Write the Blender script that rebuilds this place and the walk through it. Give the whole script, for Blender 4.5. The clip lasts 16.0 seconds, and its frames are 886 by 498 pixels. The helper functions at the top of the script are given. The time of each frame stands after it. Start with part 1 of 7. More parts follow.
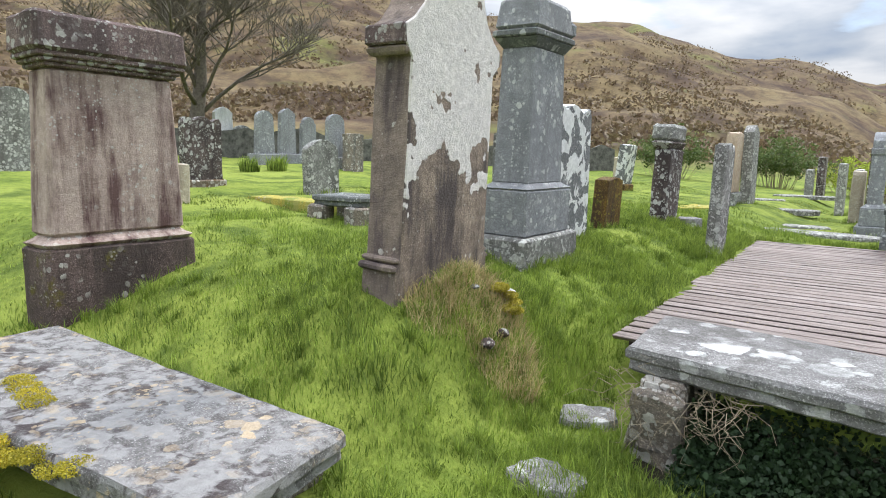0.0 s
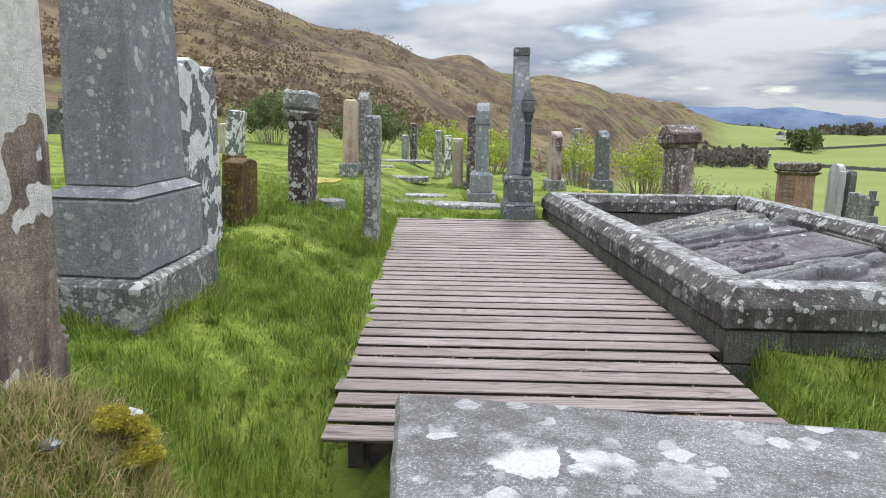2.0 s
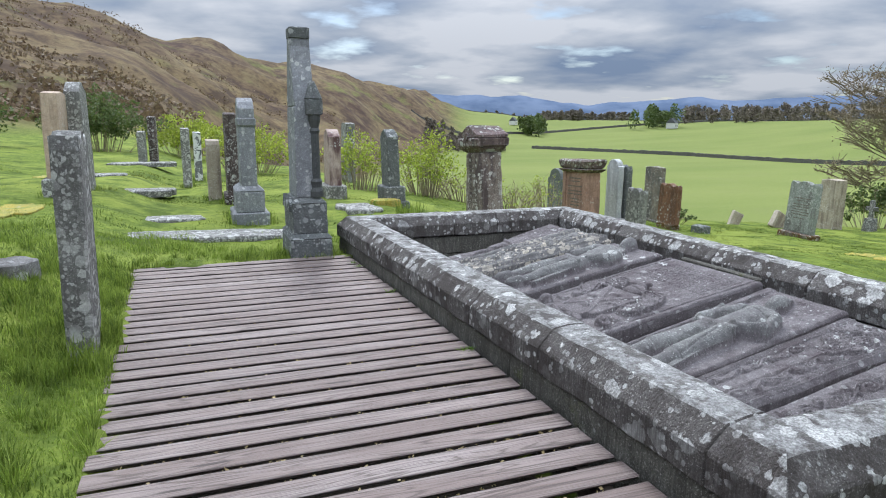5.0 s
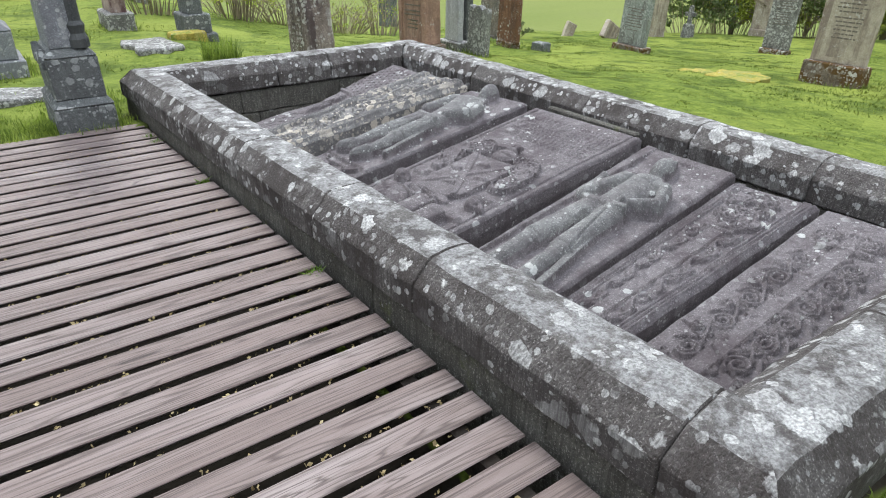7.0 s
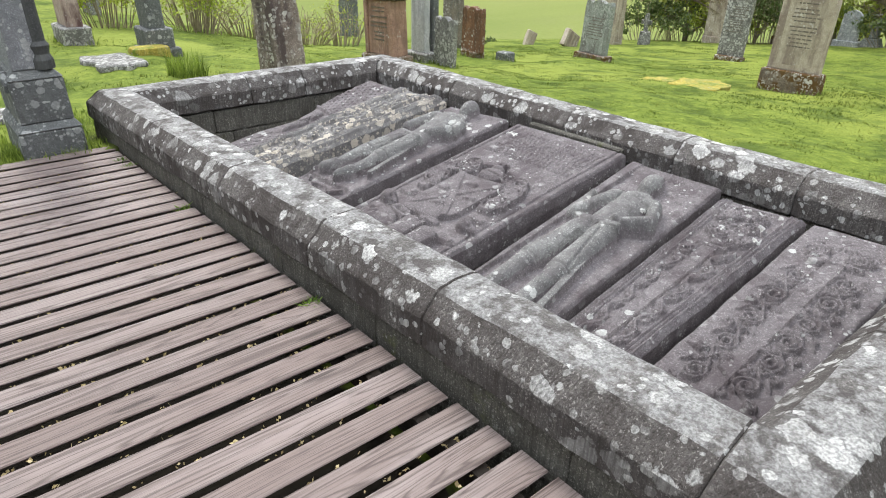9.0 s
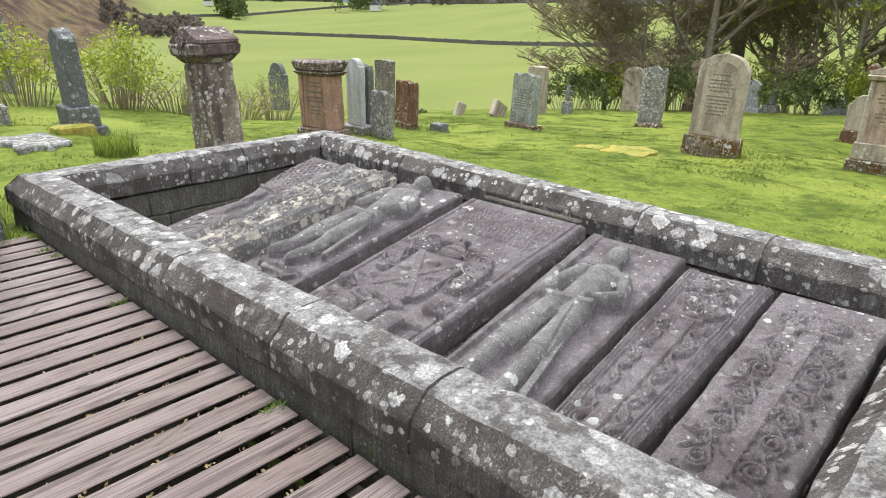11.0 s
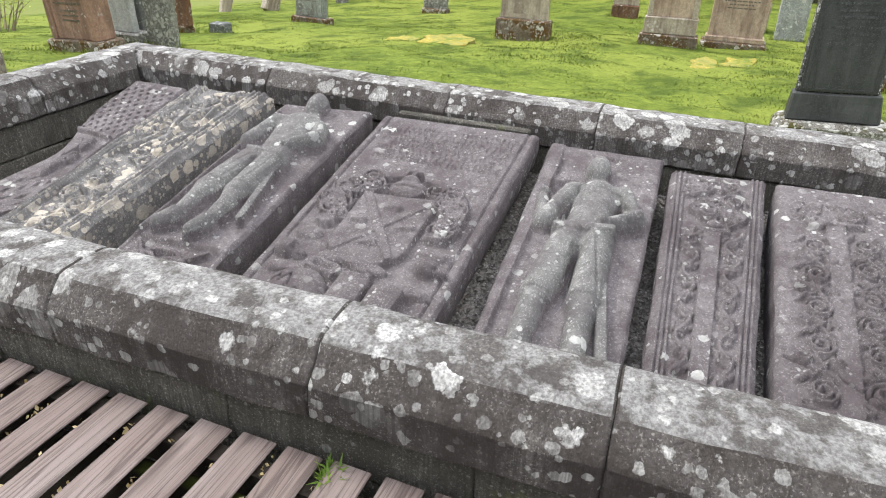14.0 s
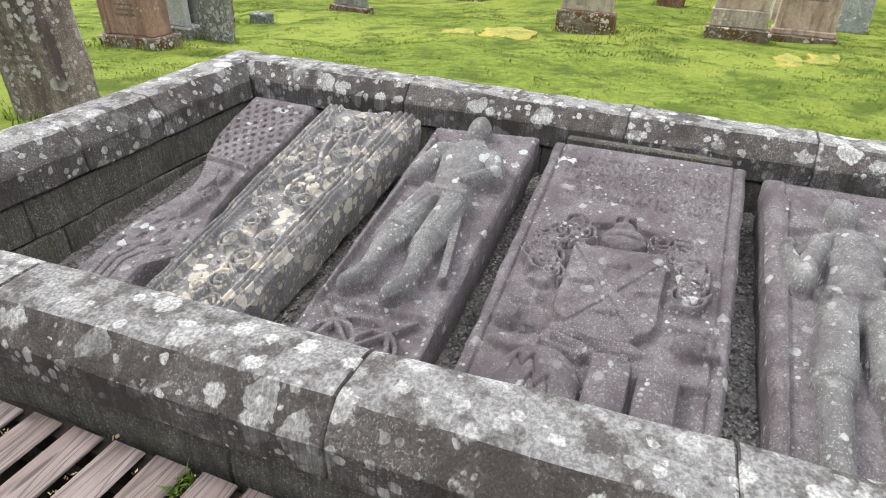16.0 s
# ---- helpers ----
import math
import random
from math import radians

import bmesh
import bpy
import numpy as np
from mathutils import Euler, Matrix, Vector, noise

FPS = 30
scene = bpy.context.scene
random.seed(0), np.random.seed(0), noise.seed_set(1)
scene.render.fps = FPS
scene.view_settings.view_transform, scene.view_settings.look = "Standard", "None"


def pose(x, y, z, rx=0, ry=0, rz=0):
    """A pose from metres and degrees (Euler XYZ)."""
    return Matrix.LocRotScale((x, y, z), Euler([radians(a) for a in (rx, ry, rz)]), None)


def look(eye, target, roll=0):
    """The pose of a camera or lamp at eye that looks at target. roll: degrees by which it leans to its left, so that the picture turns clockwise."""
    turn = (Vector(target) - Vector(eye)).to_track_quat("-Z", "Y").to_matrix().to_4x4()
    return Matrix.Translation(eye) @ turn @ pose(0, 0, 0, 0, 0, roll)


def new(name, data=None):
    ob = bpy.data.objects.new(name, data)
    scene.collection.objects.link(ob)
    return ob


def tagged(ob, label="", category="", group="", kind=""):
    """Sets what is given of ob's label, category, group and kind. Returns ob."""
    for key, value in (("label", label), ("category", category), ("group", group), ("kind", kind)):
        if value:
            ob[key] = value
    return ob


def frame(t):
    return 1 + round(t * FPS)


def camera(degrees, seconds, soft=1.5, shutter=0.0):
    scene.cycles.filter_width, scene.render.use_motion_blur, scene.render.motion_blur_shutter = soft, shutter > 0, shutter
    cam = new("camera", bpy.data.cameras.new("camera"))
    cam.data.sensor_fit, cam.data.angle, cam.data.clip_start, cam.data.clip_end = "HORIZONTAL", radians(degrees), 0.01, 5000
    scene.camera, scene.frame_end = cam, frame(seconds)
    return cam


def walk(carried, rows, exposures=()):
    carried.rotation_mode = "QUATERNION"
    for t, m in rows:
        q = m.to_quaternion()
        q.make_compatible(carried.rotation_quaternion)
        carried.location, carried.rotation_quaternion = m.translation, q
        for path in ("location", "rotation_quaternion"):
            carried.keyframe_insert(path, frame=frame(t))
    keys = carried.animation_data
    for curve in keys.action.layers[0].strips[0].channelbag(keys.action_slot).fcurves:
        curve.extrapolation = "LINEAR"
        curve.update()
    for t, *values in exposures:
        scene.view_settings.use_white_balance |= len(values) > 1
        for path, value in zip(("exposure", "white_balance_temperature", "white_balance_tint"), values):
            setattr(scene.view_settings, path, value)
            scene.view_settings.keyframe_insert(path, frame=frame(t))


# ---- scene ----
cam = camera(70.0, 16.0, 1.0)
METRES, EYE, TILT, LEAN, TURN = 8.0, 1.5, -2.0, 0.0, 35.7
ROWS = [
    (0.0, 0.0, 0.0, 0.0, 0.27, -6.43, -2.37),
    (0.5, -0.013, 0.0544, 0.0036, -8.78, -6.2, -2.19),
    (1.0, -0.0169, 0.1108, 0.0092, -17.47, -6.98, -1.91),
    (1.5, -0.0027, 0.167, 0.0118, -26.84, -8.43, -1.27),
    (2.0, 0.0173, 0.2151, 0.0207, -34.72, -8.61, -1.01),
    (2.5, 0.0367, 0.2661, 0.0339, -44.3, -9.26, -0.59),
    (3.0, 0.0613, 0.3085, 0.0351, -48.69, -9.85, -0.44),
    (5.5, 0.1937, 0.4654, 0.0632, -62.0, -9.92, 0.16),
    (6.0, 0.2272, 0.4894, 0.0698, -68.96, -12.53, 0.37),
    (6.5, 0.2484, 0.4955, 0.0718, -70.46, -23.11, 0.59),
    (7.0, 0.2713, 0.5002, 0.075, -71.44, -26.06, 0.52),
    (7.5, 0.2773, 0.5044, 0.0777, -72.74, -26.43, 0.58),
    (8.0, 0.2772, 0.5138, 0.082, -74.55, -26.68, 0.53),
    (10.5, 0.2834, 0.5388, 0.0841, -76.84, -21.36, 0.34),
    (11.0, 0.2959, 0.5511, 0.0849, -81.64, -19.63, 0.51),
    (11.5, 0.3161, 0.5585, 0.0793, -91.71, -19.82, 0.86),
    (12.0, 0.3376, 0.5752, 0.0798, -101.09, -20.06, 0.74),
    (12.5, 0.348, 0.6085, 0.0797, -102.88, -20.63, 0.56),
    (13.0, 0.3555, 0.6353, 0.0818, -103.21, -22.9, 0.65),
    (13.5, 0.3716, 0.6542, 0.0771, -103.36, -24.95, 0.76),
    (14.0, 0.3977, 0.6755, 0.0755, -103.36, -28.98, 0.61),
    (14.5, 0.4197, 0.7016, 0.0775, -103.08, -30.0, 0.53),
    (15.0, 0.4394, 0.7296, 0.0818, -103.11, -30.35, 0.63),
    (15.5, 0.4647, 0.7492, 0.081, -103.27, -30.45, 0.59),
    (16.0, 0.4938, 0.7762, 0.0847, -103.14, -30.39, 0.5),
]
walk(cam, [(t, pose(0, 0, EYE, TILT, LEAN, 0) @ pose(0, 0, 0, 0, 0, TURN) @ pose(METRES * x, METRES * y, METRES * z, 90 + pitch, roll, yaw)) for t, x, y, z, yaw, pitch, roll in ROWS], [(0.0, 0.62, 6250, 10), (1.5, 0.48, 6200, 10), (3.2, 0.42, 6100, 10), (5.5, 0.25, 5850, 10), (6.3, 0.28, 5900, 10), (7.5, 0.42, 6350, 10), (10.3, 0.52, 6500, 11), (12.5, 0.55, 6600, 12), (16.0, 0.55, 6550, 12)])

# ---- world, sun and exposure ----
SUN_ELEV, SUN_ROT = 48.0, 8.0
world = bpy.data.worlds.new("sky")
scene.world = world
world.use_nodes = True
wt = world.node_tree
wt.nodes.clear()


def wnode(kind, **kw):
    n = wt.nodes.new(kind)
    for k, v in kw.items():
        if k == "op":
            n.operation = v
    return n


def build_sky():
    L = wt.links.new
    out = wt.nodes.new("ShaderNodeOutputWorld")
    bg = wt.nodes.new("ShaderNodeBackground")
    sky = wt.nodes.new("ShaderNodeTexSky")
    sky.sky_type, sky.sun_disc = "NISHITA", False
    sky.sun_elevation, sky.sun_rotation = radians(SUN_ELEV), radians(SUN_ROT)
    dim = wnode("ShaderNodeVectorMath", op="SCALE")
    dim.inputs["Scale"].default_value = 0.13
    L(sky.outputs[0], dim.inputs[0])
    tc = wt.nodes.new("ShaderNodeTexCoord")
    sep = wt.nodes.new("ShaderNodeSeparateXYZ")
    L(tc.outputs["Generated"], sep.inputs[0])
    zc = wnode("ShaderNodeMath", op="MAXIMUM")
    zc.inputs[1].default_value = 0.0
    L(sep.outputs[2], zc.inputs[0])
    zz = wnode("ShaderNodeMath", op="ADD")
    zz.inputs[1].default_value = 0.14
    L(zc.outputs[0], zz.inputs[0])
    dx = wnode("ShaderNodeMath", op="DIVIDE")
    dy = wnode("ShaderNodeMath", op="DIVIDE")
    L(sep.outputs[0], dx.inputs[0]), L(zz.outputs[0], dx.inputs[1])
    L(sep.outputs[1], dy.inputs[0]), L(zz.outputs[0], dy.inputs[1])
    com = wt.nodes.new("ShaderNodeCombineXYZ")
    L(dx.outputs[0], com.inputs[0]), L(dy.outputs[0], com.inputs[1])
    n1 = wt.nodes.new("ShaderNodeTexNoise")
    n1.inputs["Scale"].default_value, n1.inputs["Detail"].default_value = 0.95, 8.0
    n1.inputs["Roughness"].default_value, n1.inputs["Distortion"].default_value = 0.50, 0.1
    L(com.outputs[0], n1.inputs["Vector"])
    n2 = wt.nodes.new("ShaderNodeTexNoise")
    n2.inputs["Scale"].default_value, n2.inputs["Detail"].default_value = 1.9, 6.0
    L(com.outputs[0], n2.inputs["Vector"])
    shade = wt.nodes.new("ShaderNodeValToRGB")
    cr = shade.color_ramp
    cr.elements[0].position, cr.elements[0].color = 0.34, (0.46, 0.58, 0.78, 1)
    cr.elements[1].position, cr.elements[1].color = 0.57, (1.30, 1.30, 1.31, 1)
    e = cr.elements.new(0.46)
    e.color = (0.82, 0.89, 0.99, 1)
    L(n1.outputs[0], shade.inputs[0])
    # an overcast sky is brighter overhead
    up = wnode("ShaderNodeMath", op="MULTIPLY_ADD")
    up.inputs[1].default_value, up.inputs[2].default_value = 2.9, 0.55
    steep = wnode("ShaderNodeMath", op="POWER")
    steep.inputs[1].default_value = 1.6
    L(zc.outputs[0], steep.inputs[0])
    L(steep.outputs[0], up.inputs[0])
    lit = wnode("ShaderNodeVectorMath", op="SCALE")
    L(shade.outputs[0], lit.inputs[0]), L(up.outputs[0], lit.inputs["Scale"])
    cover = wt.nodes.new("ShaderNodeMapRange")
    cover.inputs[1].default_value, cover.inputs[2].default_value = 0.30, 0.42
    L(n2.outputs[0], cover.inputs[0])
    mix = wt.nodes.new("ShaderNodeMix")
    mix.data_type = "RGBA"
    L(cover.outputs[0], mix.inputs[0]), L(dim.outputs[0], mix.inputs[6]), L(lit.outputs[0], mix.inputs[7])
    bg.inputs["Strength"].default_value = 0.66
    L(mix.outputs[2], bg.inputs[0]), L(bg.outputs[0], out.inputs[0])


build_sky()
sun = new("sun", bpy.data.lights.new("sun", "SUN"))
sun.data.energy, sun.data.angle, sun.data.color = 2.2, radians(12), (1.0, 0.96, 0.9)
SA = radians(SUN_ROT)
sun.matrix_world = look((math.sin(SA) * 40, math.cos(SA) * 40, 40 * math.tan(radians(SUN_ELEV))), (0, 0, 0))


# ---- materials ----
class Mat:
    """A small builder for node materials, in object metres."""

    def __init__(self, name, rough=0.85, space="Object", spec=0.25, metal=0.0):
        self.m = bpy.data.materials.new(name)
        self.m.use_nodes = True
        self.t = self.m.node_tree
        self.b = self.t.nodes["Principled BSDF"]
        self.b.inputs["Roughness"].default_value = rough
        self.b.inputs["Specular IOR Level"].default_value = spec
        self.b.inputs["Metallic"].default_value = metal
        tc = self.t.nodes.new("ShaderNodeTexCoord")
        self.info = self.t.nodes.new("ShaderNodeObjectInfo")
        add = self.t.nodes.new("ShaderNodeVectorMath")
        sc = self.t.nodes.new("ShaderNodeMath")
        sc.operation = "MULTIPLY"
        sc.inputs[1].default_value = 37.0 if space == "Object" else 0.0
        self.link(self.info.outputs["Random"], sc.inputs[0])
        geo = self.t.nodes.new("ShaderNodeNewGeometry")
        self.geo = geo
        src = tc.outputs["Object"] if space == "Object" else geo.outputs["Position"]
        self.link(src, add.inputs[0]), self.link(sc.outputs[0], add.inputs[1])
        self.co = add.outputs[0]
        rz = self.t.nodes.new("ShaderNodeSeparateXYZ")
        self.link(tc.outputs["Object"], rz.inputs[0])
        self.rawz = rz.outputs[2]

    def link(self, a, b):
        self.t.links.new(a, b)

    def scaled(self, sx, sy, sz):
        n = self.t.nodes.new("ShaderNodeMapping")
        n.inputs["Scale"].default_value = (sx, sy, sz)
        self.link(self.co, n.inputs[0])
        return n.outputs[0]

    def noise(self, scale, detail=5.0, rough=0.6, co=None, dist=0.0):
        n = self.t.nodes.new("ShaderNodeTexNoise")
        n.inputs["Scale"].default_value, n.inputs["Detail"].default_value = scale, detail
        n.inputs["Roughness"].default_value, n.inputs["Distortion"].default_value = rough, dist
        self.link(co or self.co, n.inputs["Vector"])
        return n.outputs[0]

    def voronoi(self, scale, feature="F1", co=None, out=0):
        n = self.t.nodes.new("ShaderNodeTexVoronoi")
        n.feature = feature
        n.inputs["Scale"].default_value = scale
        self.link(co or self.co, n.inputs["Vector"])
        return n.outputs[out]

    def ramp(self, fac, a, b, lo=0.0, hi=1.0):
        n = self.t.nodes.new("ShaderNodeMapRange")
        n.inputs[1].default_value, n.inputs[2].default_value = a, b
        n.inputs[3].default_value, n.inputs[4].default_value = lo, hi
        self.link(fac, n.inputs[0])
        return n.outputs[0]

    def math(self, op, a, b):
        n = self.t.nodes.new("ShaderNodeMath")
        n.operation = op
        for i, v in enumerate((a, b)):
            if isinstance(v, (int, float)):
                n.inputs[i].default_value = v
            else:
                self.link(v, n.inputs[i])
        return n.outputs[0]

    def mix(self, fac, a, b):
        n = self.t.nodes.new("ShaderNodeMix")
        n.data_type = "RGBA"
        for i, v in ((0, fac), (6, a), (7, b)):
            if isinstance(v, (int, float)):
                n.inputs[i].default_value = v
            elif isinstance(v, tuple):
                n.inputs[i].default_value = (*v, 1)
            else:
                self.link(v, n.inputs[i])
        return n.outputs[2]

    def warp(self, scale, amount):
        n = self.t.nodes.new("ShaderNodeTexNoise")
        n.inputs["Scale"].default_value, n.inputs["Detail"].default_value = scale, 4.0
        self.link(self.co, n.inputs["Vector"])
        s = self.t.nodes.new("ShaderNodeVectorMath")
        s.operation = "SCALE"
        s.inputs["Scale"].default_value = amount
        self.link(n.outputs[1], s.inputs[0])
        a = self.t.nodes.new("ShaderNodeVectorMath")
        self.link(self.co, a.inputs[0]), self.link(s.outputs[0], a.inputs[1])
        return a.outputs[0]

    def bump(self, height, strength=0.5, distance=0.01):
        n = self.t.nodes.new("ShaderNodeBump")
        n.inputs["Strength"].default_value, n.inputs["Distance"].default_value = strength, distance
        self.link(height, n.inputs["Height"])
        self.link(n.outputs[0], self.b.inputs["Normal"])

    def done(self, colour):
        self.link(colour, self.b.inputs["Base Color"])
        return self.m

    def up(self):
        s = self.t.nodes.new("ShaderNodeSeparateXYZ")
        self.link(self.geo.outputs["Normal"], s.inputs[0])
        return s.outputs[2]


def lichen_spots(k, scale, size, warp=0.03, seed_scale=2.2, gate=(0.42, 0.58)):
    """Round crusts of lichen: cells whose own random value lets them grow, gathered in colonies."""
    co = k.warp(16.0, warp)
    cells = k.t.nodes.new("ShaderNodeTexVoronoi")
    cells.inputs["Scale"].default_value = scale
    k.link(co, cells.inputs["Vector"])
    rnd = k.t.nodes.new("ShaderNodeSeparateColor")
    k.link(cells.outputs["Color"], rnd.inputs[0])
    reach = k.math("MULTIPLY", k.ramp(rnd.outputs[0], 0.45, 1.0), size * 0.62)
    inside = k.math("SUBTRACT", reach, cells.outputs["Distance"])
    spot = k.ramp(k.math("ADD", inside, k.ramp(k.noise(55.0, 3.0), 0.3, 0.7, -0.07, 0.07)), 0.0, 0.07)
    colony = k.ramp(k.noise(seed_scale, 3.0), *gate)
    return k.math("MULTIPLY", k.math("MULTIPLY", spot, colony), k.ramp(rnd.outputs[1], 0.0, 0.8, 0.45, 1.0))


def stone(name, c1, c2, stain=None, lichen=None, lichen_scale=14.0, lichen_size=0.75, gate=(0.42, 0.58), moss=None, grain=60.0,
          rough=0.88, streak=0.5, crust=None, crust_gate=(0.5, 0.54), moss_gate=(0.58, 0.68), film=None, bump=0.6, spec=0.25, crust_z=None, gritty=1.0, tooled=0.0, on_top=False, ragged=0.03, crust_detail=7.0, crust_scale=2.6):
    k = Mat(name, rough, spec=spec)
    big = k.ramp(k.noise(2.3, 6.0, 0.65), 0.35, 0.65)
    col = k.mix(big, c1, c2)
    fine = k.noise(grain, 7.0, 0.8)
    mid = k.noise(17.0, 6.0, 0.7)
    col = k.mix(k.ramp(mid, 0.42, 0.66, 0.0, 0.55), col, tuple(v * 0.55 for v in c1))
    col = k.mix(k.ramp(fine, 0.40, 0.62, 0.0, 0.70 * gritty), col, tuple(v * 0.38 for v in c1))
    speck = k.ramp(k.noise(grain * 2.2, 2.0, 0.5), 0.58, 0.66, 0, 0.5 * gritty)
    col = k.mix(speck, col, tuple(min(1, v * 1.9 + 0.05) for v in c2))
    if stain:
        run = k.noise(1.0, 6.0, 0.65, k.scaled(7.0, 7.0, 0.9))
        blot = k.noise(1.6, 5.0, 0.6)
        s = k.ramp(k.math("ADD", k.math("MULTIPLY", run, 0.65), k.math("MULTIPLY", blot, 0.45)), 0.52, 0.64, 0.0, streak)
        col = k.mix(s, col, stain)
    if moss:
        col = k.mix(k.ramp(k.noise(4.0, 7.0, 0.7), *moss_gate), col, moss)
    h = k.math("ADD", k.math("MULTIPLY", fine, 0.6), k.math("MULTIPLY", mid, 0.8))
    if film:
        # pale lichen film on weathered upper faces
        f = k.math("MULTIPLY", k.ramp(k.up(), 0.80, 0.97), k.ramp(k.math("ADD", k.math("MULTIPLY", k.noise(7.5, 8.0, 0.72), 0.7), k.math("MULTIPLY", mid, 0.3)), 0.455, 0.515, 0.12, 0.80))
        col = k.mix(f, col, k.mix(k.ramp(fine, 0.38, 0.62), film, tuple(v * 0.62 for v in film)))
    if crust:
        grown = k.noise(crust_scale if crust_detail > 5 else 4.2, crust_detail, 0.55, dist=0.5 if crust_detail > 5 else 0.1)
        if crust_z:
            grown = k.math("ADD", grown, k.ramp(k.rawz, crust_z[0], crust_z[1], -0.17, 0.10))
        c = k.ramp(grown, *crust_gate)
        tone = k.mix(k.ramp(k.noise(25.0, 4.0), 0.35, 0.65), crust, tuple(v * 0.78 for v in crust))
        col = k.mix(c, col, tone)
        h = k.math("ADD", h, k.math("MULTIPLY", c, 0.25))
    if lichen:
        s1 = lichen_spots(k, lichen_scale, lichen_size, ragged, gate=gate)
        s2 = lichen_spots(k, lichen_scale * 2.6, lichen_size * 0.9, ragged * 0.6, seed_scale=4.0, gate=gate)
        if on_top:
            # lichen thrives on the weather side
            s1 = k.math("MULTIPLY", s1, k.ramp(k.up(), 0.1, 0.8, 0.35, 1.0))
        tone = k.mix(k.ramp(k.noise(70.0, 4.0, 0.7), 0.38, 0.62), lichen, tuple(v * 0.78 for v in lichen))
        col = k.mix(k.math("MULTIPLY", s1, 0.92), col, tone)
        col = k.mix(k.math("MULTIPLY", s2, 0.75), col, tone)
        h = k.math("ADD", h, k.math("MULTIPLY", s1, 0.15))
    if tooled:
        # upright chisel marks
        cut = k.noise(1.0, 3.0, 0.6, k.scaled(95.0, 95.0, 5.0))
        h = k.math("ADD", h, k.math("MULTIPLY", cut, tooled))
        col = k.mix(k.ramp(cut, 0.42, 0.60, 0.0, 0.5), col, tuple(v * 0.45 for v in c1))
    k.bump(h, min(1.0, bump * 1.4), 0.02)
    return k.done(col)


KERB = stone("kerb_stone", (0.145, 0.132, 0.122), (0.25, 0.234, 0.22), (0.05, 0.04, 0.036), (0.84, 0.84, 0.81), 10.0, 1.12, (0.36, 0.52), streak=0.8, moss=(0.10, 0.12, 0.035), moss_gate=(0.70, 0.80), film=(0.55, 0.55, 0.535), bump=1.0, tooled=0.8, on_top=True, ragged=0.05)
WALLST = stone("kerb_wall_stone", (0.140, 0.134, 0.113), (0.245, 0.234, 0.205), (0.05, 0.045, 0.038), (0.5, 0.5, 0.47), 16.0, 0.6, (0.55, 0.65), moss=(0.12, 0.14, 0.04), moss_gate=(0.58, 0.74), bump=1.0, tooled=0.7)
SLAB = stone("slab_stone", (0.168, 0.150, 0.154), (0.248, 0.227, 0.231), (0.09, 0.074, 0.078), (0.60, 0.61, 0.58), 16.0, 0.8, (0.48, 0.60), streak=0.7, bump=0.85, gritty=0.72)
SLABG = stone("slab_grey_stone", (0.205, 0.203, 0.196), (0.31, 0.308, 0.296), (0.11, 0.095, 0.10), (0.62, 0.63, 0.60), 16.0, 0.75, (0.48, 0.60), streak=0.6, bump=0.85, gritty=0.75)
SLABL = stone("slab_lichen_stone", (0.20, 0.195, 0.19), (0.30, 0.292, 0.282), (0.10, 0.09, 0.09), (0.66, 0.60, 0.50), 16.0, 1.3, (0.36, 0.52), streak=0.5, bump=0.6, ragged=0.012, gritty=0.75)
TOMB = stone("tomb_stone", (0.22, 0.214, 0.212), (0.35, 0.342, 0.336), (0.085, 0.078, 0.072), (0.66, 0.665, 0.655), 4.0, 1.35, (0.46, 0.54), streak=0.6, bump=0.7)
TOMBY = stone("tomb_stone_ochre", (0.19, 0.182, 0.18), (0.33, 0.322, 0.318), (0.055, 0.042, 0.042), (0.60, 0.47, 0.31), 14.0, 1.3, (0.50, 0.64), streak=0.9, bump=1.0, moss=(0.10, 0.085, 0.075), moss_gate=(0.60, 0.64), ragged=0.10, crust=(0.34, 0.333, 0.33), crust_gate=(0.46, 0.56), crust_scale=11.0)
PINK = stone("pink_sandstone", (0.42, 0.325, 0.285), (0.52, 0.42, 0.37), (0.10, 0.055, 0.055), (0.6, 0.6, 0.57), 20.8, 0.9, (0.48, 0.60), streak=0.95, rough=0.92, gritty=0.35)
PINKCAP = stone("dark_cap_sandstone", (0.15, 0.10, 0.10), (0.27, 0.21, 0.19), (0.06, 0.045, 0.045), (0.5, 0.5, 0.46), 17.6, 1.3, (0.40, 0.54), streak=0.8)
CRUSTED = stone("crusted_sandstone", (0.19, 0.145, 0.125), (0.42, 0.335, 0.265), (0.07, 0.058, 0.06), (0.66, 0.64, 0.60), 20.0, 0.7, (0.44, 0.56), crust=(0.80, 0.76, 0.74), crust_gate=(0.475, 0.49), streak=0.9, crust_z=(0.60, 1.08), gritty=0.6, crust_detail=3.0)
BROWNSIDE = stone("rubbed_brown_sandstone", (0.20, 0.16, 0.14), (0.34, 0.27, 0.225), (0.07, 0.055, 0.058), (0.66, 0.63, 0.58), 18.0, 0.7, (0.56, 0.66), streak=0.9, gritty=0.4)
BROWNLOW = stone("damp_sandstone", (0.17, 0.15, 0.135), (0.30, 0.25, 0.20), (0.09, 0.09, 0.09), (0.6, 0.58, 0.54), 16.0, 1.2, (0.42, 0.54), streak=0.7)
GRANITE = stone("grey_granite", (0.24, 0.25, 0.265), (0.32, 0.33, 0.345), (0.13, 0.13, 0.14), (0.55, 0.56, 0.54), 19.2, 1.0, (0.42, 0.56), grain=110.0, streak=0.4, bump=0.4)
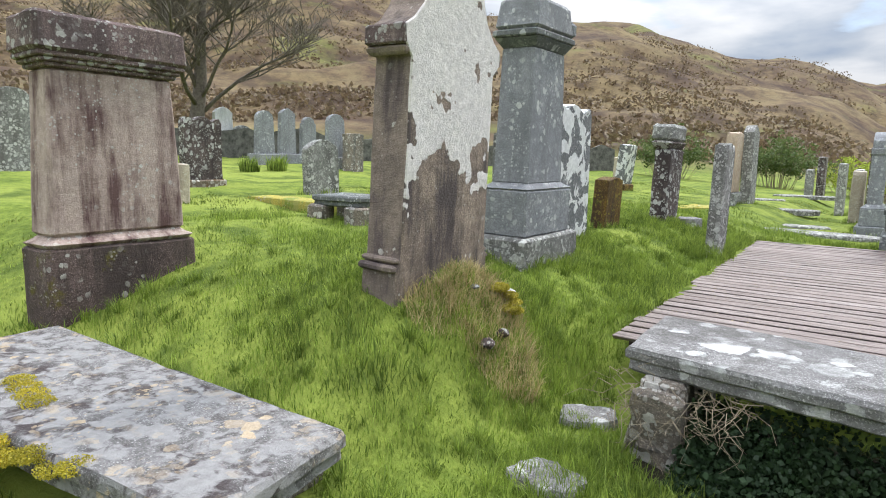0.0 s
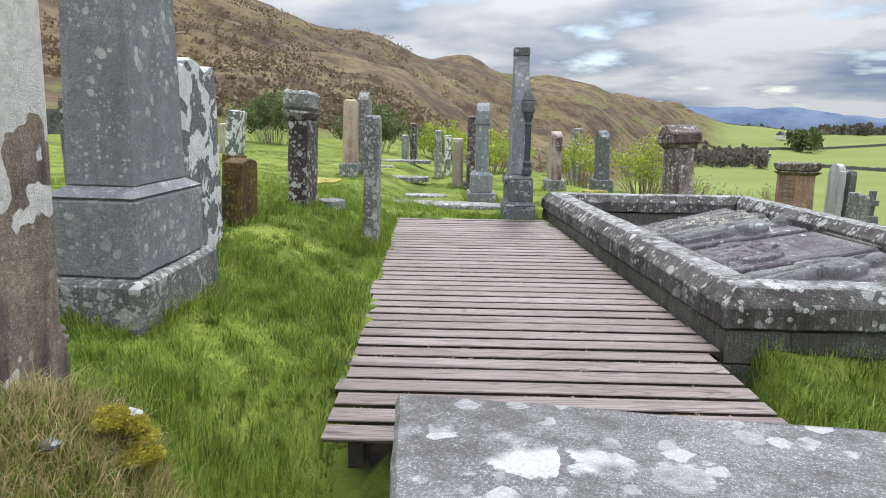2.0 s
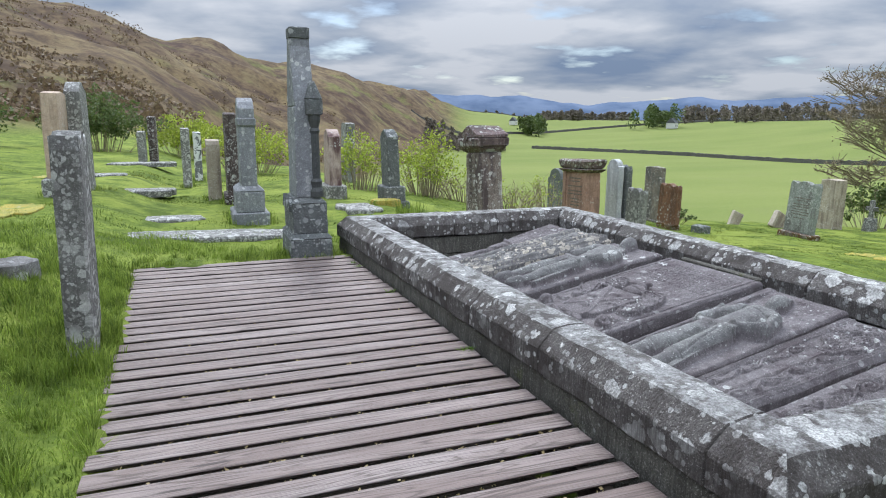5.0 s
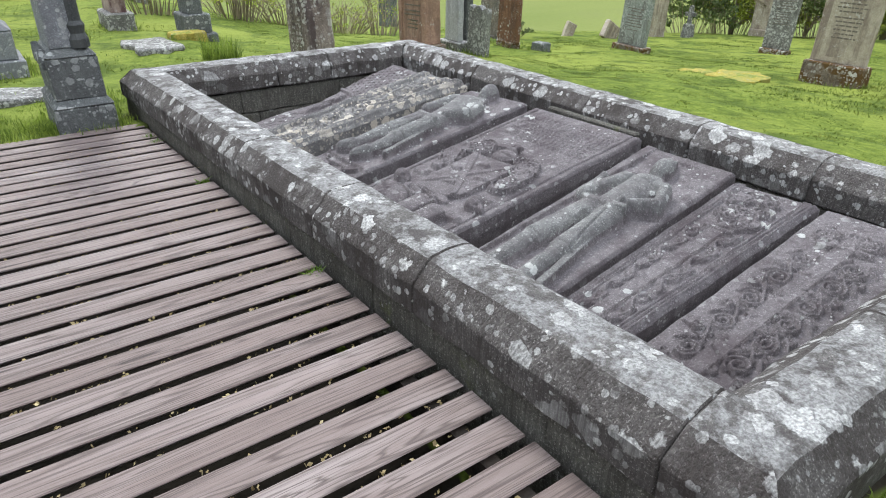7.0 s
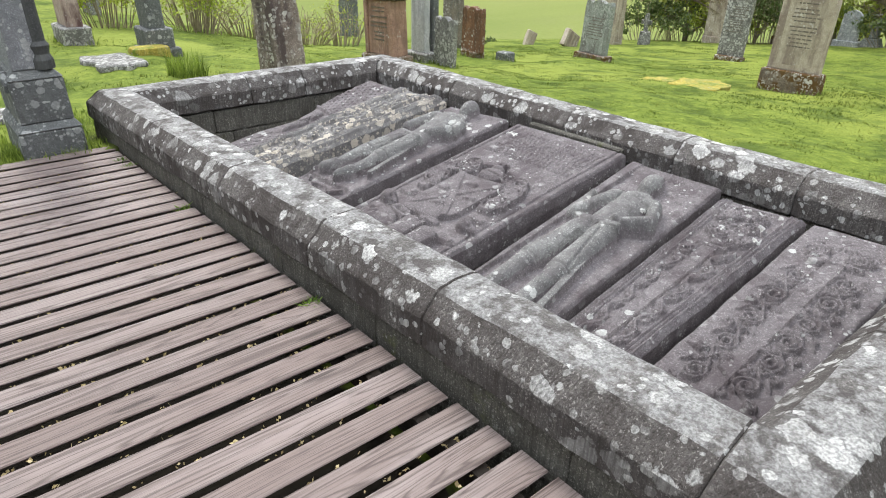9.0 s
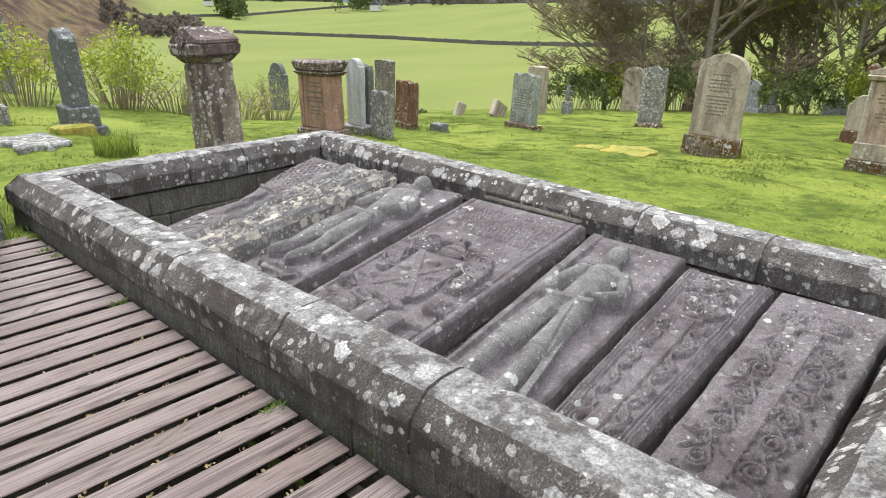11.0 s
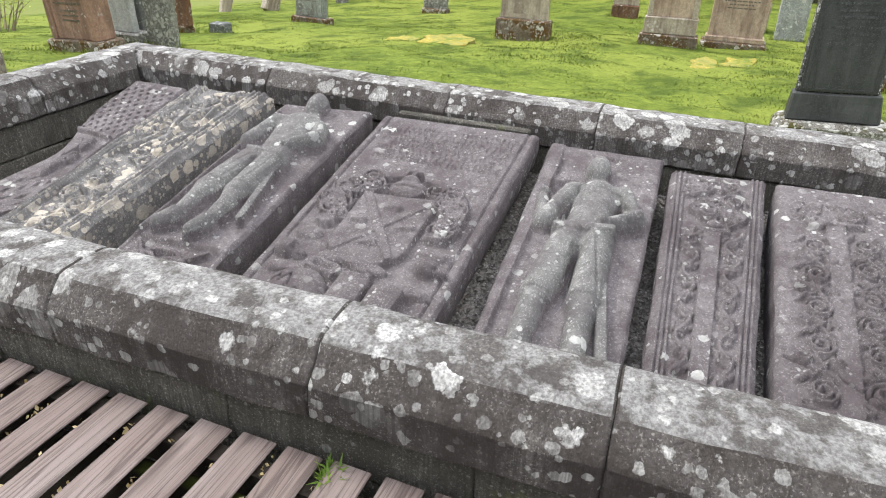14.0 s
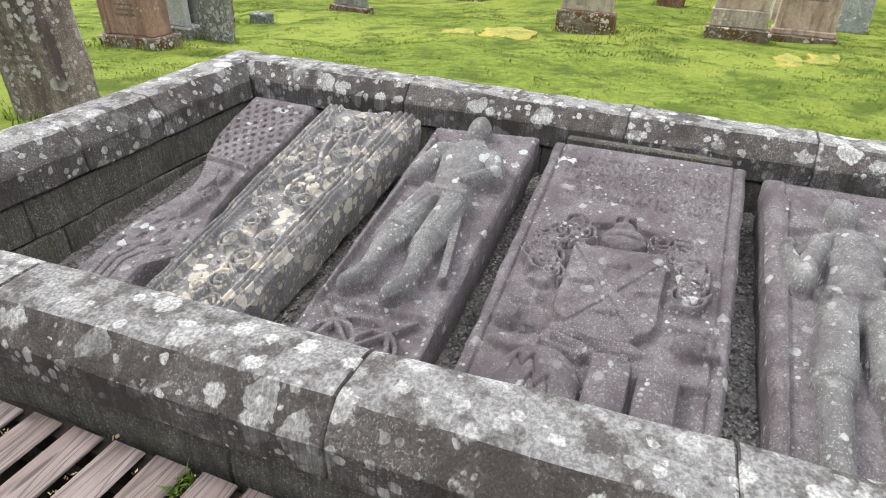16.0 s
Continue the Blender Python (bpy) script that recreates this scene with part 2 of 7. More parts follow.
GRANITED = stone("dark_granite", (0.13, 0.14, 0.14), (0.20, 0.21, 0.205), (0.08, 0.08, 0.08), (0.48, 0.5, 0.48), 16.0, 1.1, (0.42, 0.56), grain=90.0, streak=0.4, bump=0.5)
WHITECR = stone("white_crusted_stone", (0.16, 0.165, 0.17), (0.24, 0.245, 0.25), None, (0.62, 0.63, 0.62), 20.0, 0.7, (0.42, 0.55), crust=(0.72, 0.73, 0.72), crust_gate=(0.495, 0.515), crust_scale=6.0)
DARKMOT = stone("dark_mottled_stone", (0.07, 0.055, 0.055), (0.17, 0.13, 0.12), (0.04, 0.03, 0.03), (0.55, 0.55, 0.52), 17.6, 1.4, (0.38, 0.52), streak=0.8)
GREYMOT = stone("grey_mottled_stone", (0.19, 0.19, 0.18), (0.29, 0.285, 0.27), (0.09, 0.085, 0.08), (0.58, 0.58, 0.55), 19.2, 1.5, (0.34, 0.48), streak=0.7)
REDST = stone("red_sandstone", (0.36, 0.21, 0.155), (0.47, 0.31, 0.235), (0.13, 0.085, 0.07), (0.62, 0.59, 0.53), 20.8, 0.9, (0.56, 0.66), streak=0.55, gritty=0.5, moss=(0.12, 0.09, 0.05), moss_gate=(0.66, 0.74))
BUFF = stone("buff_sandstone", (0.45, 0.385, 0.30), (0.60, 0.53, 0.43), (0.14, 0.10, 0.085), (0.74, 0.72, 0.67), 18.0, 1.0, (0.48, 0.62), streak=0.6, gritty=0.5)
PEACH = stone("peach_sandstone", (0.52, 0.385, 0.295), (0.64, 0.51, 0.405), (0.15, 0.10, 0.085), (0.72, 0.69, 0.63), 18.0, 0.9, (0.56, 0.66), streak=0.55, gritty=0.4)
BASEM = stone("mossy_base_stone", (0.16, 0.125, 0.095), (0.27, 0.22, 0.175), (0.07, 0.05, 0.035), (0.66, 0.65, 0.61), 14.4, 1.3, (0.42, 0.56), moss=(0.11, 0.062, 0.02), moss_gate=(0.45, 0.53))
SLATE = stone("black_slate", (0.042, 0.045, 0.046), (0.072, 0.076, 0.076), (0.095, 0.10, 0.095), (0.45, 0.46, 0.45), 40.0, 0.35, (0.6, 0.7), rough=0.55, grain=80.0, bump=0.25, spec=0.4)
SLATEEDGE = stone("lichened_slate_edge", (0.075, 0.077, 0.08), (0.15, 0.15, 0.147), None, (0.68, 0.69, 0.68), 24.0, 1.3, (0.30, 0.42), bump=0.9)
BLUEG = stone("pale_blue_granite", (0.36, 0.385, 0.395), (0.48, 0.50, 0.505), (0.2, 0.2, 0.2), (0.72, 0.73, 0.72), 15.0, 1.3, (0.38, 0.52), grain=90.0, streak=0.6)
GREENST = stone("green_stained_stone", (0.30, 0.335, 0.30), (0.40, 0.42, 0.385), (0.13, 0.12, 0.11), (0.5, 0.51, 0.48), 20.8, 1.3, (0.38, 0.52), streak=0.8)
WHITEST = stone("white_marble", (0.58, 0.60, 0.61), (0.72, 0.73, 0.73), (0.25, 0.26, 0.26), None, streak=0.5)
DAMPBASE = stone("damp_dark_base", (0.085, 0.06, 0.058), (0.20, 0.145, 0.13), (0.05, 0.038, 0.036), (0.5, 0.48, 0.44), 20.0, 0.9, (0.56, 0.66), streak=0.8, moss=(0.10, 0.085, 0.02), moss_gate=(0.58, 0.66))
RUST = stone("rusty_lichen_stone", (0.17, 0.085, 0.05), (0.26, 0.14, 0.08), (0.07, 0.04, 0.03), (0.5, 0.48, 0.42), 19.2, 1.1, (0.42, 0.56), streak=0.7)
MOSSY = stone("orange_moss_stone", (0.10, 0.06, 0.025), (0.24, 0.14, 0.025), (0.05, 0.03, 0.02), (0.30, 0.25, 0.04), 22.0, 1.2, (0.42, 0.56), streak=0.9, moss=(0.09, 0.10, 0.02), bump=1.0)
LETTER = stone("cut_lettering", (0.17, 0.145, 0.12), (0.24, 0.21, 0.175))
LETTERS = stone("silvered_lettering", (0.085, 0.088, 0.09), (0.12, 0.122, 0.125))


def wood():
    k = Mat("weathered_boards", 0.62, spec=0.35)
    grain = k.noise(1.0, 5.0, 0.7, k.scaled(2.2, 150.0, 90.0), 0.5)
    rings = k.noise(1.0, 2.0, 0.45, k.scaled(1.3, 9.0, 7.0), 1.0)
    bands = k.math("PINGPONG", k.math("MULTIPLY", rings, 22.0), 1.0)
    rnd = k.info.outputs["Random"]
    col = k.mix(k.ramp(k.noise(2.2, 5.0, 0.7, k.scaled(0.6, 1.6, 1.0)), 0.42, 0.66), (0.200, 0.155, 0.140), (0.310, 0.264, 0.248))
    col = k.mix(k.ramp(rnd, 0, 1, 0.0, 0.45), col, (0.165, 0.128, 0.115))
    col = k.mix(k.ramp(bands, 0.45, 0.05, 0.0, 0.78), col, (0.085, 0.063, 0.055))
    col = k.mix(k.ramp(grain, 0.50, 0.64, 0, 0.7), col, (0.06, 0.045, 0.04))
    col = k.mix(k.ramp(k.noise(5.0, 5.0, 0.7), 0.60, 0.74, 0, 0.5), col, (0.07, 0.055, 0.05))
    knots = k.voronoi(1.0, co=k.scaled(3.2, 14.0, 9.0))
    col = k.mix(k.ramp(knots, 0.10, 0.16, 0.8, 0.0), col, (0.04, 0.03, 0.026))
    k.bump(k.math("ADD", k.math("MULTIPLY", grain, 1.2), k.math("MULTIPLY", bands, 0.25)), 0.7, 0.006)
    return k.done(col)


WOOD = wood()


def ground_mat():
    """Grass, moss, hill heather and fields, laid out over the land by place."""
    k = Mat("land", 0.95, "World", spec=0.1)
    fine = k.noise(9.0, 6.0, 0.7)
    big = k.noise(0.35, 5.0, 0.6)
    col = k.mix(k.ramp(fine, 0.3, 0.7), (0.06, 0.095, 0.013), (0.20, 0.25, 0.045))
    col = k.mix(k.ramp(big, 0.45, 0.62, 0.0, 0.8), col, (0.215, 0.255, 0.05))
    col = k.mix(k.ramp(k.noise(1.3, 6.0, 0.65), 0.50, 0.62, 0, 0.85), col, (0.055, 0.085, 0.015))
    col = k.mix(k.ramp(k.noise(30.0, 4.0, 0.7), 0.55, 0.75, 0, 0.5), col, (0.05, 0.075, 0.012))
    return k, col, fine


def lawn_mat():
    k, col, fine = ground_mat()
    far = k.t.nodes.new("ShaderNodeAttribute")
    far.attribute_name = "land"
    sep = k.t.nodes.new("ShaderNodeSeparateColor")
    k.link(far.outputs["Color"], sep.inputs[0])
    # the hill: bracken, heather, pale grass and dark gullies
    h1, h2, h3 = k.noise(0.030, 8.0, 0.65), k.noise(0.11, 7.0, 0.7), k.noise(0.5, 6.0, 0.75)
    hill = k.mix(k.ramp(h1, 0.38, 0.62), (0.085, 0.055, 0.038), (0.175, 0.13, 0.066))
    hill = k.mix(k.ramp(h2, 0.50, 0.64, 0, 0.7), hill, (0.175, 0.14, 0.075))
    hill = k.mix(k.ramp(h2, 0.52, 0.40, 0, 0.75), hill, (0.045, 0.03, 0.024))
    hill = k.mix(k.ramp(k.noise(0.045, 4.0, 0.6, k.scaled(1.0, 1.0, 2.5)), 0.57, 0.66, 0, 0.6), hill, (0.15, 0.165, 0.045))
    hill = k.mix(k.ramp(h3, 0.47, 0.68, 0, 0.7), hill, (0.04, 0.028, 0.022))
    # the fields of the valley
    f1 = k.noise(0.012, 5.0, 0.6, k.scaled(1.0, 2.5, 1.0))
    field = k.mix(k.ramp(f1, 0.30, 0.75), (0.14, 0.175, 0.045), (0.20, 0.225, 0.066))
    field = k.mix(k.ramp(k.noise(0.09, 6.0, 0.7), 0.5, 0.72, 0, 0.35), field, (0.18, 0.19, 0.075))
    field = k.mix(k.ramp(k.noise(1.2, 4.0, 0.7), 0.45, 0.7, 0, 0.25), field, (0.08, 0.13, 0.03))
    col = k.mix(sep.outputs[1], col, field)
    col = k.mix(sep.outputs[0], col, hill)
    # bare earth, taken near black to paint in the shade beneath things
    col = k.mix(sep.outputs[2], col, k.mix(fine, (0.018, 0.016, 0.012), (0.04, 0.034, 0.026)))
    k.bump(k.math("ADD", fine, k.noise(2.0, 5.0)), 0.7, 0.03)
    return k.done(col)


LAND = lawn_mat()


def blade_mat(name, a, b, c):
    k = Mat(name, 0.6, "World", spec=0.3)
    isl = k.geo.outputs["Random Per Island"]
    col = k.mix(isl, a, b)
    col = k.mix(k.ramp(k.noise(0.9, 4.0), 0.45, 0.7, 0, 0.7), col, c)
    col = k.mix(k.ramp(k.noise(6.0, 5.0, 0.7), 0.43, 0.64, 0, 0.72), col, tuple(v * 0.66 for v in a))
    m = k.done(col)
    tr, ms = k.t.nodes.new("ShaderNodeBsdfTranslucent"), k.t.nodes.new("ShaderNodeMixShader")
    ms.inputs[0].default_value = 0.35
    k.link(col, tr.inputs[0]), k.link(k.b.outputs[0], ms.inputs[1]), k.link(tr.outputs[0], ms.inputs[2])
    k.link(ms.outputs[0], k.t.nodes["Material Output"].inputs[0])
    return m


BLADE = blade_mat("grass_blades", (0.055, 0.105, 0.012), (0.40, 0.50, 0.095), (0.26, 0.36, 0.05))
SHORT = blade_mat("lawn_blades", (0.06, 0.105, 0.013), (0.255, 0.32, 0.055), (0.255, 0.265, 0.055))
STRAW = blade_mat("straw_blades", (0.30, 0.22, 0.10), (0.72, 0.60, 0.34), (0.50, 0.42, 0.19))
IVYLIGHT = blade_mat("weed_leaves", (0.10, 0.19, 0.03), (0.24, 0.36, 0.06), (0.17, 0.27, 0.04))
IVY = blade_mat("ivy_leaves", (0.016, 0.034, 0.014), (0.034, 0.066, 0.024), (0.03, 0.052, 0.016))


def plain(name, a, b, scale=12.0, rough=0.9, space="Object", bump=0.4):
    k = Mat(name, rough, space)
    n = k.noise(scale, 6.0, 0.65)
    col = k.mix(k.ramp(n, 0.35, 0.65), a, b)
    k.bump(n, bump, 0.02)
    return k.done(col)


GRAVEL = plain("gravel_bed", (0.07, 0.064, 0.058), (0.24, 0.225, 0.21), 70.0)
PEBBLE = blade_mat("pebbles", (0.10, 0.094, 0.088), (0.52, 0.505, 0.48), (0.36, 0.35, 0.33))
BARK = plain("bark", (0.17, 0.15, 0.115), (0.33, 0.295, 0.235), 9.0)
TWIG = plain("twigs", (0.19, 0.155, 0.11), (0.34, 0.28, 0.20), 9.0)
DARKBARK = plain("dark_bark", (0.075, 0.062, 0.05), (0.15, 0.13, 0.105), 9.0)
LEAF = blade_mat("bush_leaves", (0.24, 0.32, 0.035), (0.52, 0.58, 0.09), (0.40, 0.44, 0.07))
DARKLEAF = blade_mat("evergreen_leaves", (0.07, 0.11, 0.035), (0.17, 0.215, 0.065), (0.13, 0.165, 0.05))
WOODS = blade_mat("far_woods", (0.14, 0.12, 0.10), (0.28, 0.24, 0.19), (0.19, 0.18, 0.13))
SCRUB = blade_mat("moor_scrub", (0.11, 0.075, 0.05), (0.24, 0.175, 0.10), (0.17, 0.15, 0.06))
YMOSS = blade_mat("yellow_moss", (0.34, 0.30, 0.03), (0.62, 0.50, 0.05), (0.42, 0.40, 0.06))
BUDS = blade_mat("twig_buds", (0.14, 0.105, 0.07), (0.27, 0.22, 0.13), (0.21, 0.19, 0.09))
DYKE = plain("dry_stone", (0.05, 0.05, 0.045), (0.16, 0.155, 0.14), 5.0, space="World", bump=0.8)
LICHENY = stone("yellow_moss_slab", (0.40, 0.33, 0.05), (0.48, 0.40, 0.09), (0.22, 0.24, 0.08), (0.42, 0.42, 0.38), 14.0, 0.7, (0.48, 0.60), streak=0.7, moss=(0.15, 0.20, 0.03), moss_gate=(0.50, 0.60))
# joist timber near black: the shade below the boards is in its colour
JOIST = plain("shaded_timber", (0.022, 0.018, 0.014), (0.05, 0.04, 0.032), 14.0)
WHITEWASH = plain("whitewash", (0.55, 0.55, 0.53), (0.7, 0.7, 0.68), 3.0)
ROOF = plain("roof_slate", (0.06, 0.065, 0.07), (0.11, 0.115, 0.12), 3.0)


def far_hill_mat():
    k = Mat("hazed_mountain", 1.0, "World", spec=0.0)
    # the blue of the haze is painted into the mountains' own colour
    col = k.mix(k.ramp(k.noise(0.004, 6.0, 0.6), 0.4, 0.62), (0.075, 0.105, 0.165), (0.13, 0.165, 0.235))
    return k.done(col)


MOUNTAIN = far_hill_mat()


# ---- shape helpers ----
def mesh_from(name, verts, faces, material, smooth=False):
    me = bpy.data.meshes.new(name)
    me.from_pydata([tuple(v) for v in verts], [], faces)
    me.materials.append(material)
    if smooth:
        me.shade_smooth()
    me.update()
    return me


def thing(name, x, y, z, label, category, group="", kind="", yaw=0.0, lean=(0, 0)):
    ob = new(name)
    ob.matrix_world = pose(x, y, z, lean[0], lean[1], yaw)
    return tagged(ob, label, category, group, kind)


def part(name, data, material, parent, label="", smooth=False):
    """Links a mesh, or a (verts, faces) pair, as one part of a thing, in the thing's own metres."""
    if isinstance(data, tuple):
        data = mesh_from(name, data[0], data[1], material, smooth)
    ob = new(name, data)
    ob.parent = parent
    if label:
        tagged(ob, label)
    return ob


def wob(p, amount, scale=5.0, seed=0.0):
    """A worn, uneven offset for a vertex."""
    if not amount:
        return Vector(p)
    q = Vector(p) * scale + Vector((seed, seed * 1.7, seed * 0.6))
    return Vector(p) + noise.noise_vector(q) * amount


def loft(rings, amount=0.0, scale=5.0, seed=0.0):
    """Skin over rings of equal count, with both ends closed."""
    n, verts, faces = len(rings[0]), [], []
    for r in rings:
        verts += [wob(p, amount, scale, seed) for p in r]
    for i in range(len(rings) - 1):
        for j in range(n):
            a, b = i * n + j, i * n + (j + 1) % n
            faces.append((a, b, b + n, a + n))
    faces.append(tuple(reversed(range(n))))
    faces.append(tuple(range((len(rings) - 1) * n, len(rings) * n)))
    return verts, faces


def rect(w, d, z, cut=0.0, cx=0.0, cy=0.0, sub=1):
    """A ring at height z: d along x, w along y, with cut corners."""
    hx, hy, c = d / 2, w / 2, cut
    pts = [(-hx + c, -hy), (hx - c, -hy), (hx, -hy + c), (hx, hy - c), (hx - c, hy), (-hx + c, hy), (-hx, hy - c), (-hx, -hy + c)]
    if sub > 1:
        out = []
        for i, p in enumerate(pts):
            q = pts[(i + 1) % 8]
            m = sub if i % 2 == 0 else 1
            out += [(p[0] + (q[0] - p[0]) * s / m, p[1] + (q[1] - p[1]) * s / m) for s in range(m)]
        pts = out
    return [(cx + a, cy + b, z) for a, b in pts]


def block(w, d, z0, z1, bev=0.012, amount=0.006, seed=0.0, top=None, sub=4, cuts=3):
    """A dressed stone block with worn edges; top=(w, d) tapers it."""
    tw, td = top or (w, d)
    rings = [rect(w - 2 * bev, d - 2 * bev, z0, bev, sub=sub)]
    for i in range(cuts + 1):
        f = i / cuts
        zz = z0 + bev + (z1 - z0 - 2 * bev) * f
        rings.append(rect(w + (tw - w) * f, d + (td - d) * f, zz, bev, sub=sub))
    rings.append(rect(tw - 2 * bev, td - 2 * bev, z1, bev, sub=sub))
    return loft(rings, amount, 6.0, seed)


def plate(outline, thick, bev=0.012, amount=0.006, seed=0.0, x0=0.0):
    """An upright stone cut to an outline of (y, z), thick along x, with worn arrises."""
    n = len(outline)
    cy = sum(p[0] for p in outline) / n
    cz = sum(p[1] for p in outline) / n
    hw = max(abs(p[0] - cy) for p in outline)
    hz = max(abs(p[1] - cz) for p in outline)

    def ring(x, ins):
        return [(x0 + x, cy + (y - cy) * (1 - ins / hw), cz + (z - cz) * (1 - ins / hz)) for y, z in outline]
    h = thick / 2
    return loft([ring(-h, bev), ring(-h + bev, 0), ring(h - bev, 0), ring(h, bev)], amount, 7.0, seed)


def arc(cx, cz, r, a0, a1, n):
    return [(cx + r * math.cos(radians(a0 + (a1 - a0) * i / n)), cz + r * math.sin(radians(a0 + (a1 - a0) * i / n))) for i in range(n + 1)]


def outline(shape, w, h, taper=0.0, z0=0.0):
    """The front outline of a headstone, counter-clockwise in (y, z)."""
    hw, tw = w / 2, w / 2 * (1 - taper)
    def sides(z_spring):
        left = [(tw + (hw - tw) * (1 - i / 5), z0 + (z_spring - z0) * i / 5) for i in range(6)]
        return left, [(-p[0], p[1]) for p in reversed(left)]
    if shape == "round":
        r = tw
        l, q = sides(z0 + h - r * 0.8)
        top = [(r * math.cos(radians(a)), z0 + h - r * 0.8 + r * 0.8 * math.sin(radians(a))) for a in range(12, 180, 12)]
    elif shape == "shoulder":
        r = tw * 0.78
        l, q = sides(z0 + h - r * 0.95)
        top = [(r * math.cos(radians(a)), z0 + h - r * 0.85 + r * 0.85 * math.sin(radians(a))) for a in range(0, 181, 12)]
    elif shape == "gable":
        l, q = sides(z0 + h - tw * 0.55)
        top = [(tw * 0.6, z0 + h - tw * 0.22), (tw * 0.12, z0 + h - 0.01), (0, z0 + h), (-tw * 0.12, z0 + h - 0.01), (-tw * 0.6, z0 + h - tw * 0.22)]
    elif shape == "ogee":
        l, q = sides(z0 + h - tw * 0.50)
        top = [(tw * math.cos(radians(a)) * 0.98, z0 + h - tw * 0.42 + tw * 0.42 * (0.5 - 0.5 * math.cos(radians(min(a, 180 - a)) * 2))) for a in range(10, 171, 10)]
    elif shape == "scroll":
        l, q = sides(z0 + h - 0.10)
        top = [(tw * 0.9, z0 + h - 0.02), (tw * 0.7, z0 + h - 0.03), (tw * 0.5, z0 + h - 0.07), (tw * 0.3, z0 + h - 0.03), (tw * 0.12, z0 + h),
               (-tw * 0.12, z0 + h), (-tw * 0.3, z0 + h - 0.03), (-tw * 0.5, z0 + h - 0.07), (-tw * 0.7, z0 + h - 0.03), (-tw * 0.9, z0 + h - 0.02)]
    else:
        l, q = sides(z0 + h - 0.03)
        top = [(tw * 0.5, z0 + h - 0.005), (0.0, z0 + h), (-tw * 0.5, z0 + h - 0.01)]
    return l + top + q


def strip_box(x0, x1, y0, y1, z0, z1):
    v = [(x0, y0, z0), (x1, y0, z0), (x1, y1, z0), (x0, y1, z0), (x0, y0, z1), (x1, y0, z1), (x1, y1, z1), (x0, y1, z1)]
    f = [(3, 2, 1, 0), (4, 5, 6, 7), (0, 1, 5, 4), (1, 2, 6, 5), (2, 3, 7, 6), (3, 0, 4, 7)]
    return v, f


def joined(pieces):
    verts, faces = [], []
    for v, f in pieces:
        o = len(verts)
        verts += list(v)
        faces += [tuple(i + o for i in q) for q in f]
    return verts, faces


def inscription(w, z_top, z_bottom, face_x, seed, pitch=0.062):
    """Worn lettering that cannot be read: short bars in rows, standing a hair proud of the face."""
    rnd, pieces, z = random.Random(seed), [], z_top
    while z > z_bottom:
        half = w / 2 * rnd.uniform(0.55, 1.0)
        y = -half
        while y < half - 0.02:
            ln = rnd.uniform(0.03, 0.10)
            pieces.append(strip_box(face_x - 0.004, face_x + 0.0015, y, min(half, y + ln), z - 0.022, z))
            y += ln + 0.016
        z -= pitch * rnd.choice((1, 1, 1, 1.5))
    return joined(pieces)


def tube(points, radii, sides=6):
    rings = []
    for i, p in enumerate(points):
        a = Vector(points[max(0, i - 1)])
        b = Vector(points[min(len(points) - 1, i + 1)])
        d = (b - a)
        d = d.normalized() if d.length > 1e-6 else Vector((0, 0, 1))
        u = d.cross(Vector((0.31, 0.93, 0.19))).normalized()
        v = d.cross(u)
        rings.append([tuple(Vector(p) + (u * math.cos(2 * math.pi * k / sides) + v * math.sin(2 * math.pi * k / sides)) * radii[i]) for k in range(sides)])
    return rings


# ---- the land ----
def sstep(a, b, x):
    t = min(1.0, max(0.0, (x - a) / (b - a)))
    return t * t * (3 - 2 * t)


def lawn(x, y):
    """The height of the churchyard's grass."""
    z = 0.44 - 0.095 * max(0, x - 1.5) * (1 - sstep(14, 30, x) * 0.3)
    z -= 0.045 * max(0, y - 9) * sstep(2, 9, x)
    bank = sstep(1.45, 2.1, -x)
    z += 0.30 * sstep(1.5, 2.7, -x) * sstep(1.2, 3.0, y)
    z += 0.035 * max(0, -x - 3) * sstep(-10, 6, y)
    z -= 0.42 * sstep(-3.6, -0.3, -y) * bank + 0.41 * sstep(-4.5, -3.5, -y) * (1 - bank) * (1 - sstep(3.5, 6.5, x))
    z -= 0.28 * sstep(0.5, 1.6, x) * sstep(-4.95, -4.55, -y) * (1 - sstep(-4.5, -3.5, -y)) * (1 - sstep(3.2, 4.5, x))
    z += 0.16 * math.exp(-((x + 2.25) / 0.55) ** 2 - ((y - 2.75) / 0.6) ** 2)
    z -= 0.020 * max(0, y - 10) * sstep(-14, 0, x)
    return z


def lerp_table(rows, x):
    for (a, va), (b, vb) in zip(rows, rows[1:]):
        if x <= b:
            return va + (vb - va) * sstep(a, b, max(a, x))
    return rows[-1][1]


SKYLINE = [(-180, 1.5), (-100, 0.5), (-75, 0.6), (-62, 0.6), (-45, 0.2), (-30, 0.2), (-24, 0.8), (-17, 2.9), (-7, 4.7), (1, 6.2), (9, 8.3), (25, 11.5), (45, 13.6), (71, 11.0), (110, 7.0), (180, 1.5)]
FOOT = [(-180, 60), (-75, 120), (-40, 300), (-24, 330), (-10, 110), (5, 48), (20, 38), (180, 38)]
MX, MY = 0.0, 5.0


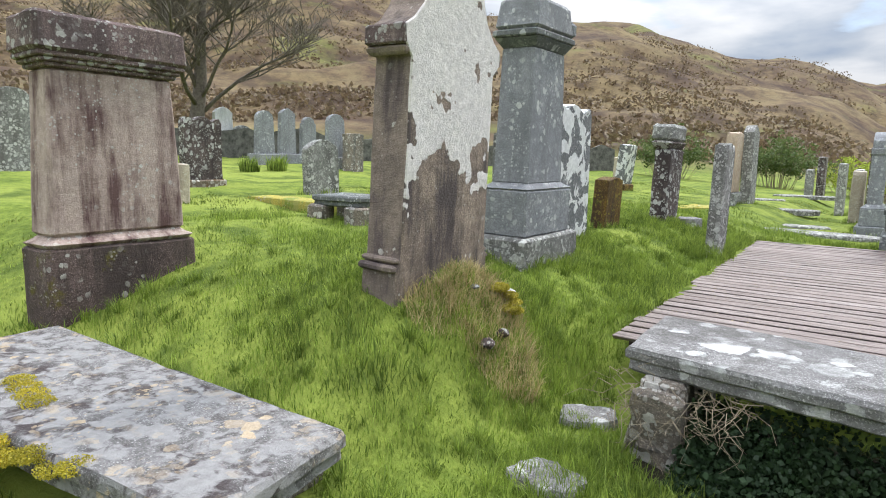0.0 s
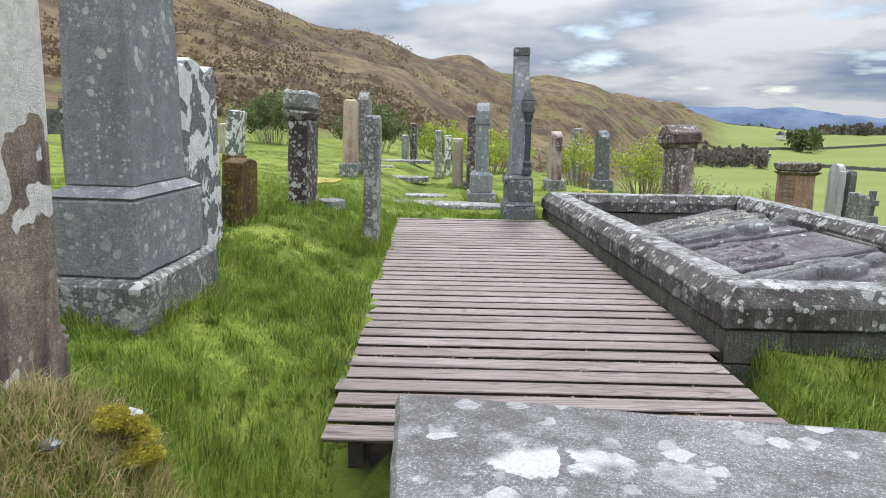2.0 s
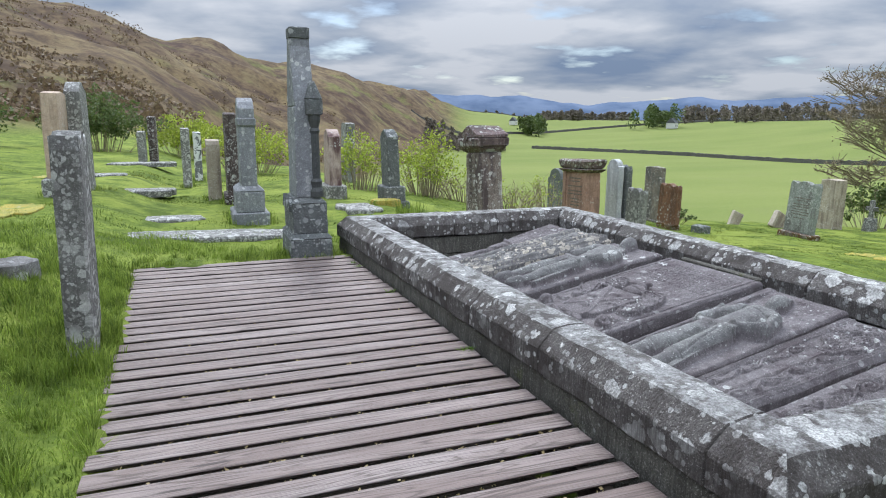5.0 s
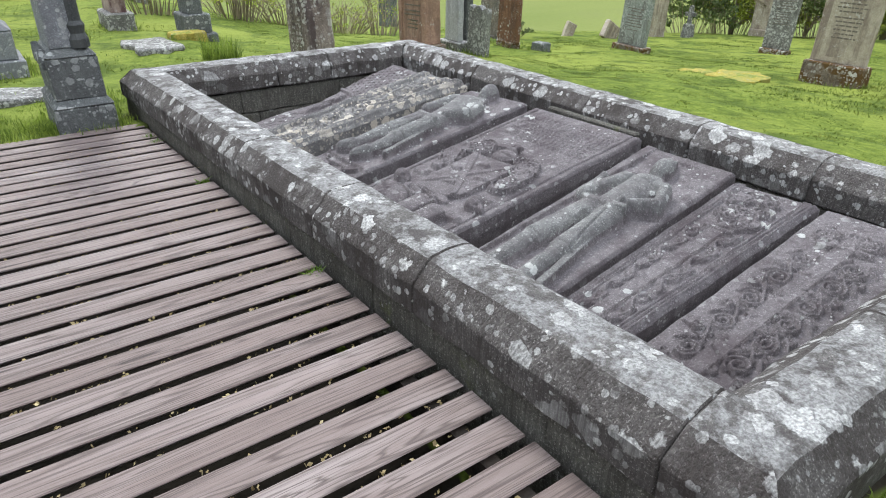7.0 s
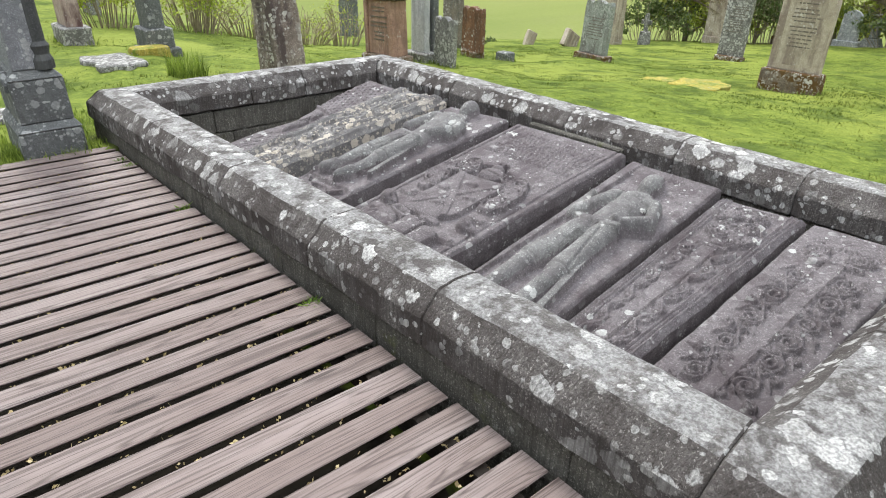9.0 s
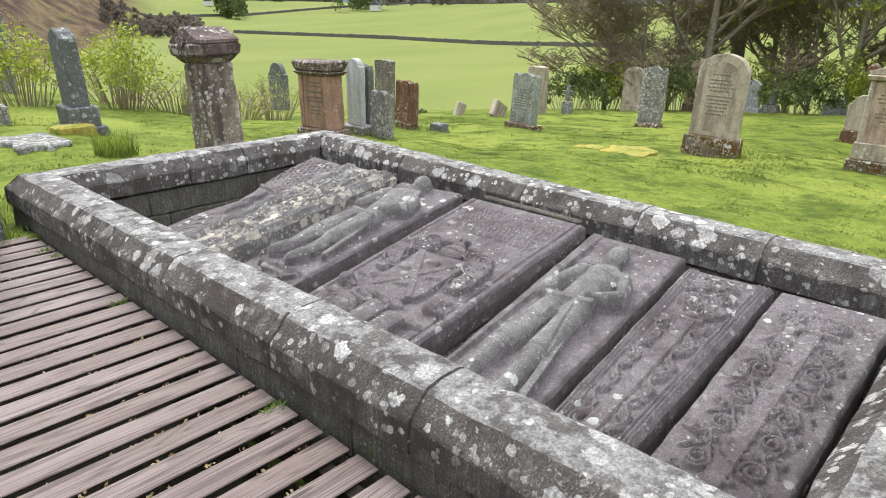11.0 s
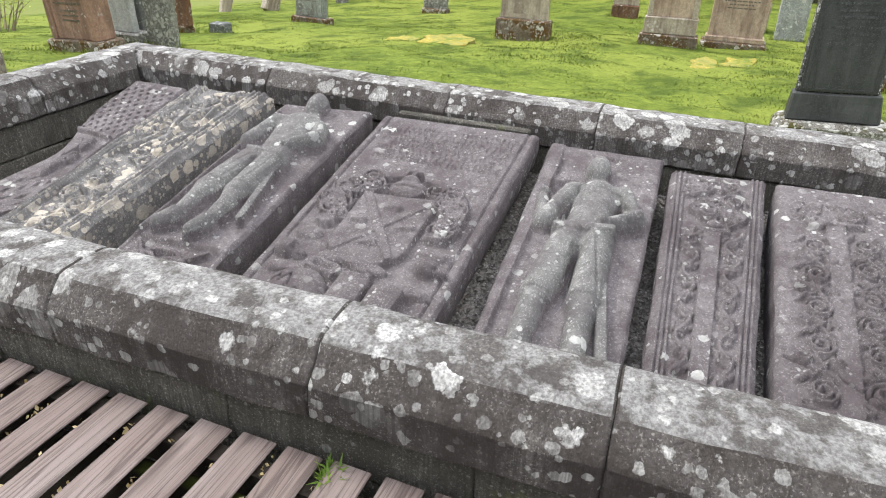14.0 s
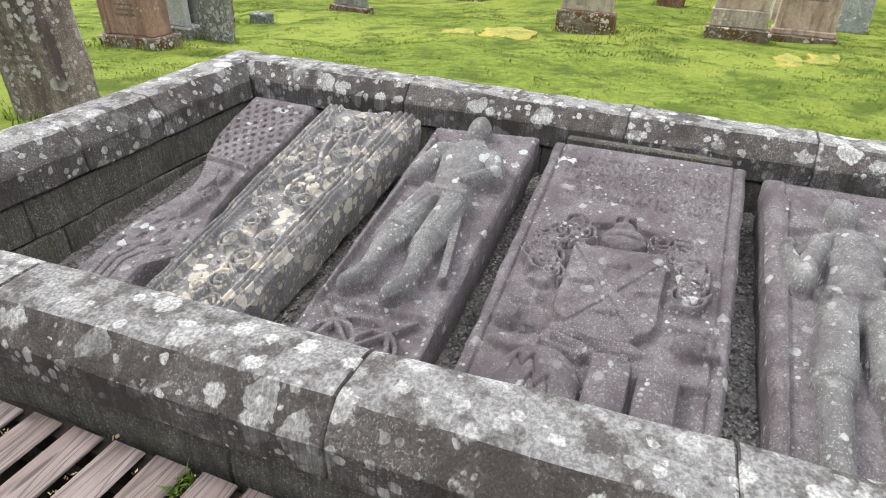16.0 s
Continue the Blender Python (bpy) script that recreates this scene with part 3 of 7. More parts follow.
def land(x, y):
    """Height, and how far the ground is hill, field or bare earth."""
    dx, dy = x - MX, y - MY
    r = math.hypot(dx, dy)
    th = math.degrees(math.atan2(-dx, dy))
    near = lawn(max(-40, min(32, x)), max(-14, min(34, y)))
    east = sstep(8, -14, th) * sstep(-150, -110, th)
    fall = sstep(22, 95, r) * east
    z = near * (1 - fall) + (-12.5) * fall
    foot, el = lerp_table(FOOT, th), lerp_table(SKYLINE, th)
    reach = foot * 1.4 + 210
    rise = sstep(foot, reach, r) * 0.55 + 0.45 * min(1, max(0, (r - foot) / (reach - foot)))
    top = 1.5 + math.tan(radians(el)) * reach
    h = (top - z) * rise if r > foot else 0.0
    hill = sstep(foot - 4, foot + 14, r) * sstep(0.7, 2.0, el)
    z += max(0.0, h)
    if r > 9:
        z += noise.noise(Vector((x, y, 0)) * 0.02) * 5.0 * hill * sstep(60, 160, r) + noise.noise(Vector((x, y, 3)) * 0.09) * 1.8 * hill * sstep(30, 70, r) + abs(noise.noise(Vector((x, y, 5)) * 0.028)) * -7.0 * hill * sstep(50, 120, r)
    z += noise.noise(Vector((x, y, 7)) * 0.8) * 0.085 * sstep(3.0, 6.0, r) * (1 - hill) * sstep(60, 30, r) + noise.noise(Vector((x, y, 9)) * 2.6) * 0.030 * sstep(60, 30, r)
    if r > reach:
        z -= (r - reach) * 0.03 * sstep(0.7, 2.0, el)
    return z, hill, fall * (1 - hill)


# mound of turf and stones at the foot of the crusted monument
MOUND = (-1.93, 3.16)
DECK_Z = 0.44
W0, W1 = 0.615, 0.37           # outer face of the west kerb at its south and north ends
S_Y, N_Y = 4.85, 10.50        # outer faces of the south and north kerbs
E_X = 3.33                    # outer face of the east kerb


def west_x(y):
    return W0 + (W1 - W0) * (y - S_Y) / (N_Y - S_Y)


def in_deck(x, y, m=0.0):
    return 3.72 - m < y < 9.95 + m and -1.38 - 0.043 * (y - 3.75) - m < x < 0.56 + m


def in_kerb(x, y, m=0.0):
    return S_Y - m < y < N_Y + m and west_x(y) - m < x < E_X + m


def ground_z(x, y):
    z, hill, field = land(x, y)
    d = math.hypot(x - MOUND[0], (y - MOUND[1]))
    z += 0.20 * math.exp(-(d / 0.31) ** 4)
    if in_deck(x, y, -0.07) and y > 4.05 or (4.05 < y < 9.9 and 0 < x < 0.8):
        z = min(z, DECK_Z - 0.34)
    if in_kerb(x, y, -0.06):
        z = min(z, 0.04)
    return z, hill, field


def build_ground():
    nth, radii, r = 360, [0.0], 0.25
    while r < 4600:
        radii.append(r)
        r += max(0.09, r * 0.0185)
    verts, cols, faces = [], [], []
    for i, rr in enumerate(radii):
        for j in range(nth):
            a = 2 * math.pi * j / nth
            x, y = MX - math.sin(a) * rr, MY + math.cos(a) * rr
            z, hill, field = ground_z(x, y)
            # bare earth with painted shade, under the boards, kerb and near tomb
            shaded_soil = 1.0 if ((in_deck(x, y, -0.08) and y > 3.95) or in_kerb(x, y) or (-0.95 < x < 1.2 and 2.62 < y + 0.14 * x < 3.7)) else 0.0
            verts.append((x, y, z)), cols.append((hill, field, shaded_soil, 1.0))
    for i in range(len(radii) - 1):
        for j in range(nth):
            k = (j + 1) % nth
            faces.append((i * nth + j, i * nth + k, (i + 1) * nth + k, (i + 1) * nth + j))
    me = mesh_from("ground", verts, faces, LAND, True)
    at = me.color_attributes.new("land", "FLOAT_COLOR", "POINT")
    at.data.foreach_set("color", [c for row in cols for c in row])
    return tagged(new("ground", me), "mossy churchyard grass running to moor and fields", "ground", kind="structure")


build_ground()


def far_ridge(name, dist, rows, seed, label):
    """A mountain skyline: rows of heading (degrees left of north) and elevation."""
    verts, faces, n = [], [], 0
    a = rows[0][0]
    step = -0.35
    while a >= rows[-1][0]:
        el = lerp_table([(-h, e) for h, e in rows], -a)
        el += 0.22 * noise.fractal(Vector((a * 0.35, seed, 0)), 1.0, 2.0, 5)
        s, c = math.sin(radians(a)), math.cos(radians(a))
        for d, f in ((dist, 0.0), (dist * 1.04, 0.55), (dist * 1.10, 1.0), (dist * 1.2, 0.3)):
            hgt = -14 + f * (math.tan(radians(max(0.1, el))) * dist * 1.10 + 12)
            verts.append((MX - s * d, MY + c * d, hgt))
        n += 1
        a += step
    for i in range(n - 1):
        for j in range(3):
            faces.append((i * 4 + j, (i + 1) * 4 + j, (i + 1) * 4 + j + 1, i * 4 + j + 1))
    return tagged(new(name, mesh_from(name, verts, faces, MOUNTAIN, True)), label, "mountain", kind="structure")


far_ridge("backdrop", 3300, [(20, 0.8), (-12, 1.2), (-20, 2.4), (-27, 2.2), (-33, 1.6), (-37, 1.8), (-42, 2.1), (-45, 1.9), (-52, 2.2), (-64, 1.6), (-85, 0.8)], 3.0, "distant mountains under low cloud, painted in haze blue")


# ---- the kerbed enclosure ----
def beam(p0, p1, profile, amount=0.006, seed=0.0, mitre=(0.0, 0.0), step=0.10):
    """A long dressed stone from p0 to p1; profile is (across to the right, z); mitre slants the two ends."""
    p0, p1 = Vector((*p0, 0)), Vector((*p1, 0))
    d = p1 - p0
    ln = d.length
    d.normalize()
    side = Vector((d.y, -d.x, 0))
    n = max(2, round(ln / step))
    rings = []
    for i in range(n + 1):
        f = i / n
        rr = []
        for a, z in profile:
            s = mitre[0] * a * (1 - f) + mitre[1] * a * f
            q = p0 + d * (ln * f + s + (-0.003 if i == 0 and mitre[0] else 0.003 if i == n and mitre[1] else 0)) + side * a
            rr.append((q.x, q.y, z))
        rings.append(rr)
    inset = []
    c = Vector((sum(p[0] for p in profile) / len(profile), sum(p[1] for p in profile) / len(profile)))
    for end, ring in ((0, rings[0]), (1, rings[-1])):
        mid = sum((Vector(p) for p in ring), Vector()) / len(ring)
        if mitre[end]:
            inset.append([tuple(mid + (Vector(p) - mid) * 0.9 + d * (0.01 if end == 0 else -0.01)) for p in ring])
            continue
        inset.append([tuple(mid + (Vector(p) - mid) * 0.95 + d * (-0.006 if end == 0 else 0.006)) for p in ring])
    return loft([inset[0]] + rings + [inset[1]], amount, 7.0, seed)


# across the coping: vertical face, chamfer, flat top, chamfer, face
def coping_profile(w, z0=0.56, z1=0.695, z2=0.79, ch=0.095):
    return [(0.012, z0), (0.0, z0 + 0.012), (0.0, (z0 + z1) / 2), (0.0, z1 - 0.008), (0.008, z1 + 0.006), (ch * 0.5, (z1 + z2) / 2), (ch - 0.012, z2 - 0.008), (ch + 0.012, z2), (w / 2, z2 + 0.004), (w - ch - 0.012, z2),
            (w - ch + 0.012, z2 - 0.008), (w - ch * 0.5, (z1 + z2) / 2), (w - 0.008, z1 + 0.006), (w, z1 - 0.008), (w, z0 + 0.012), (w - 0.012, z0)]


enclosure = thing("grave_enclosure", 0, 0, 0, "low grey stone kerb wall with lichen-spotted chamfered coping", "grave enclosure")
CW = 0.375
G = 0.007


def course(p0, p1, joints, profile, name, material, mitre=(0.0, 0.0), seed=0.0, amount=0.006):
    """A run of stones between two corners, cut at the given fractions."""
    cuts = [0.0, *joints, 1.0]
    a, b = Vector(p0), Vector(p1)
    ln = (b - a).length
    for i, (f0, f1) in enumerate(zip(cuts, cuts[1:])):
        q0, q1 = a + (b - a) * (f0 + (G / ln if i else 0)), a + (b - a) * (f1 - (G / ln if i < len(cuts) - 2 else 0))
        m = (mitre[0] if i == 0 else 0.0, mitre[1] if i == len(cuts) - 2 else 0.0)
        part(name, beam(q0, q1, profile, amount, seed, m), material, enclosure, smooth=False)


def wy(y):
    return (y - S_Y) / (N_Y - S_Y)


WEST = ((W0, S_Y), (W1, N_Y))
course(WEST[0], WEST[1], [wy(5.17), wy(6.28), wy(7.09), wy(8.03), wy(9.2)], coping_profile(CW), "coping_stone", KERB, (1.0, -1.0), 1.0, 0.009)
course((W1, N_Y), (E_X, N_Y), [0.42, 0.60], coping_profile(0.40), "coping_stone", KERB, (1.0, -1.0), 1.0, 0.009)
course((E_X, N_Y), (E_X, S_Y), [(N_Y - 9.0) / (N_Y - S_Y), (N_Y - 7.68) / (N_Y - S_Y), (N_Y - 6.75) / (N_Y - S_Y), (N_Y - 5.98) / (N_Y - S_Y)], coping_profile(0.37), "coping_stone", KERB, (1.0, -1.0), 1.0, 0.009)
course((E_X, S_Y), (W0, S_Y), [0.22, 0.62], coping_profile(0.375), "coping_stone", KERB, (1.0, -0.945), 1.0, 0.009)


def wall_profile(w, z0, z1):
    return [(0.022, z0), (0.022, z0 + 0.02), (0.020, (z0 + z1) / 2), (0.022, z1 - 0.012), (0.03, z1), (w - 0.03, z1), (w - 0.02, z1 - 0.012), (w - 0.02, z0 + 0.02), (w - 0.02, z0)]


for lo, hi, shift in ((0.36, 0.547, 0.0), (0.10, 0.348, 0.05)):
    course(WEST[0], WEST[1], [0.13 + shift, 0.31, 0.45 + shift, 0.62, 0.80 - shift], wall_profile(CW, lo, hi), "wall_block", WALLST, (1.0, -1.0), 80 + lo * 50, 0.010)
    course((W1, N_Y), (E_X, N_Y), [0.30 + shift, 0.63], wall_profile(0.40, lo, hi), "wall_block", WALLST, (1.0, -1.0), 80 + lo * 50, 0.010)
    course((E_X, N_Y), (E_X, S_Y), [0.2, 0.42 + shift, 0.66, 0.84], wall_profile(0.37, lo, hi), "wall_block", WALLST, (1.0, -1.0), 80 + lo * 50, 0.010)
    course((E_X, S_Y), (W0, S_Y), [0.3 - shift, 0.55, 0.86 - shift], wall_profile(0.38, lo, hi), "wall_block", WALLST, (1.0, -1.0), 80 + lo * 50, 0.010)


def gravel_z(x):
    """The gravel falls from the heads of the slabs to their feet."""
    return 0.14 + 0.115 * max(0.0, min(2.1, x - 0.95))


def build_gravel():
    rnd = random.Random(4)
    verts, faces = [], []
    nx, ny = 50, 110
    for i in range(nx + 1):
        for j in range(ny + 1):
            x, y = 0.70 + 2.35 * i / nx, 5.1 + 5.1 * j / ny
            verts.append((x, y, gravel_z(x) + 0.012 * noise.noise(Vector((x * 9, y * 9, 0)))))
    for i in range(nx):
        for j in range(ny):
            a = i * (ny + 1) + j
            faces.append((a, a + ny + 1, a + ny + 2, a + 1))
    tagged(new("gravel_bed", mesh_from("gravel_bed", verts, faces, GRAVEL, True)), "grey gravel bed between the carved slabs", "gravel", kind="structure")
    verts, faces = [], []
    gaps = ((5.20, 5.36), (5.76, 5.92), (6.20, 6.40), (6.84, 7.12), (7.95, 8.16), (8.62, 8.90), (9.26, 9.60), (9.6, 10.1))
    for k in range(16000):
        g = gaps[k % len(gaps)]
        x, y = rnd.uniform(0.85, 3.0), rnd.uniform(*g)
        s = rnd.uniform(0.005, 0.013)
        o = len(verts)
        z = gravel_z(x) + rnd.uniform(0.003, 0.016)
        for q in range(4):
            a = q * math.pi / 2 + rnd.uniform(-0.5, 0.5)
            verts.append((x + math.cos(a) * s, y + math.sin(a) * s, z + rnd.uniform(-0.003, 0.003)))
        verts.append((x, y, z + s * 0.7))
        faces += [(o + q, o + (q + 1) % 4, o + 4) for q in range(4)]
    tagged(new("pebbles", mesh_from("pebbles", verts, faces, PEBBLE)), "loose grey pebbles over the gravel bed", "gravel", kind="stuff")


build_gravel()


# ---- the carved slabs ----
def dome(d, r, h):
    return h * np.sqrt(np.clip(1 - (d / r) ** 2, 0, 1))


def seg(X, Y, p, q):
    """Distance to a segment, and how far along it."""
    px, py = p
    vx, vy = q[0] - px, q[1] - py
    t = np.clip(((X - px) * vx + (Y - py) * vy) / (vx * vx + vy * vy + 1e-9), 0, 1)
    return np.hypot(X - px - t * vx, Y - py - t * vy), t


def limb(X, Y, p, q, r0, r1, h):
    d, t = seg(X, Y, p, q)
    r = r0 + (r1 - r0) * t
    return dome(d, r, 1.0) * h * (r / max(r0, r1))


def oval(X, Y, cx, cy, rx, ry, h):
    return dome(np.hypot((X - cx) / rx, (Y - cy) / ry), 1.0, h)


def flat_oval(X, Y, cx, cy, rx, ry, h, soft=0.25):
    d = np.hypot((X - cx) / rx, (Y - cy) / ry)
    return h * np.clip((1 - d) / soft, 0, 1)


def bar(X, Y, p, q, r, h, soft=0.006):
    d, _ = seg(X, Y, p, q)
    return h * np.clip((r - d) / soft, 0, 1)


def rope(X, Y, W, off, h=0.008, r=0.012):
    return h * np.clip((r - np.abs(np.abs(Y) - (W / 2 - off))) / 0.006, 0, 1)


def crumbs(X, Y, seed, scale, amount):
    rs = np.random.RandomState(seed)
    out = np.zeros_like(X)
    for _ in range(7):
        kx, ky, ph = rs.uniform(-1, 1) * scale, rs.uniform(-1, 1) * scale, rs.uniform(0, 6)
        out += np.sin(kx * X + ky * Y + ph)
    return out / 7 * amount


def letters(X, Y, rows, cx0, pitch, half, seed, depth=0.012):
    """Rows of worn, unreadable cut marks."""
    rs = np.random.RandomState(seed)
    out = np.zeros_like(X)
    for r in range(rows):
        cx = cx0 - r * pitch
        y = -half
        while y < half * rs.uniform(0.75, 1.0):
            kind = rs.randint(3)
            if kind == 0:
                m = (np.abs(Y - y) < 0.0058) & (np.abs(X - cx) < 0.020)
            elif kind == 1:
                m = (np.abs(np.hypot(X - cx, Y - y) - 0.014) < 0.0058)
            else:
                m = (np.abs(Y - y - (X - cx) * 0.5) < 0.006) & (np.abs(X - cx) < 0.020)
            out[m] = -depth
            y += rs.uniform(0.030, 0.042)
    return out


def over(H, *parts):
    for p in parts:
        H = np.where(p > 0, np.maximum(H, p), H)
    return H


def groove(X, Y, p, q, r, depth):
    d, _ = seg(X, Y, p, q)
    return -depth * np.clip(1 - d / r, 0, 1)


def hoop(X, Y, cx, cy, rx, ry, half, h):
    """A raised oval ring."""
    d = np.abs(np.hypot((X - cx) / rx, (Y - cy) / ry) - 1) * min(rx, ry)
    return h * np.clip((half - d) / 0.004, 0, 1)


def curl(X, Y, cx, cy, r, turn, half, h, hand=1):
    """A shoot that winds in to its bud."""
    dx, dy = X - cx, (Y - cy) * hand
    rr, ang = np.hypot(dx, dy), np.mod(np.arctan2(dy, dx) - turn, 2 * math.pi)
    out = np.zeros_like(X)
    for lap in (0, 1):
        R = r * (1 - 0.42 * (ang / (2 * math.pi) + lap))
        out = np.maximum(out, h * np.clip((half - np.abs(rr - R)) / 0.004, 0, 1) * (R > 0.2 * r))
    return out


def slab_one(X, Y, L, W):
    H = np.zeros_like(X)
    # a chequer of small cut lozenges at the head
    net = (np.sin(X * 78 + Y * 60) > 0.25) & (np.sin(Y * 98 - X * 52) > 0.25)
    H -= 0.014 * net * (X > L * 0.64) * (X < L * 0.96)
    H = over(H, bar(X, Y, (L * 0.61, -0.2), (L * 0.62, 0.2), 0.016, 0.014), flat_oval(X, Y, L * 0.52, 0.05, 0.11, 0.08, 0.018),
             oval(X, Y, L * 0.55, -0.06, 0.07, 0.06, 0.03), oval(X, Y, L * 0.42, -0.02, 0.10, 0.05, 0.026), curl(X, Y, L * 0.47, -0.08, 0.06, 1.0, 0.010, 0.016))
    for k in range(3):
        H += groove(X, Y, (L * 0.05, -0.08 + 0.07 * k), (L * 0.22, -0.05 + 0.07 * k), 0.012, 0.010)
    dots = (np.sin(X * 60 + Y * 40) > 0.35) & (np.sin(Y * 85) > 0.35)
    H -= 0.008 * dots * (X > L * 0.22) * (X < L * 0.36)
    return H


def slab_two(X, Y, L, W):
    H = np.zeros_like(X)
    rs = np.random.RandomState(14)
    for k in range(24):
        H = over(H, curl(X, Y, 0.12 + 0.070 * k, rs.uniform(-0.12, 0.12), rs.uniform(0.04, 0.07), rs.uniform(0, 6), 0.010, 0.022, 1 - 2 * (k % 2)))
    for k in range(12):
        c = (L * 0.55 + rs.uniform(-0.05, 0.6), rs.uniform(-0.14, 0.14))
        a = rs.uniform(-0.7, 0.7)
        H = over(H, bar(X, Y, c, (c[0] + 0.16 * math.cos(a), c[1] + 0.16 * math.sin(a)), 0.013, 0.026))
    for off in (0.03, 0.06, 0.09):
        H = over(H, rope(X, Y, W, off, 0.020, 0.011))
    return H + crumbs(X, Y, 3, 60, 0.008)


def slab_three(X, Y, L, W):
    H = np.zeros_like(X)
    H = over(H, oval(X, Y, 1.755, 0.015, 0.095, 0.062, 0.095), limb(X, Y, (1.66, 0.0), (1.54, 0.0), 0.06, 0.13, 0.062),
             limb(X, Y, (1.52, 0.125), (1.49, -0.125), 0.058, 0.058, 0.075), limb(X, Y, (1.50, 0.0), (1.15, -0.03), 0.125, 0.092, 0.088),
             limb(X, Y, (1.52, 0.145), (1.30, 0.195), 0.050, 0.044, 0.072), limb(X, Y, (1.30, 0.195), (1.48, 0.205), 0.040, 0.030, 0.055),
             limb(X, Y, (1.48, -0.145), (1.33, -0.205), 0.050, 0.046, 0.074), limb(X, Y, (1.33, -0.205), (1.24, -0.06), 0.042, 0.034, 0.100),
             bar(X, Y, (1.12, 0.06), (1.11, -0.125), 0.020, 0.094))
    H = over(H, limb(X, Y, (1.10, 0.035), (0.80, 0.105), 0.095, 0.078, 0.090), limb(X, Y, (1.10, -0.075), (0.80, -0.065), 0.090, 0.078, 0.090),
             limb(X, Y, (0.80, 0.112), (0.54, 0.105), 0.058, 0.048, 0.072), limb(X, Y, (0.80, -0.068), (0.54, -0.085), 0.058, 0.048, 0.072),
             limb(X, Y, (0.55, 0.105), (0.49, 0.16), 0.050, 0.040, 0.080), limb(X, Y, (0.55, -0.085), (0.48, -0.04), 0.050, 0.040, 0.080),
             bar(X, Y, (1.05, -0.125), (0.62, -0.215), 0.024, 0.040), bar(X, Y, (0.45, 0.235), (1.70, 0.225), 0.012, 0.016))
    H += groove(X, Y, (1.05, -0.012), (0.62, 0.015), 0.020, 0.030) * (H > 0.03) + groove(X, Y, (0.84, 0.19), (0.83, -0.14), 0.010, 0.014) * (H > 0.03)
    for k in range(7):
        H += groove(X, Y, (1.06, -0.14 + 0.032 * k), (0.86, -0.13 + 0.045 * k), 0.007, 0.006) * (H > 0.05)
    # the sunk panel of interlace under the feet
    low = np.clip((0.44 - X) / 0.02, 0, 1)
    knotted = over(np.zeros_like(X), hoop(X, Y, 0.20, 0.0, 0.17, 0.15, 0.014, 0.020), hoop(X, Y, 0.20, 0.09, 0.12, 0.10, 0.013, 0.022), hoop(X, Y, 0.20, -0.09, 0.12, 0.10, 0.013, 0.022),
                   bar(X, Y, (0.02, -0.20), (0.40, 0.20), 0.015, 0.020), bar(X, Y, (0.02, 0.20), (0.40, -0.20), 0.015, 0.020))
    return np.where(X < 0.44, (knotted - 0.016) * low, H)


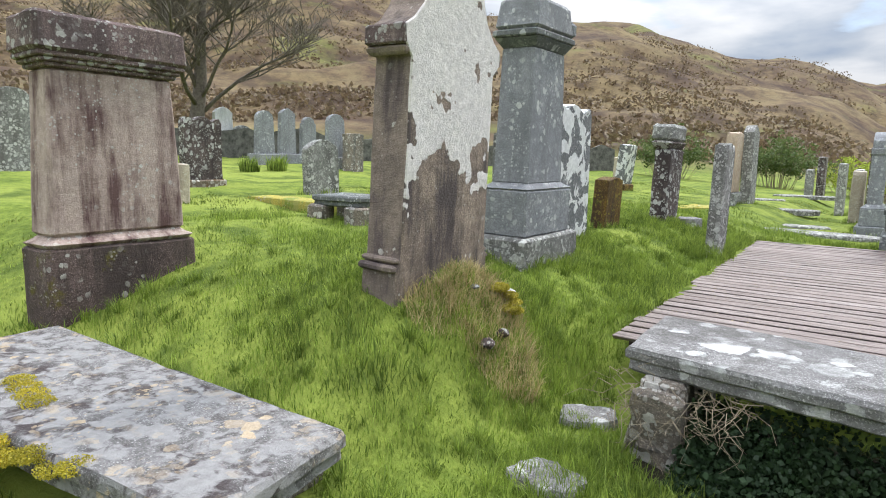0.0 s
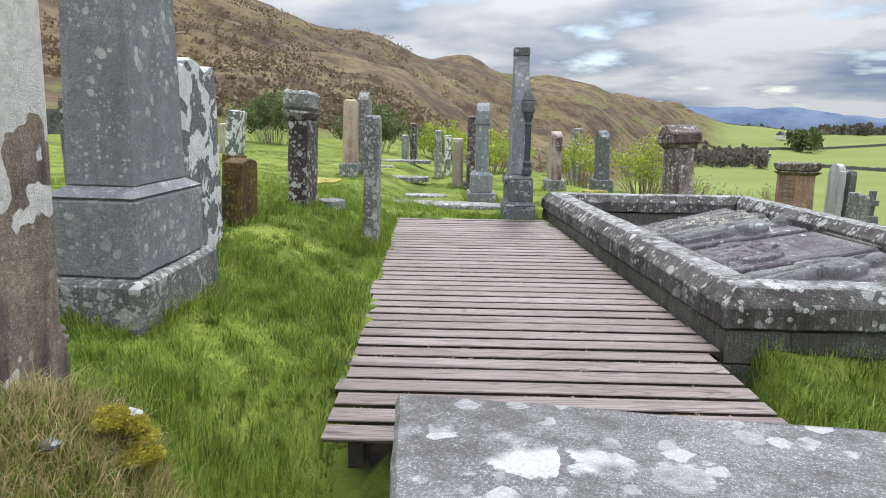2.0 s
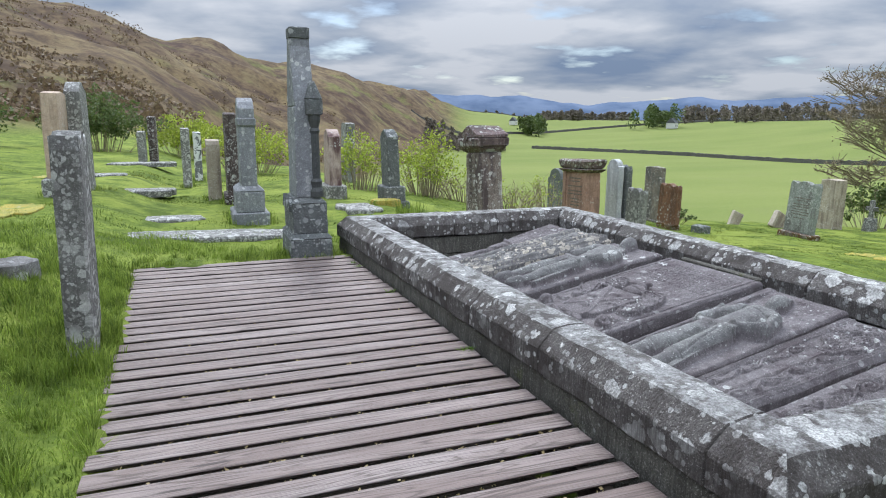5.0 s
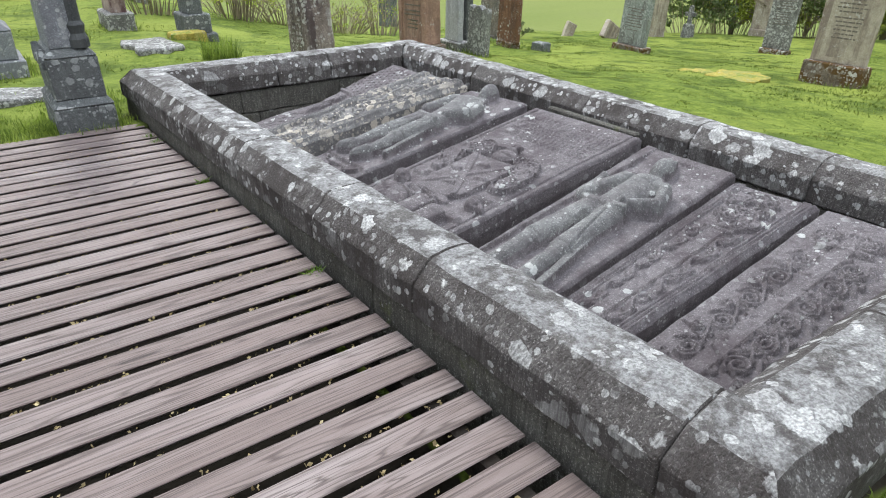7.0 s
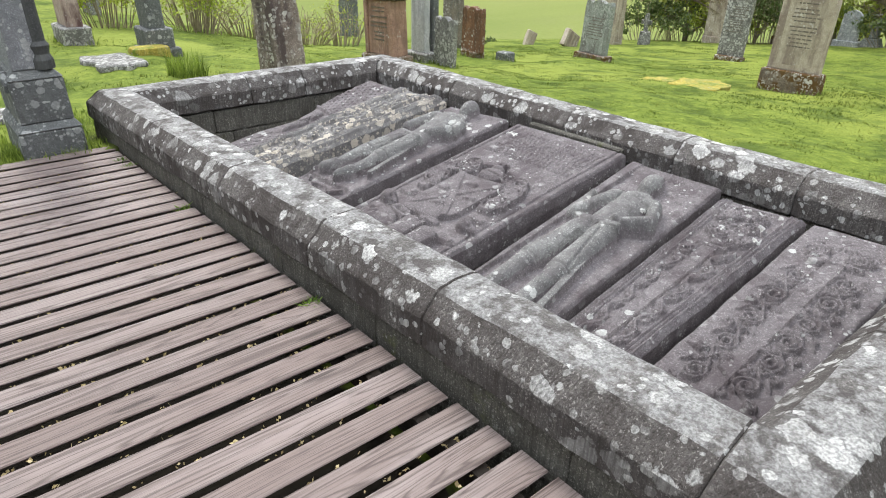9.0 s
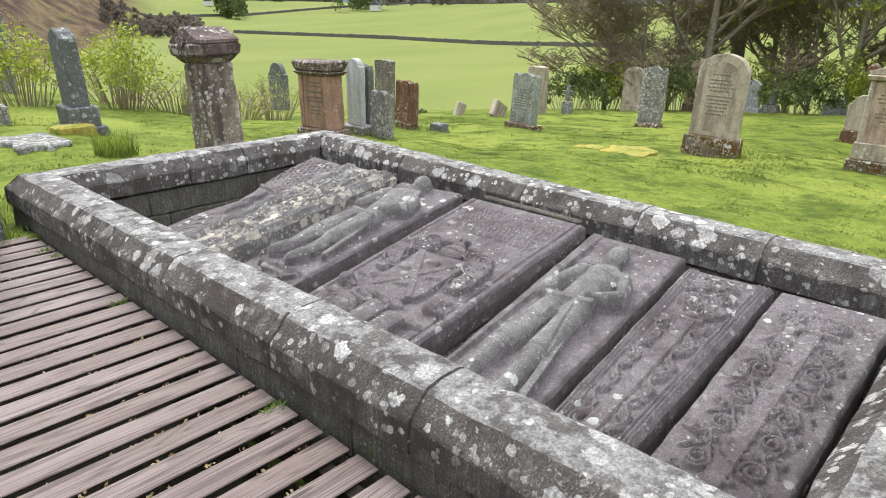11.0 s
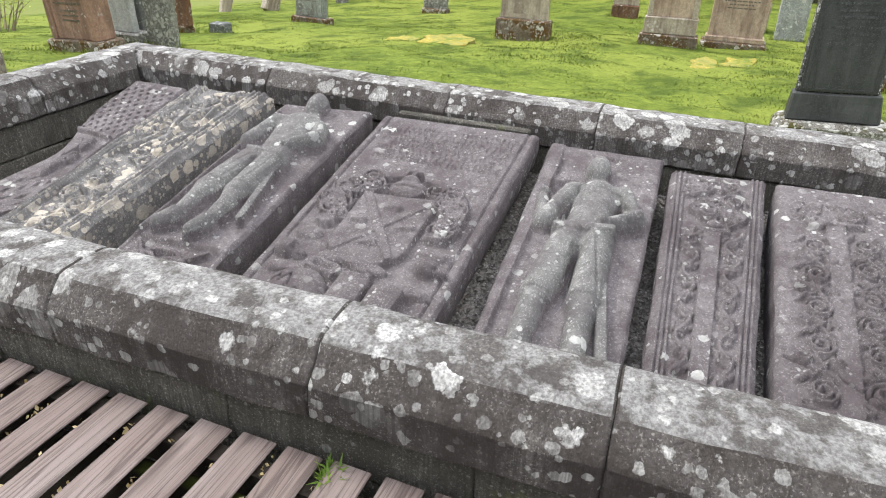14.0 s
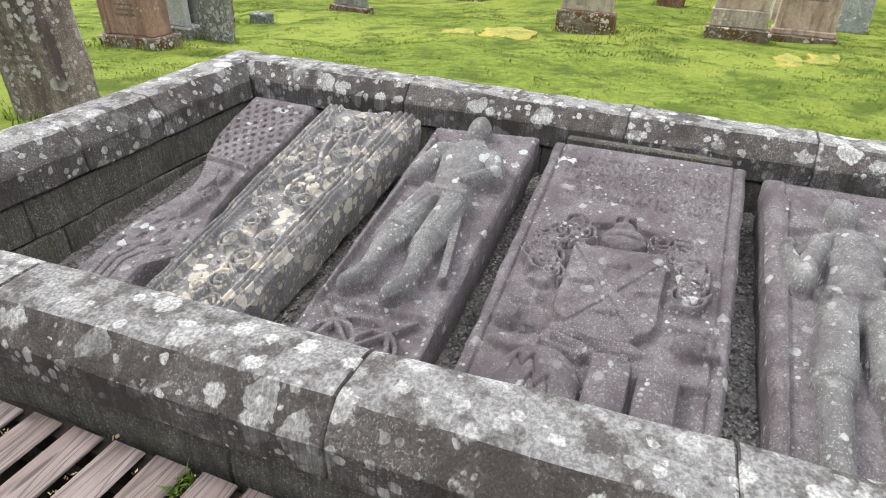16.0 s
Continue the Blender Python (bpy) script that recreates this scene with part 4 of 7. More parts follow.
def slab_four(X, Y, L, W):
    H = np.zeros_like(X)
    inner = W / 2 - 0.055
    H -= 0.010 * np.clip(1 - np.abs(np.abs(Y) - inner) / 0.010, 0, 1)
    # the shield with a saltire, four small beasts between its arms
    top, tip = 1.06 - 0.10 * Y, 0.53
    wid = np.where(X > 0.70, 0.200, 0.205 * np.sqrt(np.clip(1 - ((0.70 - X) / 0.175) ** 2, 0, 1)))
    d = np.minimum(wid - np.abs(Y), top - X)
    shield = np.clip(d / 0.008, 0, 1)
    H = over(H, 0.022 * shield)
    for s in (1, -1):
        H = over(H, bar(X, Y, (1.03, s * 0.17), (0.60, -s * 0.14), 0.026, 0.031) * shield)
    for vx, vy in ((0.94, 0.0), (0.81, 0.125), (0.81, -0.125), (0.67, 0.0)):
        H = over(H, limb(X, Y, (vx, vy + 0.035), (vx + 0.012, vy - 0.035), 0.020, 0.026, 0.040), bar(X, Y, (vx, vy + 0.03), (vx - 0.035, vy + 0.035), 0.007, 0.032), bar(X, Y, (vx, vy - 0.02), (vx - 0.035, vy - 0.025), 0.007, 0.032))
    for vx, vy in ((0.55, 0.12), (0.53, -0.08)):
        H = over(H, oval(X, Y, vx, vy, 0.04, 0.09, 0.020))
    # helm, crest and the scroll above it
    H = over(H, oval(X, Y, 1.13, 0.0, 0.075, 0.10, 0.042), oval(X, Y, 1.19, 0.01, 0.045, 0.055, 0.046), bar(X, Y, (1.20, 0.01), (1.27, 0.01), 0.018, 0.030), bar(X, Y, (1.265, 0.045), (1.265, -0.025), 0.012, 0.028))
    H += groove(X, Y, (1.12, 0.06), (1.12, -0.06), 0.010, 0.016)
    arc_d = np.abs(np.hypot((X - 0.94) / 0.30, Y / 0.36) - 1) * 0.30
    H = over(H, 0.020 * np.clip((0.024 - arc_d) / 0.005, 0, 1) * (X > 1.08) * (np.abs(Y) > 0.05))
    # mantling in curls on both sides
    rs = np.random.RandomState(8)
    for s in (1, -1):
        for k in range(13):
            f = k / 12
            cx, cy = 1.15 - 0.30 * f + rs.uniform(-0.02, 0.02), s * (0.17 + 0.13 * math.sin(f * 2.6) + rs.uniform(-0.03, 0.05))
            H = over(H, curl(X, Y, cx, cy, rs.uniform(0.045, 0.075), rs.uniform(0, 6), 0.0095, 0.030, s))
    # leaves, skulls, hourglass and bones in the field
    for vx, vy, rx, ry, hh in ((0.79, 0.284, 0.042, 0.066, 0.024), (0.69, 0.325, 0.050, 0.085, 0.012), (0.43, 0.307, 0.042, 0.100, 0.014), (0.806, -0.275, 0.035, 0.07, 0.022),
                               (0.706, -0.325, 0.038, 0.10, 0.014), (0.45, -0.32, 0.040, 0.10, 0.016), (0.49, -0.075, 0.030, 0.030, 0.032), (0.465, -0.11, 0.028, 0.026, 0.030)):
        H = over(H, flat_oval(X, Y, vx, vy, rx, ry, hh, 0.4))
    for vx, vy in ((0.542, 0.336), (0.605, -0.341)):
        skull = over(oval(X, Y, vx, vy + 0.01, 0.052, 0.066, 0.052), limb(X, Y, (vx - 0.01, vy - 0.03), (vx - 0.015, vy - 0.075), 0.035, 0.022, 0.036))
        for q in (-0.018, 0.018):
            skull = skull - 0.018 * np.clip(1 - np.hypot(X - vx - q, Y - vy + 0.035) / 0.014, 0, 1)
        H = over(H, skull)
    H = over(H, bar(X, Y, (0.475, 0.17), (0.455, 0.055), 0.040, 0.030))
    H += groove(X, Y, (0.472, 0.15), (0.460, 0.075), 0.022, 0.020)
    H = over(H, oval(X, Y, 0.27, 0.165, 0.17, 0.155, 0.060))
    for cy, x1 in ((-0.073, 0.44), (-0.240, 0.42)):
        body = np.clip((0.076 - np.abs(Y - cy)) / 0.008, 0, 1) * np.clip((x1 - X) / 0.008, 0, 1) * np.clip((X - 0.14) / 0.01, 0, 1)
        H = over(H, body * (0.058 - 3.0 * (Y - cy) ** 2))
    for p, q in (((0.26, 0.27), (0.34, 0.25)), ((0.34, 0.25), (0.29, 0.225)), ((0.29, 0.225), (0.345, 0.195)), ((0.345, 0.195), (0.27, 0.17)),
                 ((0.19, 0.20), (0.26, 0.18)), ((0.26, 0.18), (0.215, 0.155)), ((0.215, 0.155), (0.265, 0.125)), ((0.265, 0.125), (0.19, 0.105))):
        H += groove(X, Y, p, q, 0.008, 0.014)
    return H + letters(X, Y, 8, L - 0.13, 0.048, W / 2 - 0.10, 5, 0.0045)


def slab_five(X, Y, L, W):
    H = np.zeros_like(X)
    # spear and raised border along the north edge
    H += 0.008 * np.clip((Y - 0.245 + 0.035 * X / L) / 0.006, 0, 1)
    H = over(H, bar(X, Y, (0.02, 0.262), (1.70, 0.212), 0.009, 0.015), limb(X, Y, (1.58, 0.215), (1.72, 0.211), 0.018, 0.006, 0.022))
    H -= 0.022 * flat_oval(X, Y, 1.44, 0.125, 0.085, 0.090, 1.0, 0.3) * (H < 0.012)
    H = over(H, oval(X, Y, 1.585, 0.0, 0.100, 0.064, 0.085), limb(X, Y, (1.62, 0.0), (1.715, 0.005), 0.050, 0.018, 0.070),
             limb(X, Y, (1.50, -0.012), (1.36, -0.030), 0.058, 0.150, 0.068), limb(X, Y, (1.365, 0.085), (1.375, -0.145), 0.056, 0.056, 0.066),
             limb(X, Y, (1.36, -0.03), (1.03, -0.02), 0.104, 0.098, 0.084), limb(X, Y, (1.36, 0.100), (1.095, 0.180), 0.050, 0.048, 0.070),
             limb(X, Y, (1.095, 0.180), (1.30, 0.225), 0.046, 0.030, 0.060), oval(X, Y, 1.325, 0.222, 0.036, 0.032, 0.050),
             limb(X, Y, (1.375, -0.160), (1.185, -0.244), 0.046, 0.040, 0.072), limb(X, Y, (1.185, -0.244), (1.10, -0.095), 0.036, 0.030, 0.095), oval(X, Y, 1.10, -0.085, 0.035, 0.04, 0.100))
    H = over(H, limb(X, Y, (1.00, 0.040), (0.62, 0.098), 0.086, 0.076, 0.088), limb(X, Y, (1.00, -0.085), (0.62, -0.098), 0.084, 0.076, 0.088),
             limb(X, Y, (0.60, 0.102), (0.12, 0.112), 0.060, 0.046, 0.070), limb(X, Y, (0.60, -0.102), (0.12, -0.122), 0.060, 0.046, 0.070),
             bar(X, Y, (1.010, 0.105), (1.045, -0.140), 0.022, 0.088), bar(X, Y, (0.985, 0.110), (1.020, -0.140), 0.008, 0.094), bar(X, Y, (0.97, -0.115), (0.33, -0.225), 0.026, 0.036))
    H += groove(X, Y, (0.90, -0.012), (0.50, -0.005), 0.030, 0.060) * (H > 0.03)
    H += groove(X, Y, (0.96, -0.085), (0.64, -0.150), 0.010, 0.014) * (H > 0.04) + groove(X, Y, (0.605, 0.19), (0.60, 0.02), 0.009, 0.012) * (H > 0.03) + groove(X, Y, (0.625, -0.18), (0.615, -0.02), 0.009, 0.012) * (H > 0.03)
    H += groove(X, Y, (1.37, 0.055), (1.18, 0.085), 0.012, 0.022) * (H > 0.04) + groove(X, Y, (1.335, 0.10), (1.335, -0.16), 0.009, 0.008) * (H > 0.04) + groove(X, Y, (1.44, 0.07), (1.36, 0.13), 0.009, 0.010)
    # hollows cut between the arms and the body
    for vx, vy in ((1.27, -0.170), (1.22, 0.120)):
        H = np.where(H < 0.05, H - 0.020 * np.clip((1 - np.hypot((X - vx) / 0.075, (Y - vy) / 0.040)) / 0.3, 0, 1), H)
    return H + letters(X, Y, 1, 1.765, 0.05, 0.10, 3, 0.004)


def winding(X, Y, y0, width, pitch, h, x0, x1, seed=0):
    """A worn vine: a waving stem with a loop and a leaf in each bend, none quite like the next."""
    rs = np.random.RandomState(seed)
    k = 2 * math.pi / pitch
    ph = rs.uniform(0, 6)
    amp = width * (0.85 + 0.2 * np.sin(3.1 * X + ph))
    d = np.abs(Y - y0 - amp * np.sin(k * X + ph)) / np.sqrt(1 + (width * k * np.cos(k * X + ph)) ** 2)
    out = h * np.clip((0.010 - d) / 0.004, 0, 1)
    x, s = x0, 1
    while x < x1:
        out = over(out, curl(X, Y, x + rs.uniform(-0.01, 0.01), y0 - s * width * 0.25, width * rs.uniform(0.75, 1.05), rs.uniform(0, 6), 0.0075, h * rs.uniform(0.7, 1.0), s),
                   limb(X, Y, (x + 0.02, y0 + s * width * 0.7), (x + 0.06, y0 + s * width * 1.2), 0.012, 0.005, h * 0.8))
        x += pitch / 2
        s = -s
    return out * np.clip((X - x0) / 0.01, 0, 1) * np.clip((x1 - X) / 0.01, 0, 1)


def slab_six(X, Y, L, W):
    e = W / 2 * (1 - 0.06 * (1 - X / L))
    H = np.zeros_like(X)
    for off in (0.020, 0.040, 0.060):
        H = over(H, 0.009 * np.clip((0.0075 - np.abs(np.abs(Y) - (e - off))) / 0.004, 0, 1))
    H = over(H, winding(X, Y, 0.082, 0.036, 0.20, 0.014, 0.10, 1.30, 1), winding(X, Y, -0.082, 0.036, 0.20, 0.014, 0.10, 1.30, 2))
    rs = np.random.RandomState(21)
    for k in range(16):
        H = over(H, curl(X, Y, rs.uniform(1.34, 1.70), rs.uniform(-0.12, 0.12), rs.uniform(0.035, 0.06), rs.uniform(0, 6), 0.008, 0.015, 1 - 2 * (k % 2)))
    H = over(H, curl(X, Y, 1.40, -0.085, 0.055, 0.5, 0.009, 0.018))
    sword = np.clip((0.036 - np.abs(Y - 0.006)) / 0.004, 0, 1) * (X > 0.18) * (X < 1.27)
    H = over(H, 0.009 * sword, 0.011 * np.clip((0.004 - np.abs(np.abs(Y - 0.006) - 0.034)) / 0.003, 0, 1) * (X > 0.18) * (X < 1.27), bar(X, Y, (1.28, 0.07), (1.28, -0.06), 0.014, 0.015), oval(X, Y, 1.33, 0.0, 0.03, 0.035, 0.02))
    return H + letters(X, Y, 1, L - 0.055, 0.05, 0.10, 12, 0.005)


def slab_seven(X, Y, L, W):
    H = np.zeros_like(X)
    rs = np.random.RandomState(17)
    for s, rows in ((1, (1.30, 1.109, 0.905, 0.704, 0.478)), (-1, (1.35, 1.179, 0.994, 0.846, 0.694, 0.52))):
        last = None
        for i, v in enumerate(rows):
            u = s * 0.098
            H = over(H, curl(X, Y, v, u, 0.054, rs.uniform(0, 6), 0.0085, 0.014, 1 if rs.uniform() < 0.5 else -1))
            if last:
                H = over(H, bar(X, Y, (last - 0.055, u + 0.02), (v + 0.045, u - 0.03), 0.0085, 0.013), bar(X, Y, (last - 0.045, u - 0.045), (v + 0.055, u + 0.035), 0.008, 0.012))
            for q in (-1, 1):
                H = over(H, limb(X, Y, (v + 0.07, u + q * 0.045), (v + 0.03, u + q * rs.uniform(0.075, 0.09)), 0.014, 0.006, 0.014), curl(X, Y, v - 0.08, u + q * 0.058, 0.026, rs.uniform(0, 6), 0.007, 0.012, q))
            last = v
    edge = np.clip((0.004 - np.abs(np.abs(Y - 0.008) - 0.038)) / 0.003, 0, 1) * (X > 0.40) * (X < 1.48)
    H = over(H, 0.008 * np.clip((0.040 - np.abs(Y - 0.008)) / 0.004, 0, 1) * (X > 0.40) * (X < 1.48), 0.013 * edge, oval(X, Y, 0.40, 0.008, 0.05, 0.042, 0.012), bar(X, Y, (1.48, 0.085), (1.50, -0.10), 0.014, 0.015))
    for k in range(6):
        H = over(H, curl(X, Y, rs.uniform(1.46, 1.60), rs.uniform(-0.19, 0.19), 0.045, rs.uniform(0, 6), 0.008, 0.013))
    # a healed crack across the lower third
    H += groove(X, Y, (0.62, 0.22), (0.56, 0.05), 0.008, 0.010) + groove(X, Y, (0.56, 0.05), (0.50, -0.05), 0.008, 0.010) + groove(X, Y, (0.50, -0.05), (0.42, -0.22), 0.008, 0.010)
    return H + letters(X, Y, 1, L - 0.17, 0.06, 0.16, 9, 0.006)


def carved_slab(corners, zf, zh, relief, material, label, thick=0.20, res=0.0052, ragged=0.004, bite=None, seed=0, effigy=False):
    """A slab lying foot to the west; corners are foot-south, foot-north, head-north, head-south in plan."""
    fs, fn, hn, hs = [np.array(c, float) for c in corners]
    L = (np.linalg.norm(hs - fs) + np.linalg.norm(hn - fn)) / 2
    W = (np.linalg.norm(fn - fs) + np.linalg.norm(hn - hs)) / 2
    nu, nv = max(12, int(W / res)), int(L / res)
    U, V = np.meshgrid(np.linspace(0, 1, nu + 1), np.linspace(0, 1, nv + 1))
    X, Y = V * L, (U - 0.5) * W
    R = relief(X, Y, L, W)
    R = R * 1.1 + 0.8 * np.clip(R, -0.008, 0.014)
    H = R + crumbs(X, Y, seed + 1, 9, 0.008) + crumbs(X, Y, seed + 2, 45, 0.003) + crumbs(X, Y, seed + 4, 130, 0.0012)
    edge = np.minimum(np.minimum(U, 1 - U) * W, np.minimum(V, 1 - V) * L)
    H = H * np.clip(edge / 0.03, 0, 1) - 0.022 * np.clip(1 - edge / 0.022, 0, 1) ** 2
    s = (fs + (hs - fs) * V[..., None])
    n = (fn + (hn - fn) * V[..., None])
    if bite is not None:
        cut_s, cut_n = bite(V)
        s, n = s + (n - s) * cut_s[..., None], n + (s - n) * cut_n[..., None]
    P = s + (n - s) * U[..., None]
    border = np.clip(1 - edge / 0.05, 0, 1)
    P[..., 0] += ragged * border * np.sin(U * 19 + seed) * np.cos(U * 47)
    P[..., 1] += ragged * border * (np.sin(V * 23 + seed) * 0.6 + np.sin(V * 61) * 0.4)
    Z = zf + (zh - zf) * V + H
    cx, cy = float(P[..., 0].mean()), float(P[..., 1].mean())
    zb = 0.13
    top = np.stack([P[..., 0] - cx, P[..., 1] - cy, Z - zb], -1).reshape(-1, 3)
    idx = np.arange((nu + 1) * (nv + 1)).reshape(nv + 1, nu + 1)
    quads = np.stack([idx[:-1, :-1], idx[1:, :-1], idx[1:, 1:], idx[:-1, 1:]], -1).reshape(-1, 4)
    ob = thing("grave_slab", cx, cy, zb, label, "grave slab", "carved slabs in the enclosure")
    raised = (R[:-1, :-1] > 0.034).reshape(-1) if effigy else np.zeros(len(quads), bool)
    for nm, mat_, pick in (("carved_top", material, ~raised), ("effigy", SLABG, raised)):
        if not pick.any():
            continue
        used, back = np.unique(quads[pick], return_inverse=True)
        me = bpy.data.meshes.new(nm)
        me.from_pydata(top[used].tolist(), [], back.reshape(-1, 4).tolist())
        me.materials.append(mat_)
        me.shade_smooth()
        part(nm, me, mat_, ob, "paler worn carved figure" if nm == "effigy" else "")
    loop = list(idx[0, :]) + list(idx[1:, -1]) + list(idx[-1, :-1][::-1]) + list(idx[1:-1, 0][::-1])
    rim = [tuple(top[i]) for i in loop]
    low = [(x * 0.985, y * 0.97, max(0.003, z - thick)) for x, y, z in rim]
    mid = [(x * 1.002, y * 1.004, max(0.004, z - thick * 0.4)) for x, y, z in rim]
    m = len(rim)
    faces = []
    for k in range(2):
        faces += [(k * m + i, (k + 1) * m + i, (k + 1) * m + (i + 1) % m, k * m + (i + 1) % m) for i in range(m)]
    faces.append(tuple(2 * m + i for i in range(m)))
    part("slab_body", (rim + mid + low, [tuple(reversed(f)) for f in faces]), material, ob)
    return ob


carved_slab(((0.95, 9.25), (0.95, 9.73), (2.74, 9.92), (2.73, 9.48)), 0.31, 0.67, slab_one, SLAB, "broken purple-grey carved slab with a waisted edge", bite=lambda v: (0.40 * np.clip((0.26 - v) / 0.08, 0, 1) + 0.14 * np.clip((v - 0.30) / 0.1, 0, 1) * np.clip((0.85 - v) / 0.3, 0, 1), 0.34 * np.exp(-((v - 0.50) / 0.16) ** 2)), seed=1)
carved_slab(((0.92, 8.85), (0.92, 9.28), (2.72, 9.38), (2.76, 8.80)), 0.37, 0.69, slab_two, SLABL, "carved slab crusted with pale buff lichen", ragged=0.009, seed=2)
carved_slab(((0.93, 8.09), (0.93, 8.616), (2.72, 8.68), (2.83, 8.11)), 0.345, 0.67, slab_three, SLAB, "grey slab carved with a worn recumbent effigy above a knot", seed=3, effigy=True)
carved_slab(((0.97, 7.05), (0.97, 7.957), (2.84, 8.02), (2.89, 7.05)), 0.32, 0.66, slab_four, SLAB, "broad purple-grey slab carved with a coat of arms and lettering", thick=0.17, seed=4)
carved_slab(((1.0, 6.30), (1.0, 6.88), (2.84, 6.97), (2.87, 6.35)), 0.27, 0.64, slab_five, SLAB, "purple-grey slab carved with a worn recumbent effigy", seed=5, effigy=True)
carved_slab(((1.0, 5.86), (1.0, 6.22), (2.77, 6.30), (2.83, 5.84)), 0.31, 0.62, slab_six, SLAB, "narrow slab carved with interlace and a plain sword shaft", seed=6)
carved_slab(((1.0, 5.31), (1.0, 5.79), (2.80, 5.80), (2.84, 5.285)), 0.30, 0.63, slab_seven, SLAB, "slab carved with looping foliage beside a sword shaft", seed=7)
# packing stone behind the armorial slab
ps = thing("packing_stone", 2.94, 7.55, 0.33, "flat grey packing stone wedged against the kerb", "stone")
part("packing_block", block(0.85, 0.06, 0.0, 0.33, 0.01, 0.01, 5.0), WALLST, ps)


# ---- the boardwalk ----
def board_mesh(ln, w, seed):
    n = 14
    rings = []
    for i in range(n + 1):
        x = -ln / 2 + ln * i / n
        dz = 0.003 * noise.noise(Vector((x * 1.3, seed * 5.1, 0)))
        b = 0.004
        h, t = w / 2 + 0.0015 * noise.noise(Vector((x * 3, seed, 4))), 0.026
        rings.append([(x, -h + 0.02, -t + dz), (x, h - 0.02, -t + dz), (x, h, -b + dz), (x, h - b, dz), (x, -h + b, dz), (x, -h, -b + dz)])
    v, f = loft(rings)
    return mesh_from("board", v, [tuple(reversed(q)) for q in f], WOOD)


boardwalk = thing("boardwalk", 0, 0, DECK_Z, "weathered grey-brown timber boardwalk with gaps between its boards", "boardwalk")
PITCH = 0.1575
PLANKS = [board_mesh(1.0, 0.122, s) for s in range(6)]


def build_deck():
    rnd = random.Random(11)
    y = 3.80
    k = 0
    while y < 9.95:
        x0 = -1.38 - 0.043 * (y - 3.75) + rnd.uniform(-0.02, 0.02)
        x1 = (0.52 if y < S_Y else west_x(y) - 0.012)
        ln = x1 - x0
        b = part("board", PLANKS[k % 6], WOOD, boardwalk)
        b.matrix_local = pose((x0 + x1) / 2, y, rnd.uniform(-0.002, 0.002), rnd.uniform(-0.4, 0.4), 0, rnd.uniform(-0.25, 0.25)) @ Matrix.Diagonal((ln, 1, 1, 1))
        y += PITCH
        k += 1
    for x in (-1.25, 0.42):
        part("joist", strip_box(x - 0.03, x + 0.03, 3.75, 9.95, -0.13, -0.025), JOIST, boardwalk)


build_deck()


# ---- headstones ----
def headstone(x, y, w, h, thick, shape, material, label, base=None, base_mat=None, lean=(0, 0), yaw=0.0, taper=0.0, seed=0, panel=None, text=False, z=None, group="headstones in the churchyard", face=-1, text_mat=None, sink=0.10):
    """An upright stone facing east or west; base=(w, d, h) of its plinth; panel=(w, z0, z1, material) a framed face."""
    zz = ground_z(x, y)[0] if z is None else z
    ob = thing("headstone", x, y, zz, label, "headstone", group, yaw=yaw, lean=lean)
    z0 = -sink
    if base:
        part("plinth", block(base[0], base[1], -sink, base[2], 0.02, 0.016, seed), base_mat or BASEM, ob)
        z0 = base[2] - 0.002
    cut_in = part("stone", plate(outline(shape, w, h - (z0 if base else 0) + (sink if not base else 0), taper, z0), thick, 0.014, 0.010, seed + 0.5), material, ob)
    if panel:
        pw, pz0, pz1, pm = panel
        cut_in = part("panel", plate(outline("round" if shape in ("round", "shoulder", "gable", "ogee") else "flat", pw, pz1 - pz0, 0, pz0), 0.012, 0.004, 0.002, seed, face * thick / 2), pm, ob)
    if text:
        t0, t1 = (panel[2] - panel[0] * 0.35, panel[1] + 0.25 * (panel[2] - panel[1])) if panel else (h * 0.82, h * 0.42)
        fx = face * (thick / 2 + (0.006 if panel else 0.0))
        part("inscription", inscription((panel[0] if panel else w) * 0.82, t0, t1, fx + (0.0015 if face < 0 else 0), seed), text_mat or LETTER, cut_in, "worn cut lettering")["kind"] = "stuff"
    return ob


# the eastern lawn
headstone(11.01, 9.40, 0.86, 1.80, 0.16, "round", BUFF, "tall round-topped buff sandstone headstone on a rust-stained plinth", (0.98, 0.34, 0.36), BASEM, (0, 1.5), 0, 0.0, 1, (0.60, 0.45, 1.66, BUFF), True)
headstone(12.90, 15.11, 0.80, 1.42, 0.16, "scroll", GREENST, "scroll-topped grey headstone with a green-stained face", (0.98, 0.34, 0.14), BASEM, (2, 2), 0, 0, 2, (0.60, 0.18, 1.22, GREENST), True)
headstone(20.33, 20.04, 0.68, 1.80, 0.5, "flat", BUFF, "pale pillar headstone with a moulded cap", None, None, (0, 0), 0, 0.05, 3)
headstone(24.33, 18.03, 0.90, 1.79, 0.16, "round", BUFF, "round-topped pale headstone with dark runs", (0.9, 0.3, 0.25), BUFF, (0, 0), 0, 0, 4, (0.6, 0.4, 1.4, BUFF))
headstone(17.61, 13.89, 0.74, 1.78, 0.14, "scroll", GREYMOT, "narrow grey mottled headstone with a scrolled top", (0.78, 0.3, 0.14), BASEM, (0, 2), 0, 0, 5, None, True)
headstone(26.31, 16.14, 0.90, 2.16, 0.16, "gable", PEACH, "pink-buff gabled headstone on a mossy plinth", (1.0, 0.4, 0.3), BASEM, (0, 0), 0, 0.1, 6, (0.55, 0.5, 1.7, PEACH))
